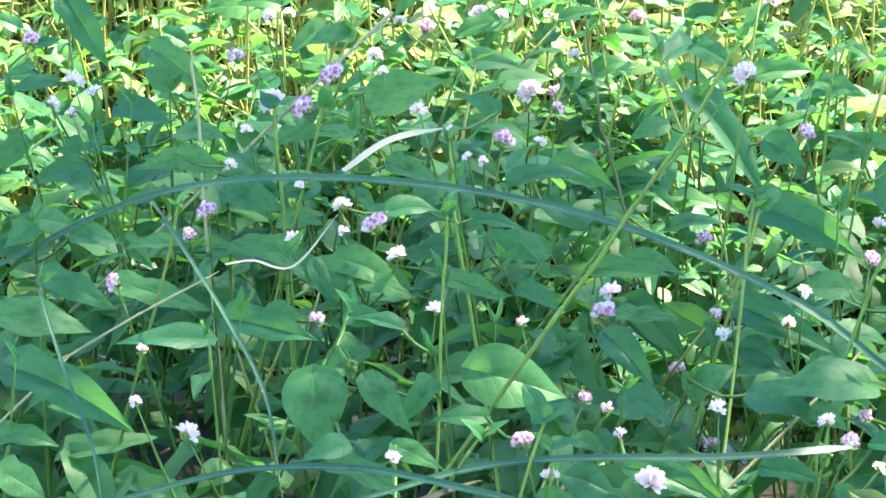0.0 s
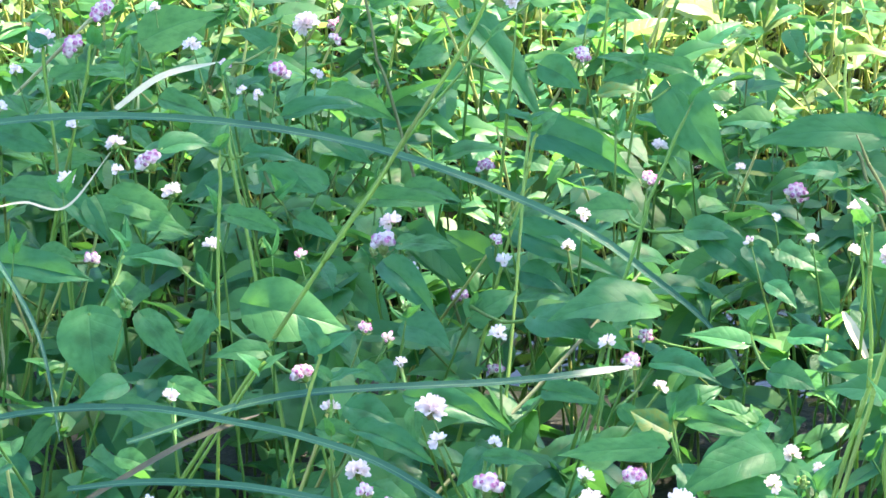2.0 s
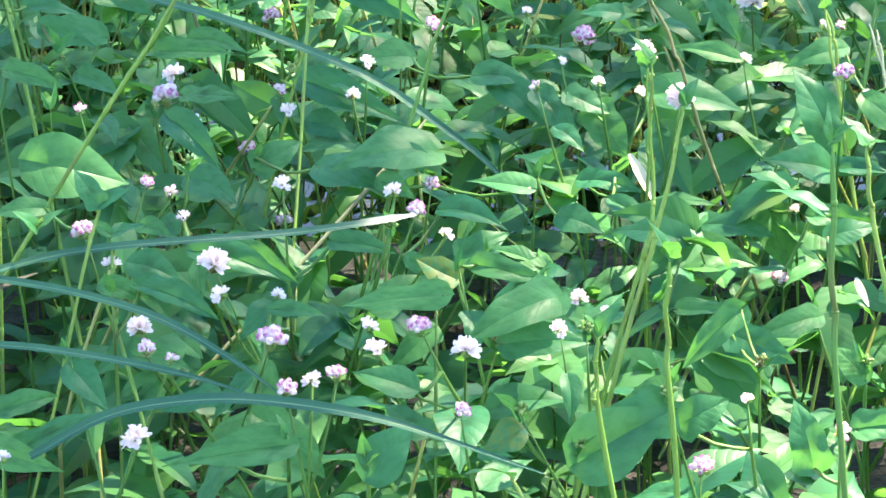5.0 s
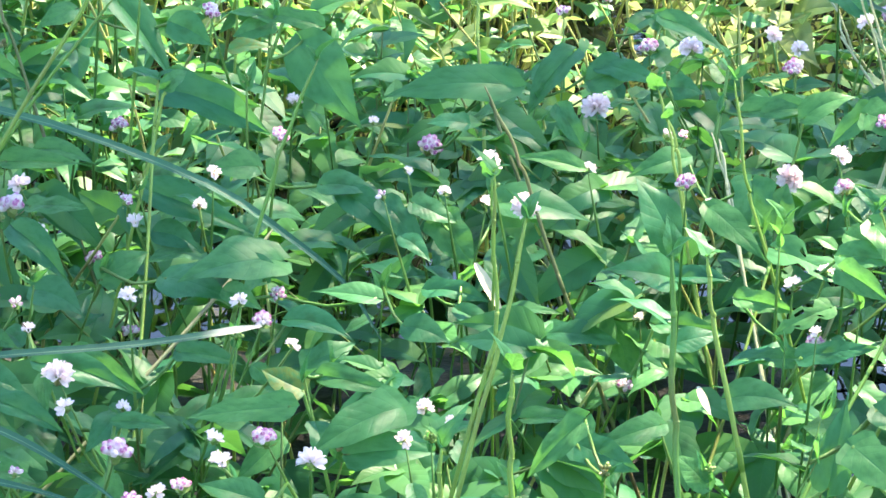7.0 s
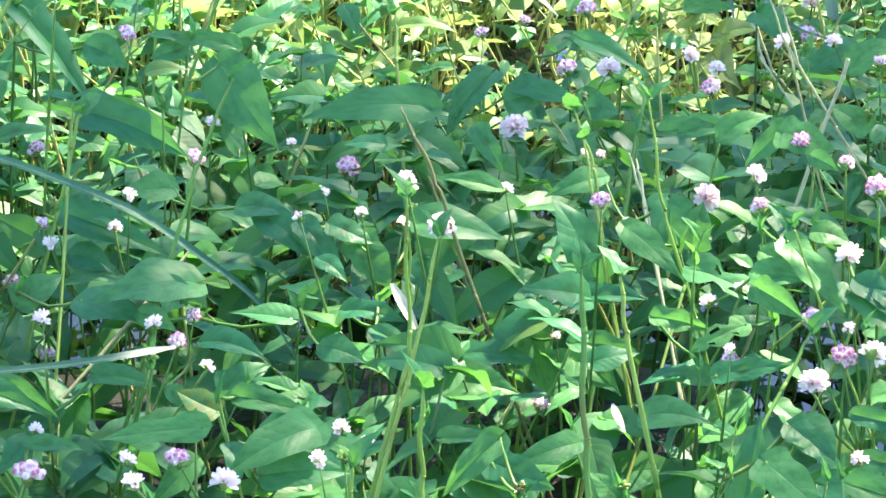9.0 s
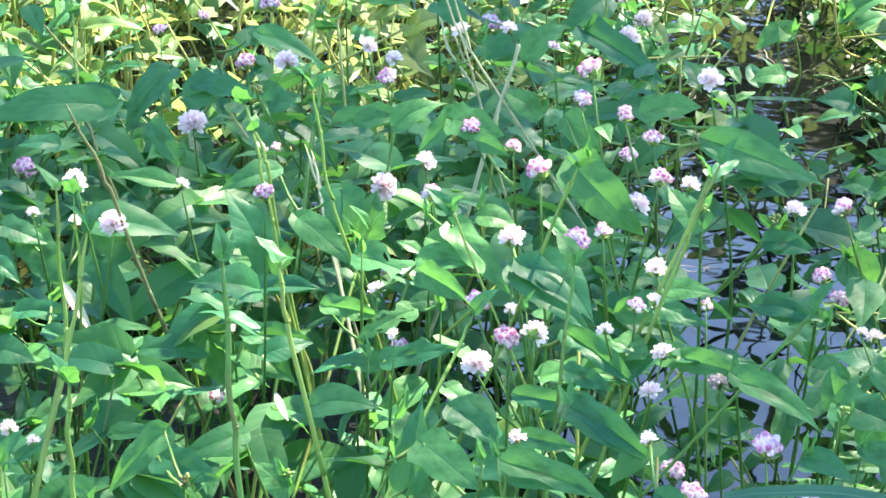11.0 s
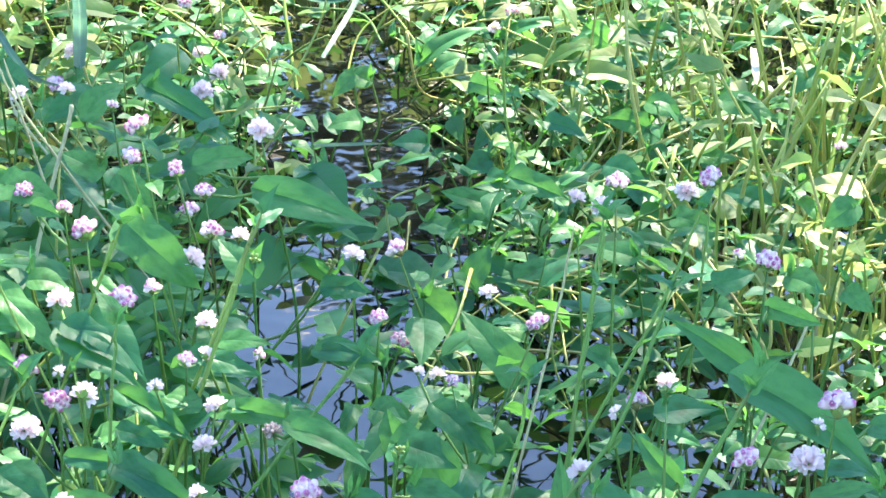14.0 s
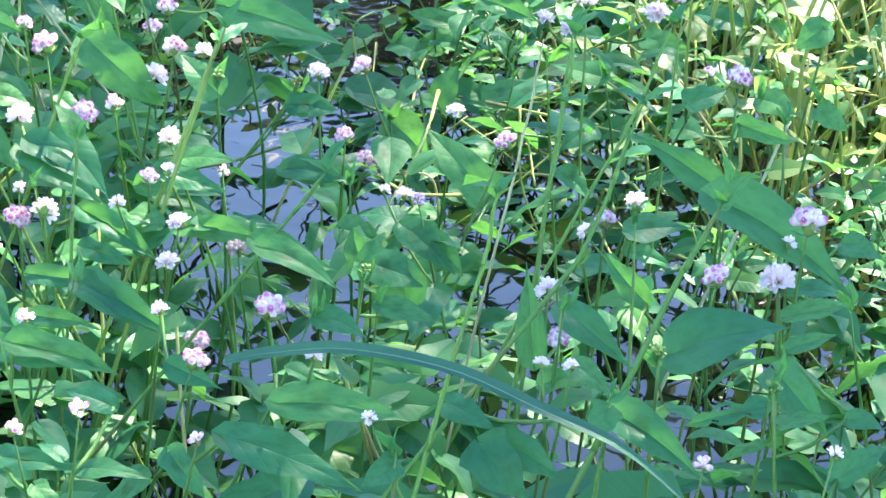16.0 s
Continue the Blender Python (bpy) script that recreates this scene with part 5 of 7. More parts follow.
leaf(p, (0.199, 1.288, 0.258), (0.232, 1.276, 0.260), 0.017, (-0.228, -0.537, 0.812))
p = plant((0.092, 1.513), (0.080, 1.486, 0.220), 1, 2)
blossom(p, (0.080, 1.486, 0.220), 0.0101, 'white')
leaf(p, (0.075, 1.467, 0.228), (0.035, 1.471, 0.232), 0.013, (0.030, -0.555, 0.831))
p = plant((-0.220, 1.280), (-0.212, 1.238, 0.245), 2, 1)
blossom(p, (-0.212, 1.238, 0.245), 0.0100, 'purple')
blossom(p, (-0.203, 1.250, 0.235), 0.0090, 'purple')
p = plant((-0.473, 1.489), (-0.557, 1.464, 0.290), 1, 1)
blossom(p, (-0.557, 1.464, 0.290), 0.0099, 'tipped')
leaf(p, (-0.564, 1.478, 0.265), (-0.534, 1.485, 0.261), 0.015, (0.226, -0.502, 0.835))
p = plant((-0.114, 1.276), (-0.145, 1.229, 0.251), 1, 1)
blossom(p, (-0.145, 1.229, 0.251), 0.0098, 'white')
leaf(p, (-0.122, 1.241, 0.217), (-0.091, 1.231, 0.216), 0.015, (-0.167, -0.584, 0.794))
p = plant((0.250, 1.106), (0.281, 1.083, 0.259), 1, 1)
blossom(p, (0.281, 1.083, 0.259), 0.0098, 'white')
leaf(p, (0.277, 1.034, 0.259), (0.298, 1.024, 0.250), 0.012, (-0.161, -0.830, 0.535))
p = plant((-0.300, 1.321), (-0.297, 1.281, 0.266), 1, 2)
blossom(p, (-0.297, 1.281, 0.266), 0.0098, 'white')
leaf(p, (-0.317, 1.287, 0.252), (-0.345, 1.290, 0.253), 0.013, (-0.024, -0.279, 0.960))
p = plant((0.555, 1.287), (0.584, 1.253, 0.280), 1, 1)
blossom(p, (0.584, 1.253, 0.280), 0.0097, 'tipped')
leaf(p, (0.569, 1.244, 0.269), (0.590, 1.244, 0.274), 0.016, (-0.181, -0.645, 0.742))
p = plant((-0.399, 1.486), (-0.446, 1.445, 0.295), 1, 2)
blossom(p, (-0.446, 1.445, 0.295), 0.0096, 'white')
leaf(p, (-0.434, 1.480, 0.280), (-0.401, 1.483, 0.285), 0.014, (-0.043, -0.631, 0.775))
leaf(p, (-0.476, 1.428, 0.282), (-0.502, 1.413, 0.278), 0.013, (0.219, -0.576, 0.788))
p = plant((0.155, 1.561), (0.126, 1.520, 0.228), 2, 0)
blossom(p, (0.126, 1.520, 0.228), 0.0096, 'purple')
blossom(p, (0.136, 1.519, 0.229), 0.0085, 'purple')
p = plant((-0.077, 1.099), (-0.088, 1.069, 0.260), 1, 0)
blossom(p, (-0.088, 1.069, 0.260), 0.0095, 'white')
p = plant((0.285, 0.999), (0.232, 0.963, 0.280), 1, 3)
blossom(p, (0.232, 0.963, 0.280), 0.0095, 'tipped')
leaf(p, (0.230, 0.977, 0.246), (0.259, 0.960, 0.248), 0.011, (-0.225, -0.264, 0.938))
leaf(p, (0.248, 0.987, 0.267), (0.229, 0.996, 0.272), 0.011, (-0.107, -0.617, 0.779))
p = plant((-0.112, 1.419), (-0.119, 1.373, 0.257), 2, 0)
blossom(p, (-0.119, 1.373, 0.257), 0.0094, 'white')
blossom(p, (-0.125, 1.357, 0.245), 0.0089, 'white')
p = plant((0.421, 0.899), (0.455, 0.878, 0.278), 1, 1)
blossom(p, (0.455, 0.878, 0.278), 0.0093, 'tipped')
p = plant((0.081, 1.024), (0.106, 0.989, 0.264), 1, 2)
blossom(p, (0.106, 0.989, 0.264), 0.0093, 'tipped')
leaf(p, (0.097, 0.998, 0.242), (0.088, 1.009, 0.267), 0.018, (-0.028, -0.913, 0.406))
leaf(p, (0.115, 1.021, 0.248), (0.148, 1.025, 0.250), 0.015, (0.026, -0.610, 0.792))
p = plant((-0.258, 1.155), (-0.280, 1.117, 0.261), 1, 2)
blossom(p, (-0.280, 1.117, 0.261), 0.0093, 'white')
leaf(p, (-0.294, 1.078, 0.250), (-0.277, 1.075, 0.246), 0.011, (0.084, -0.581, 0.809))
leaf(p, (-0.287, 1.153, 0.251), (-0.261, 1.144, 0.245), 0.012, (-0.048, -0.650, 0.759))
p = plant((0.575, 1.224), (0.496, 1.170, 0.238), 1, 1)
blossom(p, (0.496, 1.170, 0.238), 0.0092, 'white')
leaf(p, (0.519, 1.174, 0.234), (0.551, 1.172, 0.234), 0.018, (-0.016, -0.399, 0.917))
p = plant((0.064, 1.425), (0.024, 1.402, 0.232), 1, 1)
blossom(p, (0.024, 1.402, 0.232), 0.0090, 'white')
leaf(p, (0.030, 1.426, 0.223), (0.082, 1.428, 0.212), 0.025, (0.181, -0.600, 0.780))
p = plant((-0.307, 1.599), (-0.300, 1.574, 0.256), 1, 2)
blossom(p, (-0.300, 1.574, 0.256), 0.0089, 'white')
leaf(p, (-0.288, 1.537, 0.232), (-0.257, 1.528, 0.218), 0.015, (0.185, -0.551, 0.814))
leaf(p, (-0.292, 1.580, 0.241), (-0.250, 1.565, 0.233), 0.019, (-0.065, -0.599, 0.798))
p = plant((-0.509, 1.464), (-0.443, 1.403, 0.289), 1, 2)
blossom(p, (-0.443, 1.403, 0.289), 0.0088, 'white')
leaf(p, (-0.477, 1.417, 0.288), (-0.449, 1.418, 0.277), 0.016, (0.224, -0.853, 0.471))
leaf(p, (-0.440, 1.386, 0.282), (-0.407, 1.387, 0.272), 0.021, (0.232, -0.597, 0.768))
p = plant((-0.027, 1.139), (-0.008, 1.095, 0.249), 1, 0)
blossom(p, (-0.008, 1.095, 0.249), 0.0087, 'white')
p = plant((-0.412, 1.439), (-0.400, 1.397, 0.283), 1, 1)
blossom(p, (-0.400, 1.397, 0.283), 0.0087, 'white')
leaf(p, (-0.394, 1.407, 0.280), (-0.417, 1.394, 0.276), 0.015, (0.185, -0.588, 0.787))
p = plant((-0.216, 1.322), (-0.255, 1.294, 0.258), 1, 0)
blossom(p, (-0.255, 1.294, 0.258), 0.0087, 'purple')
p = plant((0.015, 1.435), (0.001, 1.414, 0.233), 1, 1)
blossom(p, (0.001, 1.414, 0.233), 0.0085, 'white')
leaf(p, (-0.002, 1.427, 0.213), (0.018, 1.414, 0.189), 0.024, (0.085, -0.841, 0.535))
p = plant((0.195, 1.114), (0.224, 1.089, 0.259), 1, 2)
blossom(p, (0.224, 1.089, 0.259), 0.0083, 'white')
leaf(p, (0.229, 1.110, 0.249), (0.253, 1.098, 0.249), 0.010, (-0.301, -0.576, 0.760))
p = plant((-0.029, 1.446), (-0.031, 1.389, 0.240), 1, 1)
blossom(p, (-0.031, 1.389, 0.240), 0.0083, 'tipped')
leaf(p, (-0.031, 1.385, 0.187), (-0.010, 1.394, 0.211), 0.012, (-0.190, -0.860, 0.473))
p = plant((0.368, 1.297), (0.334, 1.239, 0.253), 1, 1)
blossom(p, (0.334, 1.239, 0.253), 0.0083, 'purple')
leaf(p, (0.311, 1.224, 0.233), (0.351, 1.201, 0.232), 0.015, (-0.305, -0.566, 0.766))
p = plant((-0.211, 0.997), (-0.219, 0.953, 0.257), 1, 0)
blossom(p, (-0.219, 0.953, 0.257), 0.0080, 'white')
p = plant((-0.448, 1.230), (-0.425, 1.194, 0.268), 1, 0)
blossom(p, (-0.425, 1.194, 0.268), 0.0078, 'tipped')
p = plant((0.128, 1.403), (0.106, 1.354, 0.190), 1, 2)
blossom(p, (0.106, 1.354, 0.190), 0.0076, 'white')
leaf(p, (0.093, 1.359, 0.187), (0.105, 1.344, 0.160), 0.023, (0.076, -0.845, 0.530))
leaf(p, (0.120, 1.366, 0.208), (0.150, 1.359, 0.210), 0.014, (-0.165, -0.377, 0.911))
p = plant((0.265, 0.974), (0.270, 0.916, 0.288), 1, 0)
blossom(p, (0.270, 0.916, 0.288), 0.0075, 'tipped')
p = plant((0.214, 1.229), (0.234, 1.209, 0.265), 1, 1)
blossom(p, (0.234, 1.209, 0.265), 0.0075, 'white')
leaf(p, (0.240, 1.242, 0.271), (0.273, 1.214, 0.252), 0.021, (-0.037, -0.585, 0.811))
p = plant((0.525, 0.907), (0.505, 0.873, 0.280), 1, 2)
blossom(p, (0.505, 0.873, 0.280), 0.0072, 'white')
leaf(p, (0.517, 0.897, 0.254), (0.538, 0.900, 0.265), 0.013, (-0.338, -0.518, 0.785))
p = plant((-0.028, 1.570), (-0.043, 1.535, 0.225), 1, 1)
blossom(p, (-0.043, 1.535, 0.225), 0.0072, 'white')
p = plant((-0.166, 1.220), (-0.188, 1.198, 0.247), 1, 2)
blossom(p, (-0.188, 1.198, 0.247), 0.0070, 'white')
leaf(p, (-0.166, 1.196, 0.236), (-0.132, 1.180, 0.224), 0.013, (0.008, -0.621, 0.784))
leaf(p, (-0.178, 1.167, 0.245), (-0.134, 1.165, 0.231), 0.016, (0.238, -0.546, 0.804))
p = plant((0.043, 1.088), (0.071, 1.034, 0.252), 1, 1)
blossom(p, (0.071, 1.034, 0.252), 0.0069, 'white')
leaf(p, (0.043, 1.033, 0.240), (0.064, 1.040, 0.249), 0.019, (0.013, -0.825, 0.565))
p = plant((-0.395, 1.584), (-0.393, 1.558, 0.299), 1, 1)
blossom(p, (-0.393, 1.558, 0.299), 0.0068, 'white')
leaf(p, (-0.399, 1.556, 0.280), (-0.355, 1.575, 0.292), 0.032, (0.048, -0.612, 0.789))
p = plant((0.401, 0.997), (0.429, 0.966, 0.277), 2, 3)
blossom(p, (0.429, 0.966, 0.277), 0.0068, 'white')
blossom(p, (0.419, 0.975, 0.275), 0.0055, 'white')
leaf(p, (0.384, 0.995, 0.251), (0.403, 0.980, 0.243), 0.013, (-0.151, -0.621, 0.769))
leaf(p, (0.395, 0.977, 0.240), (0.410, 0.961, 0.222), 0.024, (-0.291, -0.832, 0.472))
leaf(p, (0.404, 0.983, 0.237), (0.424, 0.959, 0.230), 0.017, (-0.344, -0.515, 0.785))
p = plant((0.143, 1.468), (0.146, 1.443, 0.219), 1, 5)
blossom(p, (0.146, 1.443, 0.219), 0.0061, 'white')
leaf(p, (0.168, 1.438, 0.236), (0.166, 1.422, 0.208), 0.026, (0.010, -0.879, 0.477))
leaf(p, (0.134, 1.470, 0.235), (0.100, 1.460, 0.226), 0.016, (-0.051, -0.573, 0.818))
p = plant((-0.134, 1.088), (-0.167, 1.037, 0.258), 1, 1)
blossom(p, (-0.167, 1.037, 0.258), 0.0061, 'purple')
leaf(p, (-0.149, 1.041, 0.241), (-0.171, 1.030, 0.237), 0.012, (0.149, -0.559, 0.815))
p = plant((0.001, 1.218), (0.011, 1.169, 0.221), 1, 1)
blossom(p, (0.011, 1.169, 0.221), 0.0057, 'white')
leaf(p, (0.004, 1.169, 0.212), (0.026, 1.177, 0.217), 0.007, (0.001, -0.542, 0.840))
p = plant((-0.014, 1.471), (-0.020, 1.440, 0.234), 1, 3)
blossom(p, (-0.020, 1.440, 0.234), 0.0055, 'white')
leaf(p, (-0.032, 1.433, 0.218), (-0.007, 1.411, 0.195), 0.017, (0.151, -0.627, 0.764))
leaf(p, (-0.016, 1.431, 0.219), (0.008, 1.424, 0.211), 0.018, (0.107, -0.547, 0.830))
leaf(p, (-0.055, 1.445, 0.218), (-0.022, 1.420, 0.200), 0.019, (-0.061, -0.631, 0.773))
p = plant((-0.361, 1.165), (-0.409, 1.137, 0.267), 1, 0)
blossom(p, (-0.409, 1.137, 0.267), 0.0053, 'white')
p = plant((0.192, 1.213), (0.178, 1.193, 0.260), 1, 1)
blossom(p, (0.178, 1.193, 0.260), 0.0053, 'white')
p = plant((0.390, 0.965), (0.336, 0.920, 0.288), 1, 0)
blossom(p, (0.336, 0.920, 0.288), 0.0047, 'white')
p = plant((-0.568, 1.609), (-0.540, 1.562, 0.304), 0, 2)
leaf(p, (-0.532, 1.539, 0.308), (-0.493, 1.523, 0.290), 0.022, (0.082, -0.647, 0.758))
p = plant((-0.507, 1.492), (-0.524, 1.476, 0.299), 0, 3)
blossom(p, (-0.524, 1.476, 0.302), 0.0076, 'bud')
leaf(p, (-0.540, 1.498, 0.285), (-0.508, 1.498, 0.276), 0.023, (0.242, -0.540, 0.806))
leaf(p, (-0.491, 1.460, 0.284), (-0.460, 1.458, 0.284), 0.019, (-0.028, -0.293, 0.956))
p = plant((-0.396, 1.435), (-0.387, 1.459, 0.300), 0, 2)
leaf(p, (-0.362, 1.448, 0.282), (-0.333, 1.450, 0.270), 0.017, (0.342, -0.542, 0.767))
p = plant((-0.475, 1.260), (-0.494, 1.243, 0.281), 0, 3)
leaf(p, (-0.502, 1.267, 0.271), (-0.463, 1.264, 0.257), 0.018, (0.251, -0.539, 0.804))
leaf(p, (-0.508, 1.219, 0.268), (-0.465, 1.235, 0.256), 0.025, (0.389, -0.423, 0.818))
p = plant((-0.480, 1.186), (-0.472, 1.148, 0.280), 0, 4)
leaf(p, (-0.486, 1.178, 0.259), (-0.417, 1.159, 0.240), 0.024, (0.051, -0.607, 0.793))
leaf(p, (-0.474, 1.125, 0.230), (-0.451, 1.123, 0.219), 0.021, (0.330, -0.470, 0.818))
leaf(p, (-0.486, 1.157, 0.232), (-0.456, 1.158, 0.229), 0.014, (0.112, -0.548, 0.829))
p = plant((-0.415, 1.225), (-0.399, 1.220, 0.272), 0, 2)
leaf(p, (-0.403, 1.233, 0.260), (-0.446, 1.208, 0.263), 0.016, (0.364, -0.550, 0.752))
p = plant((-0.331, 1.159), (-0.314, 1.173, 0.277), 0, 4)
blossom(p, (-0.314, 1.173, 0.280), 0.0078, 'bud')
leaf(p, (-0.336, 1.188, 0.268), (-0.327, 1.169, 0.233), 0.032, (0.236, -0.838, 0.492))
leaf(p, (-0.309, 1.145, 0.253), (-0.328, 1.128, 0.249), 0.014, (0.277, -0.532, 0.800))
p = plant((-0.321, 1.325), (-0.382, 1.310, 0.279), 0, 4)
leaf(p, (-0.366, 1.345, 0.263), (-0.324, 1.334, 0.250), 0.021, (0.099, -0.600, 0.794))
p = plant((-0.233, 1.373), (-0.224, 1.330, 0.243), 0, 2)
blossom(p, (-0.224, 1.330, 0.246), 0.0076, 'bud')
leaf(p, (-0.219, 1.344, 0.234), (-0.186, 1.317, 0.214), 0.018, (-0.005, -0.606, 0.795))
p = plant((-0.271, 1.268), (-0.193, 1.249, 0.250), 0, 2)
blossom(p, (-0.193, 1.249, 0.253), 0.0072, 'bud')
leaf(p, (-0.199, 1.281, 0.229), (-0.173, 1.274, 0.218), 0.021, (0.202, -0.552, 0.809))
p = plant((-0.246, 1.473), (-0.246, 1.477, 0.231), 0, 3)
leaf(p, (-0.225, 1.457, 0.233), (-0.191, 1.447, 0.229), 0.015, (-0.083, -0.616, 0.783))
p = plant((-0.415, 2.220), (-0.414, 2.179, 0.141), 0, 2)
leaf(p, (-0.416, 2.199, 0.134), (-0.393, 2.186, 0.114), 0.021, (-0.021, -0.855, 0.519))
p = plant((-0.274, 1.715), (-0.217, 1.733, 0.240), 0, 3)
leaf(p, (-0.189, 1.750, 0.253), (-0.153, 1.767, 0.253), 0.018, (0.263, -0.565, 0.782))
leaf(p, (-0.240, 1.694, 0.233), (-0.262, 1.678, 0.225), 0.017, (0.135, -0.588, 0.797))
p = plant((-0.153, 1.343), (-0.157, 1.360, 0.254), 0, 1)
blossom(p, (-0.157, 1.360, 0.257), 0.0078, 'bud')
p = plant((-0.100, 1.282), (-0.094, 1.297, 0.246), 0, 3)
leaf(p, (-0.077, 1.287, 0.246), (-0.125, 1.259, 0.246), 0.032, (0.197, -0.340, 0.920))
leaf(p, (-0.099, 1.277, 0.247), (-0.074, 1.274, 0.244), 0.019, (0.030, -0.626, 0.779))
p = plant((-0.400, 1.495), (-0.345, 1.539, 0.304), 0, 2)
blossom(p, (-0.345, 1.539, 0.307), 0.0071, 'bud')
leaf(p, (-0.328, 1.580, 0.271), (-0.351, 1.590, 0.277), 0.015, (-0.063, -0.640, 0.766))
p = plant((-0.569, 2.024), (-0.614, 2.044, 0.187), 0, 1)
leaf(p, (-0.614, 2.044, 0.181), (-0.662, 2.032, 0.179), 0.025, (0.157, -0.713, 0.683))
p = plant((-0.530, 1.334), (-0.522, 1.306, 0.289), 0, 3)
leaf(p, (-0.542, 1.357, 0.266), (-0.520, 1.363, 0.261), 0.018, (0.347, -0.511, 0.786))
leaf(p, (-0.502, 1.312, 0.278), (-0.479, 1.317, 0.272), 0.018, (0.332, -0.495, 0.803))
leaf(p, (-0.522, 1.306, 0.283), (-0.535, 1.294, 0.273), 0.016, (0.185, -0.715, 0.674))
p = plant((-0.536, 1.435), (-0.535, 1.434, 0.298), 0, 2)
leaf(p, (-0.543, 1.452, 0.254), (-0.570, 1.445, 0.261), 0.018, (0.335, -0.536, 0.775))
p = plant((-0.451, 1.238), (-0.389, 1.245, 0.275), 0, 3)
leaf(p, (-0.405, 1.273, 0.254), (-0.355, 1.266, 0.250), 0.021, (-0.034, -0.619, 0.785))
p = plant((-0.236, 1.597), (-0.267, 1.596, 0.241), 0, 1)
blossom(p, (-0.267, 1.596, 0.244), 0.0080, 'bud')
p = plant((-0.315, 1.443), (-0.321, 1.425, 0.286), 0, 3)
blossom(p, (-0.321, 1.425, 0.289), 0.0072, 'bud')
leaf(p, (-0.311, 1.432, 0.259), (-0.280, 1.435, 0.253), 0.011, (0.187, -0.544, 0.818))
leaf(p, (-0.343, 1.435, 0.264), (-0.326, 1.450, 0.271), 0.014, (0.243, -0.594, 0.767))
p = plant((-0.624, 1.514), (-0.600, 1.478, 0.296), 0, 2)
leaf(p, (-0.601, 1.495, 0.262), (-0.611, 1.482, 0.245), 0.017, (0.241, -0.830, 0.503))
p = plant((-0.377, 1.311), (-0.338, 1.267, 0.271), 0, 2)
leaf(p, (-0.346, 1.291, 0.254), (-0.320, 1.291, 0.253), 0.013, (0.041, -0.626, 0.779))
p = plant((-0.298, 1.236), (-0.284, 1.220, 0.272), 0, 3)
leaf(p, (-0.314, 1.205, 0.260), (-0.285, 1.183, 0.242), 0.016, (-0.020, -0.637, 0.771))
leaf(p, (-0.285, 1.217, 0.257), (-0.296, 1.202, 0.239), 0.014, (0.272, -0.825, 0.496))
p = plant((-0.275, 1.404), (-0.276, 1.346, 0.271), 0, 4)
leaf(p, (-0.259, 1.379, 0.264), (-0.295, 1.373, 0.271), 0.017, (0.233, -0.540, 0.809))
leaf(p, (-0.269, 1.363, 0.249), (-0.246, 1.355, 0.241), 0.015, (0.083, -0.579, 0.811))
leaf(p, (-0.288, 1.367, 0.274), (-0.259, 1.372, 0.260), 0.015, (0.364, -0.796, 0.484))
p = plant((-0.175, 1.325), (-0.171, 1.321, 0.224), 0, 2)
leaf(p, (-0.133, 1.280, 0.238), (-0.098, 1.261, 0.236), 0.024, (-0.155, -0.391, 0.907))
leaf(p, (-0.171, 1.321, 0.218), (-0.149, 1.334, 0.228), 0.019, (0.127, -0.726, 0.676))
p = plant((-0.013, 1.371), (0.012, 1.366, 0.206), 0, 4)
leaf(p, (0.011, 1.331, 0.202), (0.037, 1.314, 0.190), 0.013, (0.009, -0.592, 0.806))
leaf(p, (-0.006, 1.361, 0.199), (0.027, 1.353, 0.197), 0.014, (-0.045, -0.380, 0.924))
p = plant((0.024, 1.488), (0.028, 1.455, 0.216), 0, 1)
blossom(p, (0.028, 1.455, 0.219), 0.0080, 'bud')
p = plant((0.022, 1.326), (0.043, 1.292, 0.197), 0, 3)
blossom(p, (0.043, 1.292, 0.200), 0.0071, 'bud')
leaf(p, (0.046, 1.322, 0.177), (0.089, 1.318, 0.173), 0.024, (0.026, -0.576, 0.817))
p = plant((0.065, 1.286), (0.034, 1.216, 0.207), 0, 2)
leaf(p, (0.046, 1.235, 0.190), (0.080, 1.242, 0.186), 0.011, (0.180, -0.398, 0.899))
p = plant((0.087, 1.208), (0.105, 1.175, 0.225), 0, 2)
leaf(p, (0.107, 1.168, 0.223), (0.077, 1.156, 0.216), 0.015, (0.068, -0.566, 0.821))
p = plant((-0.074, 1.154), (-0.036, 1.129, 0.223), 0, 3)
blossom(p, (-0.036, 1.129, 0.226), 0.0076, 'bud')
leaf(p, (-0.011, 1.140, 0.242), (-0.050, 1.114, 0.231), 0.023, (0.124, -0.548, 0.828))
leaf(p, (-0.033, 1.124, 0.226), (0.005, 1.128, 0.226), 0.021, (0.094, -0.639, 0.763))
p = plant((-0.007, 1.093), (0.004, 1.069, 0.261), 0, 1)
blossom(p, (0.004, 1.069, 0.264), 0.0078, 'bud')
p = plant((0.054, 1.114), (0.080, 1.117, 0.223), 0, 3)
blossom(p, (0.080, 1.117, 0.226), 0.0080, 'bud')
leaf(p, (0.068, 1.143, 0.225), (0.096, 1.130, 0.219), 0.019, (-0.111, -0.607, 0.787))
leaf(p, (0.071, 1.141, 0.239), (0.046, 1.126, 0.216), 0.015, (0.038, -0.845, 0.533))
p = plant((-0.011, 1.002), (0.003, 1.003, 0.243), 0, 1)
blossom(p, (0.003, 1.003, 0.246), 0.0076, 'bud')
leaf(p, (0.003, 1.003, 0.237), (0.043, 1.015, 0.258), 0.030, (0.006, -0.868, 0.497))
p = plant((-0.082, 1.131), (-0.063, 1.119, 0.255), 0, 2)
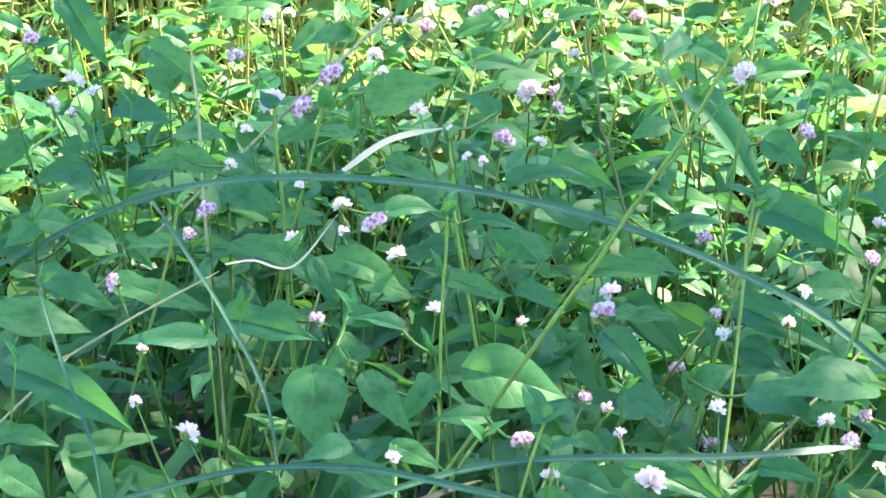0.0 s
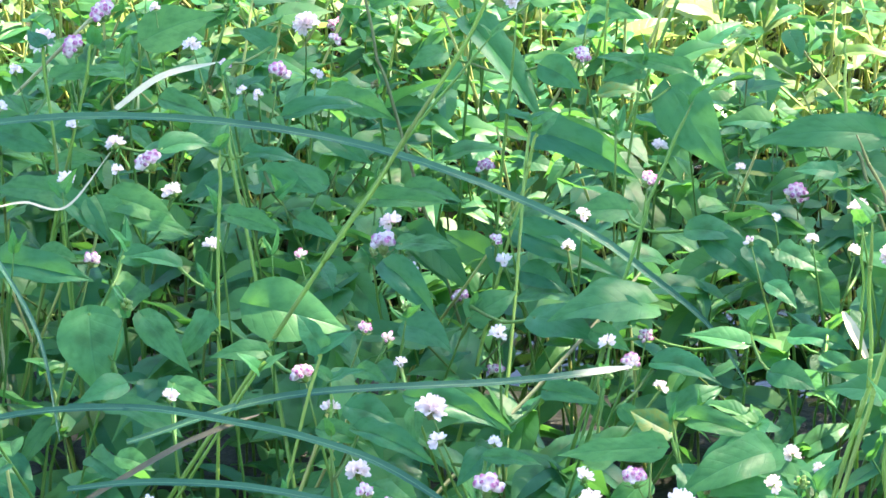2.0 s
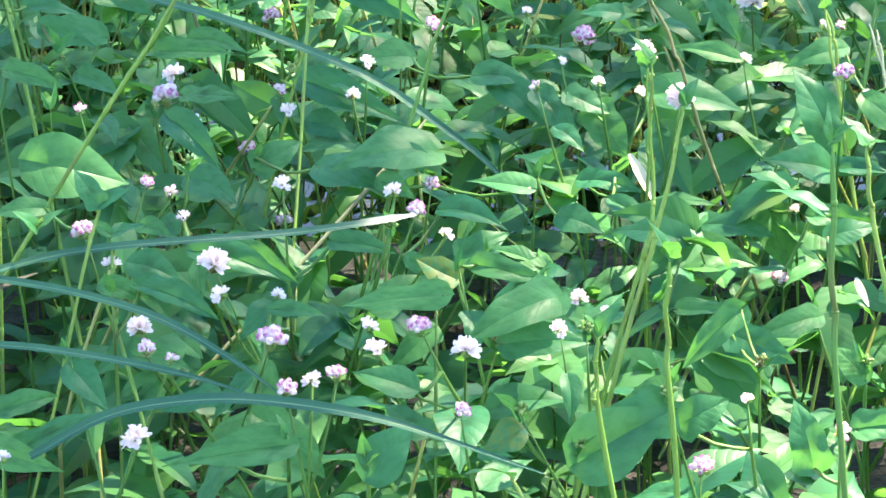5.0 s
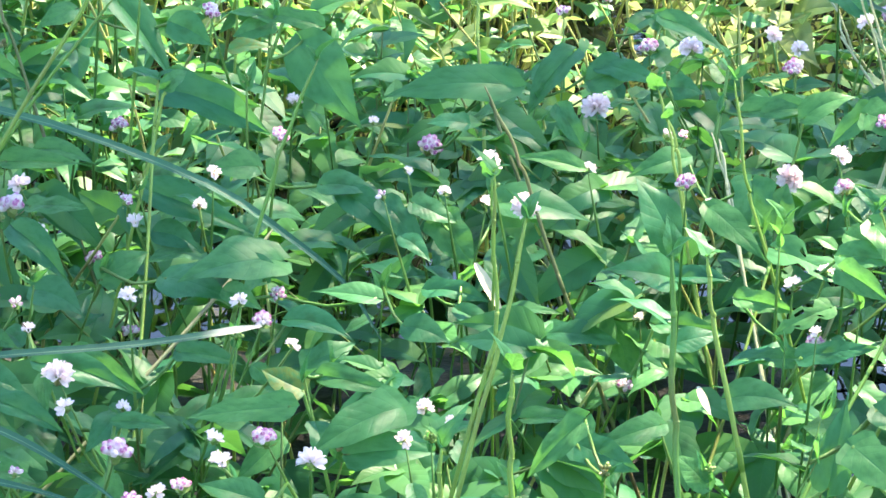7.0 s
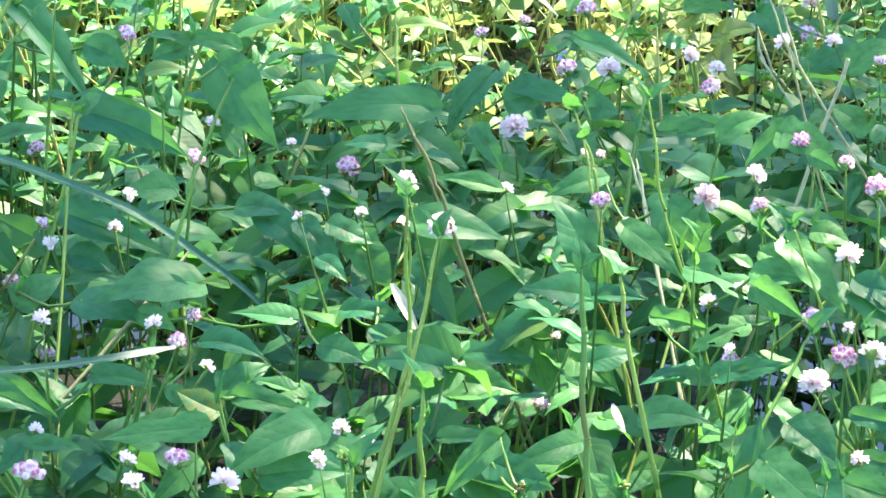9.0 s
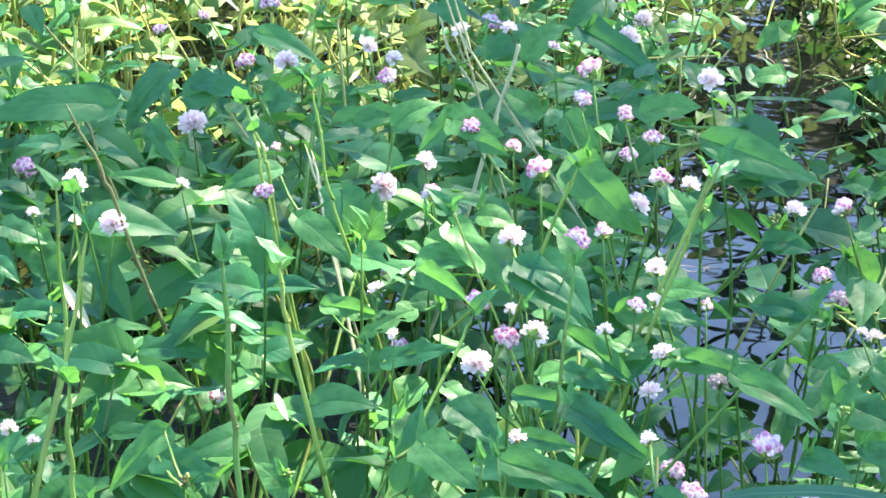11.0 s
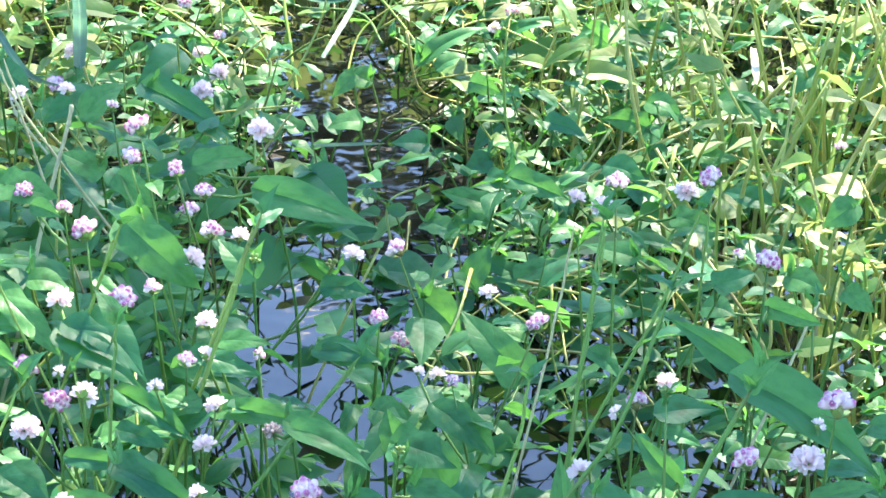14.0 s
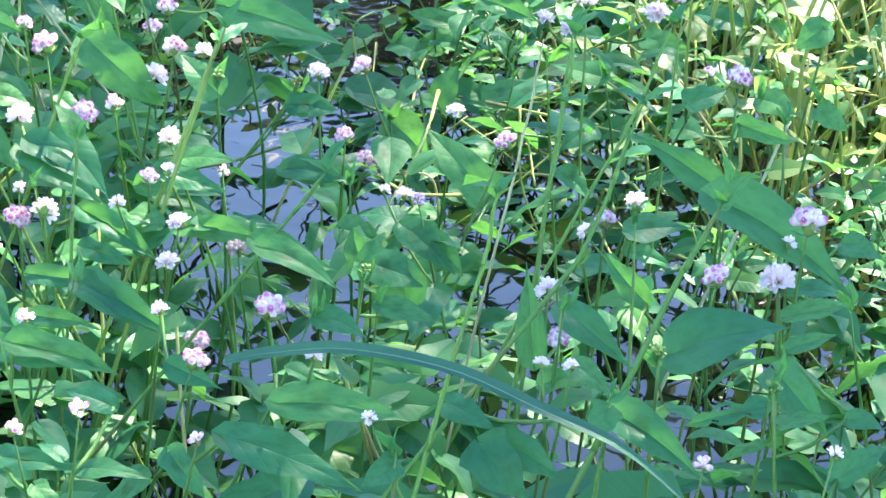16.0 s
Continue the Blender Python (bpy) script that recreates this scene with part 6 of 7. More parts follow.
leaf(p, (-0.058, 1.096, 0.263), (-0.103, 1.098, 0.255), 0.015, (-0.158, -0.604, 0.781))
p = plant((-0.142, 0.992), (-0.111, 0.980, 0.259), 0, 2)
leaf(p, (-0.111, 0.980, 0.253), (-0.160, 0.969, 0.247), 0.017, (0.022, -0.623, 0.782))
leaf(p, (-0.138, 0.982, 0.245), (-0.112, 0.995, 0.255), 0.014, (0.023, -0.645, 0.764))
p = plant((-0.049, 1.129), (-0.057, 1.171, 0.241), 0, 4)
leaf(p, (-0.058, 1.174, 0.232), (-0.077, 1.178, 0.240), 0.017, (0.227, -0.561, 0.796))
leaf(p, (-0.049, 1.178, 0.238), (-0.010, 1.172, 0.232), 0.013, (0.002, -0.625, 0.781))
p = plant((-0.046, 1.213), (-0.047, 1.216, 0.227), 0, 2)
leaf(p, (-0.060, 1.223, 0.220), (-0.037, 1.238, 0.226), 0.016, (0.192, -0.621, 0.760))
p = plant((-0.234, 1.077), (-0.202, 1.095, 0.262), 0, 2)
leaf(p, (-0.193, 1.115, 0.252), (-0.156, 1.096, 0.247), 0.014, (-0.023, -0.287, 0.958))
p = plant((-0.115, 1.185), (-0.090, 1.188, 0.249), 0, 1)
blossom(p, (-0.090, 1.188, 0.252), 0.0075, 'bud')
p = plant((0.010, 1.595), (0.005, 1.611, 0.218), 0, 3)
leaf(p, (0.037, 1.563, 0.239), (-0.042, 1.562, 0.229), 0.026, (-0.089, -0.602, 0.793))
p = plant((-0.089, 1.470), (-0.111, 1.475, 0.269), 0, 2)
blossom(p, (-0.111, 1.475, 0.272), 0.0071, 'bud')
leaf(p, (-0.067, 1.450, 0.220), (-0.034, 1.442, 0.219), 0.019, (-0.115, -0.551, 0.826))
p = plant((0.054, 1.094), (0.041, 1.050, 0.253), 0, 1)
leaf(p, (0.041, 1.050, 0.247), (0.020, 1.046, 0.243), 0.014, (0.032, -0.773, 0.633))
p = plant((-0.113, 1.021), (-0.079, 0.978, 0.247), 0, 1)
leaf(p, (-0.079, 0.978, 0.241), (-0.062, 0.992, 0.259), 0.020, (0.040, -0.798, 0.601))
p = plant((-0.157, 1.036), (-0.208, 1.030, 0.263), 0, 1)
leaf(p, (-0.208, 1.030, 0.257), (-0.190, 1.018, 0.243), 0.015, (0.120, -0.671, 0.732))
p = plant((0.125, 1.121), (0.125, 1.108, 0.230), 0, 1)
blossom(p, (0.125, 1.108, 0.233), 0.0070, 'bud')
leaf(p, (0.125, 1.108, 0.224), (0.110, 1.118, 0.235), 0.013, (0.003, -0.758, 0.652))
p = plant((-0.043, 1.367), (-0.028, 1.331, 0.214), 0, 2)
leaf(p, (-0.015, 1.288, 0.212), (0.008, 1.281, 0.207), 0.017, (0.013, -0.571, 0.821))
p = plant((0.001, 1.023), (-0.020, 1.004, 0.257), 0, 1)
blossom(p, (-0.020, 1.004, 0.260), 0.0076, 'bud')
leaf(p, (-0.020, 1.004, 0.251), (-0.035, 0.996, 0.245), 0.015, (0.007, -0.628, 0.778))
p = plant((0.070, 1.635), (0.053, 1.633, 0.206), 0, 3)
leaf(p, (0.091, 1.636, 0.229), (0.128, 1.613, 0.226), 0.018, (-0.258, -0.530, 0.808))
leaf(p, (0.074, 1.656, 0.228), (0.047, 1.624, 0.198), 0.022, (-0.101, -0.626, 0.773))
p = plant((0.172, 1.622), (0.126, 1.570, 0.243), 0, 2)
blossom(p, (0.126, 1.570, 0.246), 0.0080, 'bud')
leaf(p, (0.131, 1.606, 0.226), (0.152, 1.606, 0.222), 0.017, (0.146, -0.843, 0.517))
p = plant((0.025, 1.561), (0.080, 1.569, 0.203), 0, 2)
leaf(p, (0.064, 1.546, 0.234), (0.080, 1.535, 0.211), 0.015, (0.083, -0.876, 0.475))
p = plant((0.148, 1.606), (0.160, 1.563, 0.228), 0, 3)
leaf(p, (0.175, 1.560, 0.229), (0.224, 1.550, 0.233), 0.017, (-0.165, -0.530, 0.832))
leaf(p, (0.184, 1.551, 0.232), (0.217, 1.556, 0.233), 0.014, (0.054, -0.613, 0.788))
p = plant((0.204, 1.428), (0.173, 1.416, 0.217), 0, 4)
leaf(p, (0.182, 1.435, 0.209), (0.188, 1.447, 0.231), 0.022, (-0.062, -0.869, 0.492))
leaf(p, (0.143, 1.409, 0.231), (0.173, 1.380, 0.213), 0.018, (-0.120, -0.625, 0.771))
p = plant((0.301, 1.423), (0.296, 1.386, 0.277), 0, 2)
leaf(p, (0.288, 1.389, 0.268), (0.325, 1.369, 0.235), 0.029, (-0.025, -0.869, 0.494))
p = plant((0.248, 1.115), (0.250, 1.124, 0.260), 0, 3)
leaf(p, (0.255, 1.134, 0.251), (0.287, 1.096, 0.241), 0.016, (-0.336, -0.499, 0.799))
leaf(p, (0.253, 1.132, 0.252), (0.283, 1.102, 0.239), 0.016, (-0.259, -0.592, 0.763))
p = plant((0.179, 1.067), (0.204, 1.046, 0.274), 0, 3)
leaf(p, (0.181, 1.071, 0.266), (0.203, 1.047, 0.256), 0.022, (-0.195, -0.553, 0.810))
leaf(p, (0.206, 1.060, 0.261), (0.248, 1.039, 0.259), 0.015, (-0.257, -0.600, 0.758))
p = plant((0.344, 1.207), (0.341, 1.194, 0.239), 0, 3)
leaf(p, (0.341, 1.190, 0.238), (0.376, 1.165, 0.230), 0.016, (-0.230, -0.568, 0.790))
p = plant((0.418, 1.189), (0.391, 1.178, 0.221), 0, 5)
blossom(p, (0.391, 1.178, 0.224), 0.0075, 'bud')
leaf(p, (0.416, 1.191, 0.197), (0.413, 1.210, 0.220), 0.025, (-0.459, -0.723, 0.517))
leaf(p, (0.400, 1.221, 0.205), (0.397, 1.233, 0.221), 0.016, (-0.355, -0.777, 0.520))
leaf(p, (0.397, 1.211, 0.212), (0.426, 1.188, 0.207), 0.024, (-0.300, -0.551, 0.779))
p = plant((0.143, 1.121), (0.173, 1.110, 0.240), 0, 2)
leaf(p, (0.179, 1.117, 0.221), (0.187, 1.138, 0.259), 0.019, (-0.304, -0.807, 0.507))
p = plant((0.168, 1.128), (0.173, 1.112, 0.261), 0, 4)
leaf(p, (0.202, 1.137, 0.250), (0.221, 1.123, 0.239), 0.022, (0.090, -0.568, 0.818))
leaf(p, (0.200, 1.135, 0.251), (0.222, 1.119, 0.239), 0.016, (-0.020, -0.637, 0.771))
p = plant((0.262, 1.367), (0.233, 1.334, 0.269), 0, 2)
leaf(p, (0.232, 1.331, 0.263), (0.253, 1.326, 0.257), 0.015, (0.045, -0.609, 0.792))
p = plant((0.232, 1.354), (0.205, 1.319, 0.269), 0, 3)
leaf(p, (0.205, 1.312, 0.259), (0.225, 1.300, 0.251), 0.013, (-0.056, -0.591, 0.805))
leaf(p, (0.215, 1.296, 0.272), (0.240, 1.257, 0.252), 0.018, (-0.156, -0.532, 0.832))
p = plant((0.029, 1.688), (0.033, 1.642, 0.227), 0, 2)
blossom(p, (0.033, 1.642, 0.230), 0.0075, 'bud')
leaf(p, (0.039, 1.645, 0.212), (0.022, 1.656, 0.221), 0.019, (0.008, -0.619, 0.785))
p = plant((0.234, 1.226), (0.240, 1.200, 0.272), 0, 2)
leaf(p, (0.261, 1.200, 0.237), (0.283, 1.190, 0.231), 0.012, (-0.084, -0.603, 0.793))
p = plant((0.319, 1.335), (0.344, 1.312, 0.270), 0, 1)
blossom(p, (0.344, 1.312, 0.273), 0.0072, 'bud')
leaf(p, (0.344, 1.312, 0.264), (0.328, 1.327, 0.280), 0.018, (-0.130, -0.777, 0.616))
p = plant((0.342, 1.652), (0.296, 1.573, 0.236), 0, 1)
blossom(p, (0.296, 1.573, 0.239), 0.0080, 'bud')
leaf(p, (0.296, 1.573, 0.230), (0.273, 1.584, 0.240), 0.020, (-0.107, -0.781, 0.615))
p = plant((0.228, 1.290), (0.207, 1.264, 0.244), 0, 3)
leaf(p, (0.192, 1.259, 0.243), (0.164, 1.249, 0.232), 0.014, (-0.133, -0.532, 0.836))
leaf(p, (0.198, 1.274, 0.257), (0.220, 1.260, 0.247), 0.016, (-0.304, -0.831, 0.465))
p = plant((0.154, 1.255), (0.169, 1.237, 0.232), 0, 3)
leaf(p, (0.142, 1.221, 0.211), (0.175, 1.208, 0.214), 0.020, (-0.283, -0.524, 0.803))
leaf(p, (0.178, 1.241, 0.225), (0.213, 1.235, 0.234), 0.014, (-0.298, -0.591, 0.750))
p = plant((0.532, 1.097), (0.538, 1.092, 0.295), 0, 2)
leaf(p, (0.534, 1.102, 0.282), (0.585, 1.049, 0.250), 0.026, (-0.121, -0.598, 0.792))
p = plant((0.441, 1.289), (0.406, 1.282, 0.224), 0, 3)
leaf(p, (0.439, 1.296, 0.190), (0.416, 1.310, 0.191), 0.017, (-0.110, -0.305, 0.946))
leaf(p, (0.400, 1.279, 0.199), (0.420, 1.270, 0.192), 0.019, (-0.040, -0.645, 0.763))
p = plant((0.601, 1.867), (0.613, 1.829, 0.117), 0, 3)
blossom(p, (0.613, 1.829, 0.120), 0.0076, 'bud')
leaf(p, (0.622, 1.846, 0.104), (0.657, 1.814, 0.096), 0.023, (-0.310, -0.541, 0.782))
leaf(p, (0.594, 1.882, 0.052), (0.627, 1.895, 0.068), 0.021, (-0.126, -0.596, 0.793))
p = plant((0.695, 2.056), (0.706, 2.058, 0.071), 0, 1)
blossom(p, (0.706, 2.058, 0.074), 0.0080, 'bud')
p = plant((0.858, 1.985), (0.835, 2.000, 0.104), 0, 2)
leaf(p, (0.829, 1.984, 0.104), (0.865, 1.957, 0.096), 0.025, (-0.195, -0.510, 0.837))
p = plant((0.775, 2.003), (0.780, 2.015, 0.081), 0, 3)
leaf(p, (0.770, 1.989, 0.104), (0.793, 1.967, 0.096), 0.022, (-0.271, -0.584, 0.765))
leaf(p, (0.781, 2.026, 0.070), (0.747, 2.037, 0.076), 0.024, (-0.158, -0.792, 0.590))
p = plant((0.538, 1.077), (0.507, 1.129, 0.263), 0, 2)
blossom(p, (0.507, 1.129, 0.266), 0.0073, 'bud')
leaf(p, (0.519, 1.142, 0.212), (0.503, 1.163, 0.232), 0.013, (-0.397, -0.773, 0.495))
p = plant((0.640, 1.200), (0.605, 1.201, 0.275), 0, 2)
leaf(p, (0.571, 1.198, 0.243), (0.536, 1.228, 0.262), 0.017, (-0.387, -0.770, 0.508))
p = plant((0.670, 2.166), (0.662, 2.126, 0.061), 0, 2)
blossom(p, (0.662, 2.126, 0.064), 0.0076, 'bud')
leaf(p, (0.661, 2.126, 0.083), (0.682, 2.110, 0.077), 0.020, (-0.441, -0.737, 0.512))
p = plant((0.528, 2.090), (0.547, 2.072, 0.081), 0, 3)
leaf(p, (0.551, 2.047, 0.083), (0.525, 2.051, 0.077), 0.022, (-0.286, -0.538, 0.793))
p = plant((0.508, 1.914), (0.495, 1.897, 0.105), 0, 2)
leaf(p, (0.528, 1.859, 0.033), (0.578, 1.835, 0.027), 0.042, (-0.048, -0.352, 0.935))
p = plant((0.570, 2.205), (0.587, 2.179, 0.077), 0, 1)
leaf(p, (0.587, 2.179, 0.071), (0.566, 2.192, 0.078), 0.021, (-0.171, -0.686, 0.707))
p = plant((0.612, 1.762), (0.609, 1.778, 0.106), 0, 2)
blossom(p, (0.609, 1.778, 0.109), 0.0077, 'bud')
leaf(p, (0.565, 1.743, 0.067), (0.582, 1.749, 0.093), 0.023, (-0.429, -0.773, 0.467))
p = plant((0.762, 1.881), (0.728, 1.854, 0.100), 0, 2)
leaf(p, (0.706, 1.885, 0.093), (0.730, 1.862, 0.087), 0.023, (-0.329, -0.559, 0.761))
p = plant((0.737, 2.159), (0.796, 2.159, 0.091), 0, 1)
leaf(p, (0.796, 2.159, 0.085), (0.775, 2.151, 0.064), 0.026, (-0.195, -0.814, 0.547))
p = plant((0.975, 2.151), (0.932, 2.090, 0.095), 0, 1)
blossom(p, (0.932, 2.090, 0.098), 0.0079, 'bud')
p = plant((0.889, 2.156), (0.882, 2.177, 0.090), 0, 1)
leaf(p, (0.882, 2.177, 0.084), (0.853, 2.180, 0.080), 0.025, (-0.176, -0.690, 0.702))
p = plant((0.800, 1.686), (0.805, 1.639, 0.145), 0, 2)
leaf(p, (0.804, 1.637, 0.148), (0.783, 1.641, 0.132), 0.023, (-0.551, -0.648, 0.525))
p = plant((0.658, 2.022), (0.647, 2.009, 0.064), 0, 2)
leaf(p, (0.647, 2.009, 0.058), (0.624, 2.008, 0.050), 0.020, (-0.182, -0.765, 0.618))
p = plant((0.608, 1.252), (0.626, 1.210, 0.281), 0, 1)
leaf(p, (0.626, 1.210, 0.275), (0.637, 1.199, 0.267), 0.014, (-0.201, -0.695, 0.690))
p = plant((0.582, 1.651), (0.587, 1.622, 0.136), 0, 2)
leaf(p, (0.640, 1.619, 0.095), (0.615, 1.610, 0.085), 0.019, (-0.084, -0.633, 0.769))
p = plant((0.479, 1.029), (0.466, 0.967, 0.276), 0, 1)
blossom(p, (0.466, 0.967, 0.279), 0.0079, 'bud')
p = plant((0.501, 0.944), (0.496, 0.917, 0.283), 0, 3)
blossom(p, (0.496, 0.917, 0.286), 0.0080, 'bud')
leaf(p, (0.509, 0.948, 0.276), (0.520, 0.916, 0.263), 0.018, (-0.461, -0.468, 0.754))
leaf(p, (0.530, 0.922, 0.266), (0.543, 0.913, 0.264), 0.010, (-0.265, -0.541, 0.798))
p = plant((0.453, 0.968), (0.497, 0.919, 0.292), 0, 3)
leaf(p, (0.497, 0.927, 0.272), (0.467, 0.936, 0.262), 0.011, (-0.426, -0.459, 0.780))
p = plant((0.462, 1.030), (0.438, 1.009, 0.284), 0, 4)
leaf(p, (0.453, 1.061, 0.254), (0.476, 1.025, 0.239), 0.016, (-0.234, -0.504, 0.832))
leaf(p, (0.430, 1.010, 0.246), (0.458, 1.004, 0.249), 0.012, (-0.215, -0.547, 0.809))
p = plant((0.225, 1.084), (0.209, 1.043, 0.276), 0, 2)
leaf(p, (0.215, 1.052, 0.266), (0.257, 1.040, 0.253), 0.015, (0.093, -0.567, 0.819))
p = plant((0.405, 0.941), (0.433, 0.927, 0.285), 0, 2)
leaf(p, (0.440, 0.948, 0.265), (0.467, 0.905, 0.253), 0.017, (-0.350, -0.463, 0.814))
leaf(p, (0.433, 0.927, 0.279), (0.423, 0.921, 0.269), 0.014, (-0.228, -0.681, 0.696))
p = plant((0.537, 0.988), (0.545, 0.964, 0.295), 0, 2)
leaf(p, (0.530, 0.991, 0.262), (0.554, 0.995, 0.265), 0.008, (-0.039, -0.408, 0.912))
p = plant((0.315, 0.915), (0.340, 0.892, 0.290), 0, 1)
leaf(p, (0.340, 0.892, 0.284), (0.326, 0.888, 0.278), 0.013, (-0.188, -0.614, 0.766))
p = plant((0.628, 2.329), (0.648, 2.255, 0.066), 0, 1)
leaf(p, (0.648, 2.255, 0.060), (0.718, 2.269, 0.084), 0.019, (-0.154, -0.597, 0.788))
p = plant((0.777, 2.317), (0.790, 2.232, 0.096), 0, 1)
blossom(p, (0.790, 2.232, 0.099), 0.0080, 'bud')
leaf(p, (0.790, 2.232, 0.090), (0.820, 2.214, 0.064), 0.023, (-0.247, -0.903, 0.352))
p = plant((0.876, 2.233), (0.834, 2.242, 0.090), 0, 1)
leaf(p, (0.834, 2.242, 0.084), (0.881, 2.227, 0.078), 0.018, (-0.140, -0.718, 0.682))
p = plant((0.604, 2.147), (0.642, 2.111, 0.063), 0, 1)
blossom(p, (0.642, 2.111, 0.066), 0.0073, 'bud')
p = plant((0.265, 1.685), (0.267, 1.656, 0.248), 0, 1)
blossom(p, (0.267, 1.656, 0.251), 0.0078, 'bud')
p = plant((0.642, 2.027), (0.706, 1.968, 0.066), 0, 2)
leaf(p, (0.687, 1.985, 0.095), (0.715, 1.972, 0.085), 0.020, (-0.028, -0.663, 0.748))
p = plant((0.752, 1.958), (0.750, 1.925, 0.090), 0, 2)
blossom(p, (0.750, 1.925, 0.093), 0.0076, 'bud')
leaf(p, (0.789, 1.929, 0.080), (0.820, 1.915, 0.080), 0.017, (-0.230, -0.570, 0.788))
p = plant((0.590, 2.147), (0.568, 2.158, 0.090), 0, 1)
leaf(p, (0.568, 2.158, 0.084), (0.548, 2.151, 0.067), 0.016, (-0.140, -0.839, 0.526))
p = plant((-0.249, 1.284), (-0.261, 1.256, 0.278), 0, 3)
leaf(p, (-0.271, 1.245, 0.252), (-0.224, 1.257, 0.236), 0.033, (0.362, -0.786, 0.501))
p = plant((0.071, 1.037), (0.038, 1.017, 0.261), 0, 1)
blossom(p, (0.038, 1.017, 0.264), 0.0079, 'bud')
leaf(p, (0.038, 1.017, 0.255), (0.003, 1.005, 0.242), 0.024, (0.060, -0.813, 0.579))
p = plant((-0.278, 1.011), (-0.243, 0.982, 0.261), 0, 1)
leaf(p, (-0.243, 0.982, 0.255), (-0.226, 0.982, 0.250), 0.014, (0.124, -0.812, 0.571))
p = plant((0.109, 1.316), (0.170, 1.300, 0.260), 0, 3)
leaf(p, (0.171, 1.311, 0.250), (0.221, 1.274, 0.241), 0.020, (-0.225, -0.516, 0.826))
leaf(p, (0.152, 1.306, 0.225), (0.180, 1.298, 0.222), 0.013, (-0.088, -0.615, 0.784))
p = plant((0.772, 2.083), (0.783, 2.023, 0.096), 0, 1)
blossom(p, (0.783, 2.023, 0.099), 0.0075, 'bud')
p = plant((-0.408, 1.609), (-0.402, 1.599, 0.298), 0, 1)
blossom(p, (-0.402, 1.599, 0.301), 0.0074, 'bud')
p = plant((-0.169, 2.056), (-0.155, 2.020, 0.196), 0, 1)
blossom(p, (-0.155, 2.020, 0.199), 0.0075, 'bud')
p = plant((-0.134, 2.158), (-0.101, 2.142, 0.179), 0, 1)
leaf(p, (-0.101, 2.142, 0.173), (-0.052, 2.156, 0.177), 0.025, (0.102, -0.601, 0.793))
p = plant((-0.487, 2.144), (-0.450, 2.128, 0.127), 0, 2)
blossom(p, (-0.450, 2.128, 0.130), 0.0071, 'bud')
leaf(p, (-0.443, 2.141, 0.154), (-0.477, 2.125, 0.142), 0.022, (0.037, -0.637, 0.770))
p = plant((-0.319, 1.350), (-0.305, 1.328, 0.269), 0, 2)
leaf(p, (-0.302, 1.343, 0.258), (-0.273, 1.341, 0.250), 0.014, (0.189, -0.563, 0.804))
p = plant((-0.064, 1.677), (-0.084, 1.633, 0.244), 0, 2)
leaf(p, (-0.078, 1.585, 0.265), (-0.115, 1.590, 0.269), 0.015, (-0.002, -0.627, 0.779))
p = plant((0.358, 1.424), (0.399, 1.385, 0.234), 0, 3)
blossom(p, (0.399, 1.385, 0.237), 0.0072, 'bud')
leaf(p, (0.399, 1.384, 0.223), (0.417, 1.373, 0.222), 0.015, (-0.312, -0.512, 0.800))
leaf(p, (0.394, 1.383, 0.225), (0.420, 1.378, 0.222), 0.014, (-0.048, -0.642, 0.765))
p = plant((0.554, 1.353), (0.519, 1.324, 0.266), 0, 1)
blossom(p, (0.519, 1.324, 0.269), 0.0071, 'bud')
p = plant((0.692, 1.965), (0.653, 1.956, 0.067), 0, 2)
leaf(p, (0.628, 1.935, 0.072), (0.647, 1.922, 0.068), 0.020, (-0.228, -0.553, 0.802))

# broad leaves on shoots of their own
p = plant((-0.207, 1.605), (-0.206, 1.577, 0.295), 0, 2, False)
leaf(p, (-0.206, 1.577, 0.291), (-0.158, 1.526, 0.250), 0.026, (0.150, -0.529, 0.835))
leaf(p, (-0.160, 1.542, 0.280), (-0.136, 1.541, 0.266), 0.020, (0.291, -0.820, 0.494))
p = plant((-0.112, 1.592), (-0.103, 1.561, 0.281), 0, 3, False)
leaf(p, (-0.103, 1.561, 0.277), (-0.132, 1.561, 0.280), 0.011, (0.085, -0.560, 0.824))
leaf(p, (-0.087, 1.573, 0.260), (-0.050, 1.542, 0.218), 0.035, (-0.124, -0.845, 0.521))
leaf(p, (-0.105, 1.564, 0.274), (-0.126, 1.552, 0.269), 0.017, (0.157, -0.606, 0.780))
p = plant((0.271, 1.874), (0.256, 1.828, 0.219), 0, 1, False)
leaf(p, (0.256, 1.828, 0.215), (0.276, 1.799, 0.204), 0.020, (-0.276, -0.509, 0.815))
p = plant((-0.229, 1.572), (-0.216, 1.550, 0.221), 0, 1, False)
leaf(p, (-0.216, 1.550, 0.217), (-0.177, 1.550, 0.222), 0.019, (-0.112, -0.295, 0.949))
p = plant((-0.406, 1.982), (-0.429, 1.971, 0.180), 0, 1, False)
leaf(p, (-0.429, 1.971, 0.176), (-0.387, 1.984, 0.168), 0.022, (0.312, -0.490, 0.814))
p = plant((-0.180, 1.783), (-0.153, 1.768, 0.250), 0, 1, False)
leaf(p, (-0.153, 1.768, 0.246), (-0.118, 1.760, 0.240), 0.017, (0.011, -0.619, 0.786))
p = plant((-0.501, 1.820), (-0.472, 1.781, 0.254), 0, 1, False)
leaf(p, (-0.472, 1.781, 0.250), (-0.500, 1.766, 0.244), 0.019, (0.147, -0.596, 0.789))
p = plant((-0.493, 1.533), (-0.515, 1.518, 0.295), 0, 1, False)
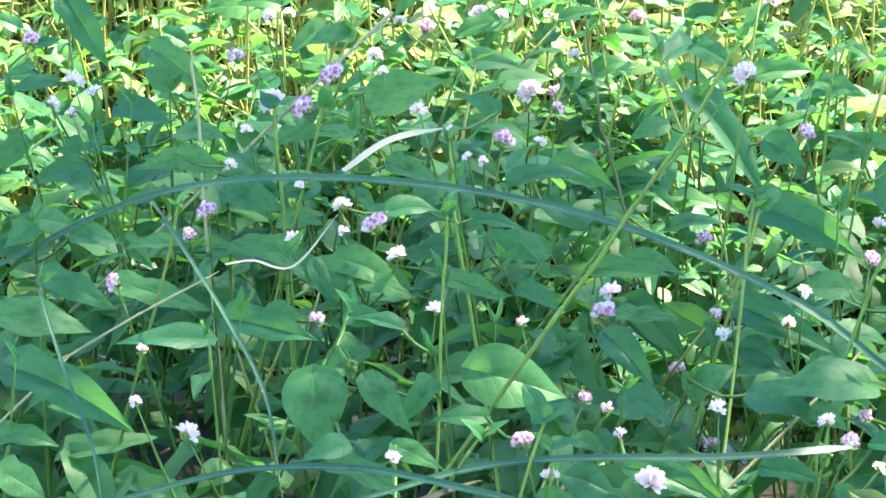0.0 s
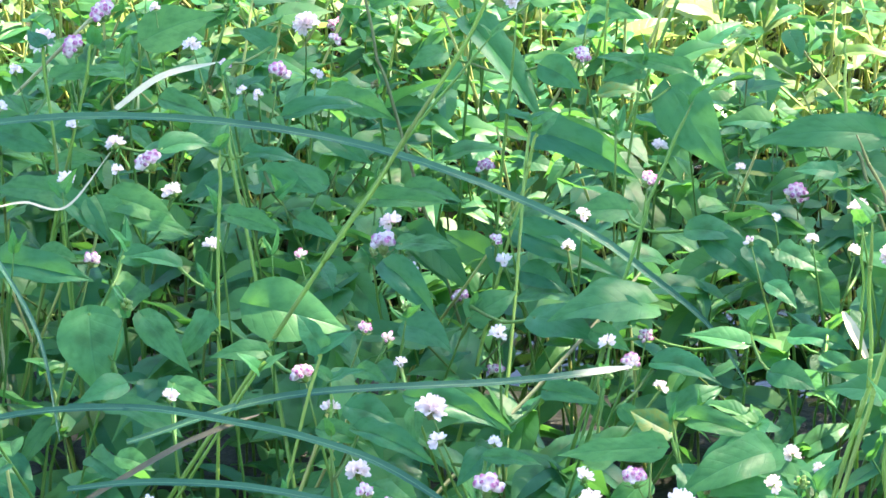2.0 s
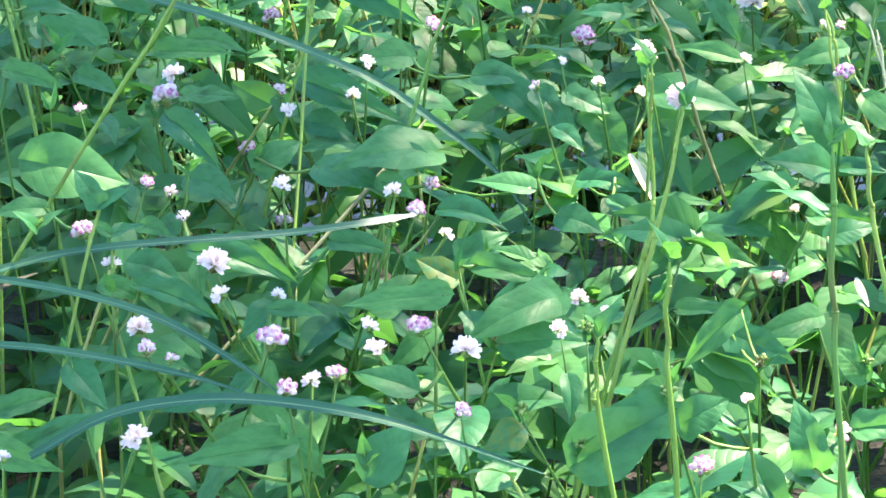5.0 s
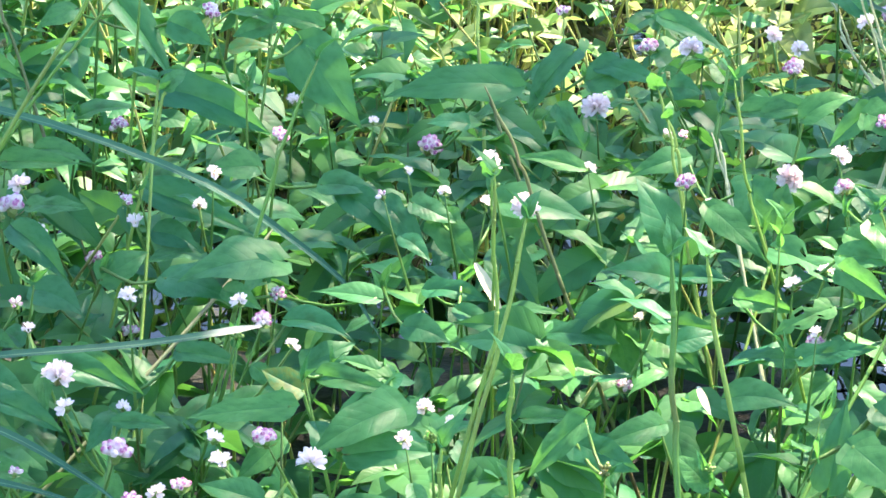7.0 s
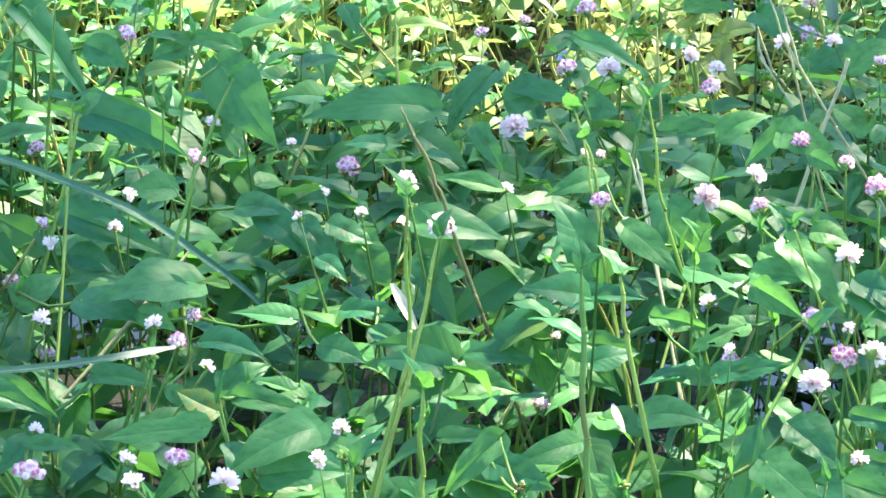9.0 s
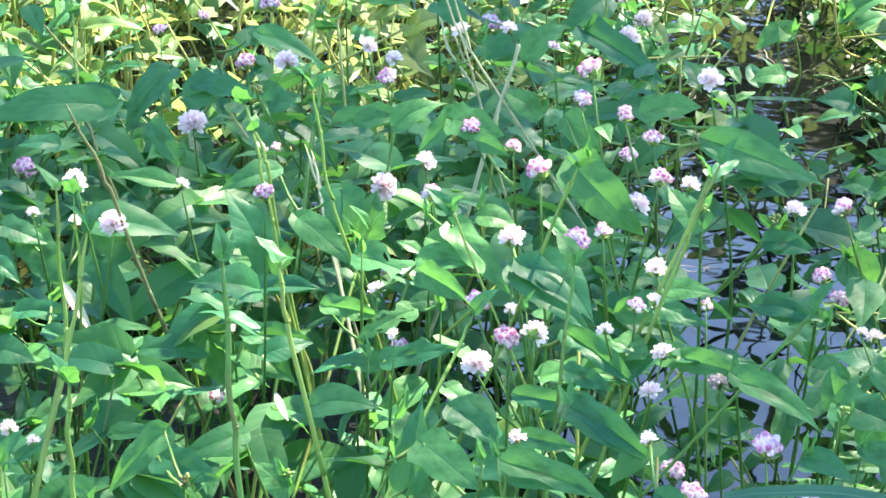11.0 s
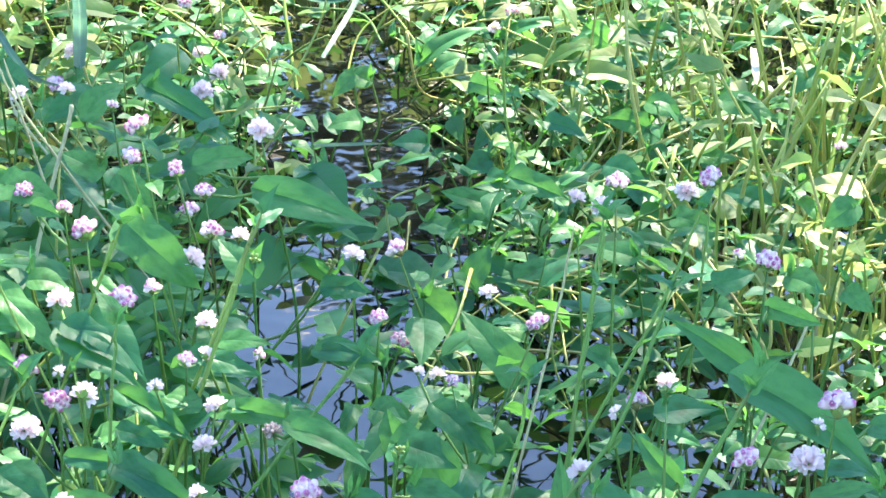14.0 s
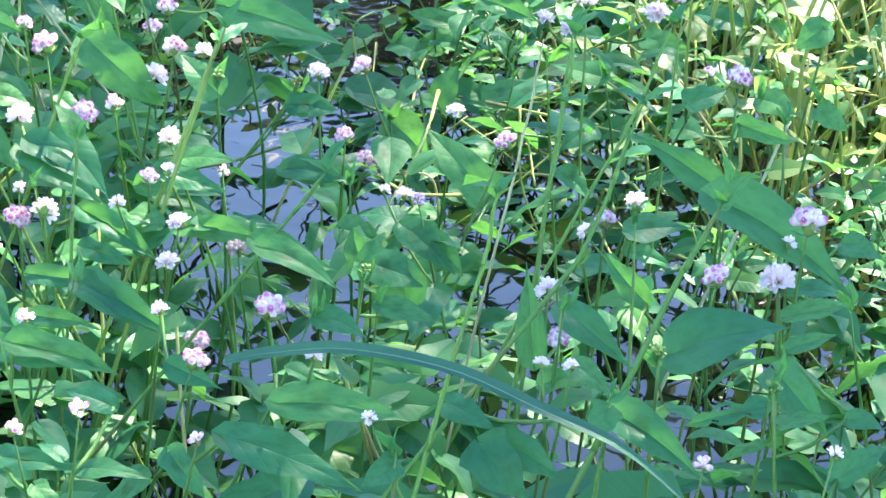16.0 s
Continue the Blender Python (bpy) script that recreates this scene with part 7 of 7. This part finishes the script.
leaf(p, (-0.515, 1.518, 0.291), (-0.534, 1.524, 0.301), 0.016, (0.294, -0.520, 0.802))
p = plant((-0.269, 1.850), (-0.243, 1.845, 0.244), 0, 1, False)
leaf(p, (-0.243, 1.845, 0.240), (-0.213, 1.833, 0.230), 0.021, (0.048, -0.553, 0.832))
p = plant((0.360, 1.096), (0.378, 1.091, 0.253), 0, 1, False)
leaf(p, (0.378, 1.091, 0.249), (0.402, 1.077, 0.245), 0.012, (-0.210, -0.580, 0.787))
p = plant((0.620, 1.583), (0.625, 1.554, 0.161), 0, 1, False)
leaf(p, (0.625, 1.554, 0.157), (0.596, 1.581, 0.158), 0.019, (-0.388, -0.458, 0.799))
p = plant((0.425, 1.879), (0.443, 1.876, 0.033), 0, 1, False)
leaf(p, (0.443, 1.876, 0.029), (0.488, 1.871, 0.031), 0.038, (-0.063, -0.263, 0.963))
p = plant((0.540, 1.714), (0.526, 1.711, 0.076), 0, 1, False)
leaf(p, (0.526, 1.711, 0.072), (0.550, 1.690, 0.048), 0.030, (-0.258, -0.840, 0.478))
p = plant((0.319, 1.056), (0.340, 1.042, 0.275), 0, 1, False)
leaf(p, (0.340, 1.042, 0.271), (0.360, 1.030, 0.264), 0.013, (-0.106, -0.627, 0.772))
p = plant((0.344, 1.793), (0.353, 1.788, 0.212), 0, 1, False)
leaf(p, (0.353, 1.788, 0.208), (0.401, 1.733, 0.187), 0.024, (-0.313, -0.570, 0.760))
p = plant((0.582, 1.984), (0.587, 1.968, 0.093), 0, 1, False)
leaf(p, (0.587, 1.968, 0.089), (0.558, 1.970, 0.091), 0.023, (0.001, -0.617, 0.787))
p = plant((0.757, 1.612), (0.739, 1.584, 0.126), 0, 2, False)
leaf(p, (0.687, 1.595, 0.101), (0.704, 1.579, 0.099), 0.020, (-0.340, -0.512, 0.788))
leaf(p, (0.739, 1.584, 0.122), (0.757, 1.560, 0.118), 0.020, (-0.439, -0.437, 0.785))
p = plant((0.939, 2.033), (0.911, 2.000, 0.123), 0, 1, False)
leaf(p, (0.911, 2.000, 0.119), (0.885, 1.990, 0.101), 0.022, (-0.337, -0.551, 0.763))
p = plant((0.591, 1.932), (0.573, 1.903, 0.055), 0, 1, False)
leaf(p, (0.573, 1.903, 0.051), (0.593, 1.876, 0.049), 0.023, (-0.258, -0.256, 0.932))
p = plant((0.643, 1.865), (0.647, 1.824, 0.075), 0, 1, False)
leaf(p, (0.647, 1.824, 0.071), (0.672, 1.821, 0.069), 0.021, (0.067, -0.356, 0.932))

# ---- the plants between ----
def canopy(x, y):
    """Height of the growth over the water."""
    h = 0.235 - 0.02 * noise.noise(Vector((x * 4, y * 4, 7)))
    if y > 1.65:
        h -= min(0.11, (y - 1.65) * 0.17)
    return h


def seen(x, y):
    """Inside the wedge of ground that matters."""
    return -0.46 * y - 0.06 < x < 0.47 * y + 0.2


class Mass:
    """Stems and leaves of uncounted plants, gathered into one mesh each."""

    def __init__(self):
        self.lv, self.lf, self.lu, self.st = [], [], [], []

    def leaf(self, base, way, length, width, normal):
        m = leaf_pose(base, base + way * length, width, normal)
        v, f, uv = COARSE[int(rng.integers(len(COARSE)))]
        o = len(self.lv)
        self.lv += [m @ Vector(a) for a in v]
        self.lf += [tuple(i + o for i in face) for face in f]
        self.lu += uv

    def shoot(self, x, y, tall, leaves, size, lean, radius):
        tip = Vector((x + rng.normal(0, lean), y + rng.normal(0, lean), tall))
        mid = Vector((x, y, 0)).lerp(tip, 0.5) + Vector((rng.normal(0, lean * 0.55), rng.normal(0, lean * 0.55), 0))
        line = spline([(x, y, -0.03), mid, tip], 8)
        self.st.append(tube(line, [radius * (1.1 - 0.06 * i) for i in range(8)], 5))
        for k in range(leaves):
            q = Vector(line[7 - int((k / leaves) ** 1.5 * 6)])
            an, lift = rng.uniform(0, 6.28), rng.uniform(-0.75, 0.35)
            way = Vector((math.cos(an) * math.cos(lift), math.sin(an) * math.cos(lift), math.sin(lift)))
            ln = size * rng.uniform(0.6, 1.3) * (0.75 if k == 0 else 1.0)
            self.leaf(q, way, ln, ln * rng.uniform(0.4, 0.62), (rng.normal(0, 0.4), rng.normal(0, 0.4) - 0.1, 1))

    def put(self, name, words, leaf_mat, stem_mat):
        tagged(new(name + "_leaves", mesh("leaves", self.lv, self.lf, leaf_mat, self.lu, True)), words + ", leaves", "foliage", kind="stuff")
        v, f = join(self.st)
        tagged(new(name + "_stems", mesh("stems", v, f, stem_mat)), words + ", stems", "stems", kind="stuff")


def skirt(count):
    """Spots round about the wedge, so that the growth goes on past it."""
    spots = []
    while len(spots) < count:
        x, y = rng.uniform(-3.2, 3.6), rng.uniform(0.75, 4.9)
        ragged = 0.35 * noise.noise(Vector((x * 1.3, y * 1.3, 5)))
        if not seen(x, y) and math.hypot((x - 0.2) / 3.2, (y - 2.6) / 2.2) + ragged < 1:
            spots.append((x, y))
    return spots


def scatter(count, x0, x1, y0, y1, thin):
    """Spots inside the wedge, sparse over open water."""
    spots = []
    while len(spots) < count:
        x, y = rng.uniform(x0, x1), rng.uniform(y0, y1)
        if seen(x, y) and rng.random() > openness(x, y) * thin:
            spots.append((x, y))
    return spots


def marsh(x, y):
    """0 in the tall growth, 1 in the low growth on the water side."""
    edge = 0.34 + 0.15 * min(1.0, max(0.0, (1.40 - y) / 0.2))
    a = min(1.0, max(0.0, (x - edge) / 0.12))
    return a * min(1.0, max(0.0, (y - 1.08) / 0.2))


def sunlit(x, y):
    """1 in the low growth in full sun beyond the tall shoots, where yellow leaf colour adds to the sun."""
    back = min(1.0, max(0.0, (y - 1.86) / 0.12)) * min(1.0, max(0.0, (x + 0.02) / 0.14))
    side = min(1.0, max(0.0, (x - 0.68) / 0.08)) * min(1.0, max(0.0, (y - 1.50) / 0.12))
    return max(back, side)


near = Mass()
for x, y in scatter(900, -0.9, 1.1, 0.92, 2.15, 1.5):
    low = marsh(x, y)
    if rng.random() < 0.68 * low or rng.random() < sunlit(x, y) or cleared(x, y, 0.020):
        continue
    tall = max(0.05, canopy(x, y) - rng.uniform(0.025, 0.10)) * (1 - 0.5 * openness(x, y)) * (1 - 0.66 * low)
    near.shoot(x, y, tall, 9, 0.040 * (1 - 0.42 * low) * (0.82 if y > 1.65 else 1.0), 0.055, 0.0009)
for x, y in scatter(170, 0.34, 0.95, 1.35, 2.35, 1.4):
    near.shoot(x, y, rng.uniform(0.03, 0.12), 5, rng.uniform(0.016, 0.026), 0.025, 0.0009)
near.put("knotweed_undergrowth", "thick green knotweed growth between the flowering shoots", LEAF_MASS, STEM_MASS)

pale = Mass()
for x, y in scatter(60, -0.7, 0.42, 0.95, 2.1, 1.3):
    pale.shoot(x, y, canopy(x, y) - rng.uniform(-0.01, 0.06), 2, 0.035, 0.045, 0.0012)
pale.put("pale_shoots", "yellow-green knotweed shoots with few leaves", LEAF_MASS, STEM_FAR)

middle = Mass()
for x, y in scatter(520, -1.3, 0.30, 1.9, 3.0, 1.1):
    if rng.random() < sunlit(x, y):
        continue
    middle.shoot(x, y, rng.uniform(0.10, 0.21), 4, 0.033, 0.035, 0.0015)
middle.put("knotweed_stand", "sunlit green knotweed stand, its stems coloured sun-pale", LEAF_MASS, STEM_FAR)

far = Mass()
for x, y in scatter(2600, -1.7, 1.9, 1.90, 3.7, 1.3):
    if 0.30 < x < 1.3 and y < 2.6 and rng.random() < 0.72:
        continue
    if 0.76 < x < 1.12 and 1.55 < y < 2.15 and rng.random() < 0.4:
        continue
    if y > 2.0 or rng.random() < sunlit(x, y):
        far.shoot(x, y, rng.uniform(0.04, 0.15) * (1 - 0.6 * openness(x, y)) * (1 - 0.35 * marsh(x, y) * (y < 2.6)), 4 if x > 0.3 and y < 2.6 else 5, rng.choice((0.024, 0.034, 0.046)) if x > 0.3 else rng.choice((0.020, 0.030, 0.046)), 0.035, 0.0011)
for x, y in scatter(300, -1.7, 1.9, 2.0, 3.7, 1.1):
    far.shoot(x, y, rng.uniform(0.08, 0.20), 2, 0.026, 0.05, 0.0014)
for x, y in scatter(80, 0.72, 1.5, 1.55, 2.8, 1.1):
    far.shoot(x, y, rng.uniform(0.09, 0.20), 4, rng.choice((0.022, 0.036)), 0.035, 0.0015)
for x, y in scatter(90, 0.72, 1.15, 1.52, 2.02, 0.8):
    far.shoot(x, y, rng.uniform(0.03, 0.13), 2, rng.uniform(0.020, 0.036), 0.04, 0.0015)
for x, y in scatter(95, 0.78, 1.12, 1.58, 2.15, 0.8):
    far.shoot(x, y, rng.uniform(0.10, 0.19), rng.integers(0, 2), rng.uniform(0.016, 0.030), 0.028, rng.uniform(0.0014, 0.0026))
for x, y in scatter(200, 0.45, 1.4, 1.55, 2.7, 1.05):
    an, ln, z = rng.uniform(0, 6.28), rng.uniform(0.04, 0.15), rng.uniform(0.008, 0.08)
    dx, dy, rise = math.cos(an) * ln / 2, math.sin(an) * ln / 2, rng.normal(0, 0.03)
    line = spline([(x - dx, y - dy, max(0.003, z - rise)), (x + rng.normal(0, 0.016), y + rng.normal(0, 0.016), z + 0.012), (x + dx, y + dy, max(0.003, z + rise))], 12)
    thick = rng.uniform(0.0007, 0.0013)
    far.st.append(tube(line, [thick * (1.15 - 0.05 * i) for i in range(12)], 5))
rim = skirt(2200)
# rim spots that also take the sun-toned leaf and stem colours
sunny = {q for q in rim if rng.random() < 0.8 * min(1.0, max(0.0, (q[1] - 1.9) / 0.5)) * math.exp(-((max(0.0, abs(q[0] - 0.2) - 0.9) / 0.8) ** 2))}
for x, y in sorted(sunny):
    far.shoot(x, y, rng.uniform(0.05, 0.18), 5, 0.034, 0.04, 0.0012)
far.put("sunlit_growth", "low knotweed thicket beyond the water, coloured yellow-green as if in strong sun", LEAF_SUNLIT, STEM_FAR)

around = Mass()
for x, y in rim:
    if (x, y) in sunny:
        continue
    around.shoot(x, y, rng.uniform(0.08, 0.22), 4, 0.06, 0.05, 0.0016)
around.put("knotweed_bank", "green knotweed growth going on round about", LEAF_MASS, STEM_MASS)


def litter(count, fallen):
    """Fallen stems criss-cross on the water, and small low leaves."""
    low = Mass()
    for x, y in scatter(fallen, -1.2, 1.5, 0.95, 3.4, 1.0):
        an, ln, z = rng.uniform(0, 6.28), rng.uniform(0.03, 0.12), rng.uniform(0.001, 0.045)
        dx, dy = math.cos(an) * ln / 2, math.sin(an) * ln / 2
        line = spline([(x - dx, y - dy, z + rng.normal(0, 0.016)), (x + rng.normal(0, 0.012), y + rng.normal(0, 0.012), z + 0.006), (x + dx, y + dy, z + rng.normal(0, 0.016))], 10)
        low.st.append(tube(line, [rng.uniform(0.0007, 0.0014)] * 10, 5))
    for x, y in scatter(2 * count, -1.2, 1.5, 0.95, 3.0, 1.15):
        an, ln = rng.uniform(0, 6.28), rng.uniform(0.015, 0.042)
        way = Vector((math.cos(an), math.sin(an), rng.uniform(-0.2, 0.3)))
        low.leaf(Vector((x, y, rng.uniform(0.006, 0.05))), way, ln, ln * 0.5, (rng.normal(0, 0.25), rng.normal(0, 0.25), 1))
    for x, y in scatter(count, 0.33, 1.15, 1.35, 2.7, 1.1):
        an, ln = rng.uniform(0, 6.28), rng.uniform(0.014, 0.034)
        way = Vector((math.cos(an), math.sin(an), rng.uniform(-0.5, 0.4)))
        low.leaf(Vector((x, y, rng.uniform(0.006, 0.07))), way, ln, ln * 0.55, (rng.normal(0, 0.35), rng.normal(0, 0.35) - 0.2, 1))
    low.put("water_edge_litter", "old stems and small low leaves lying on the water", LEAF_MASS, STEM_MASS)


litter(850, 650)
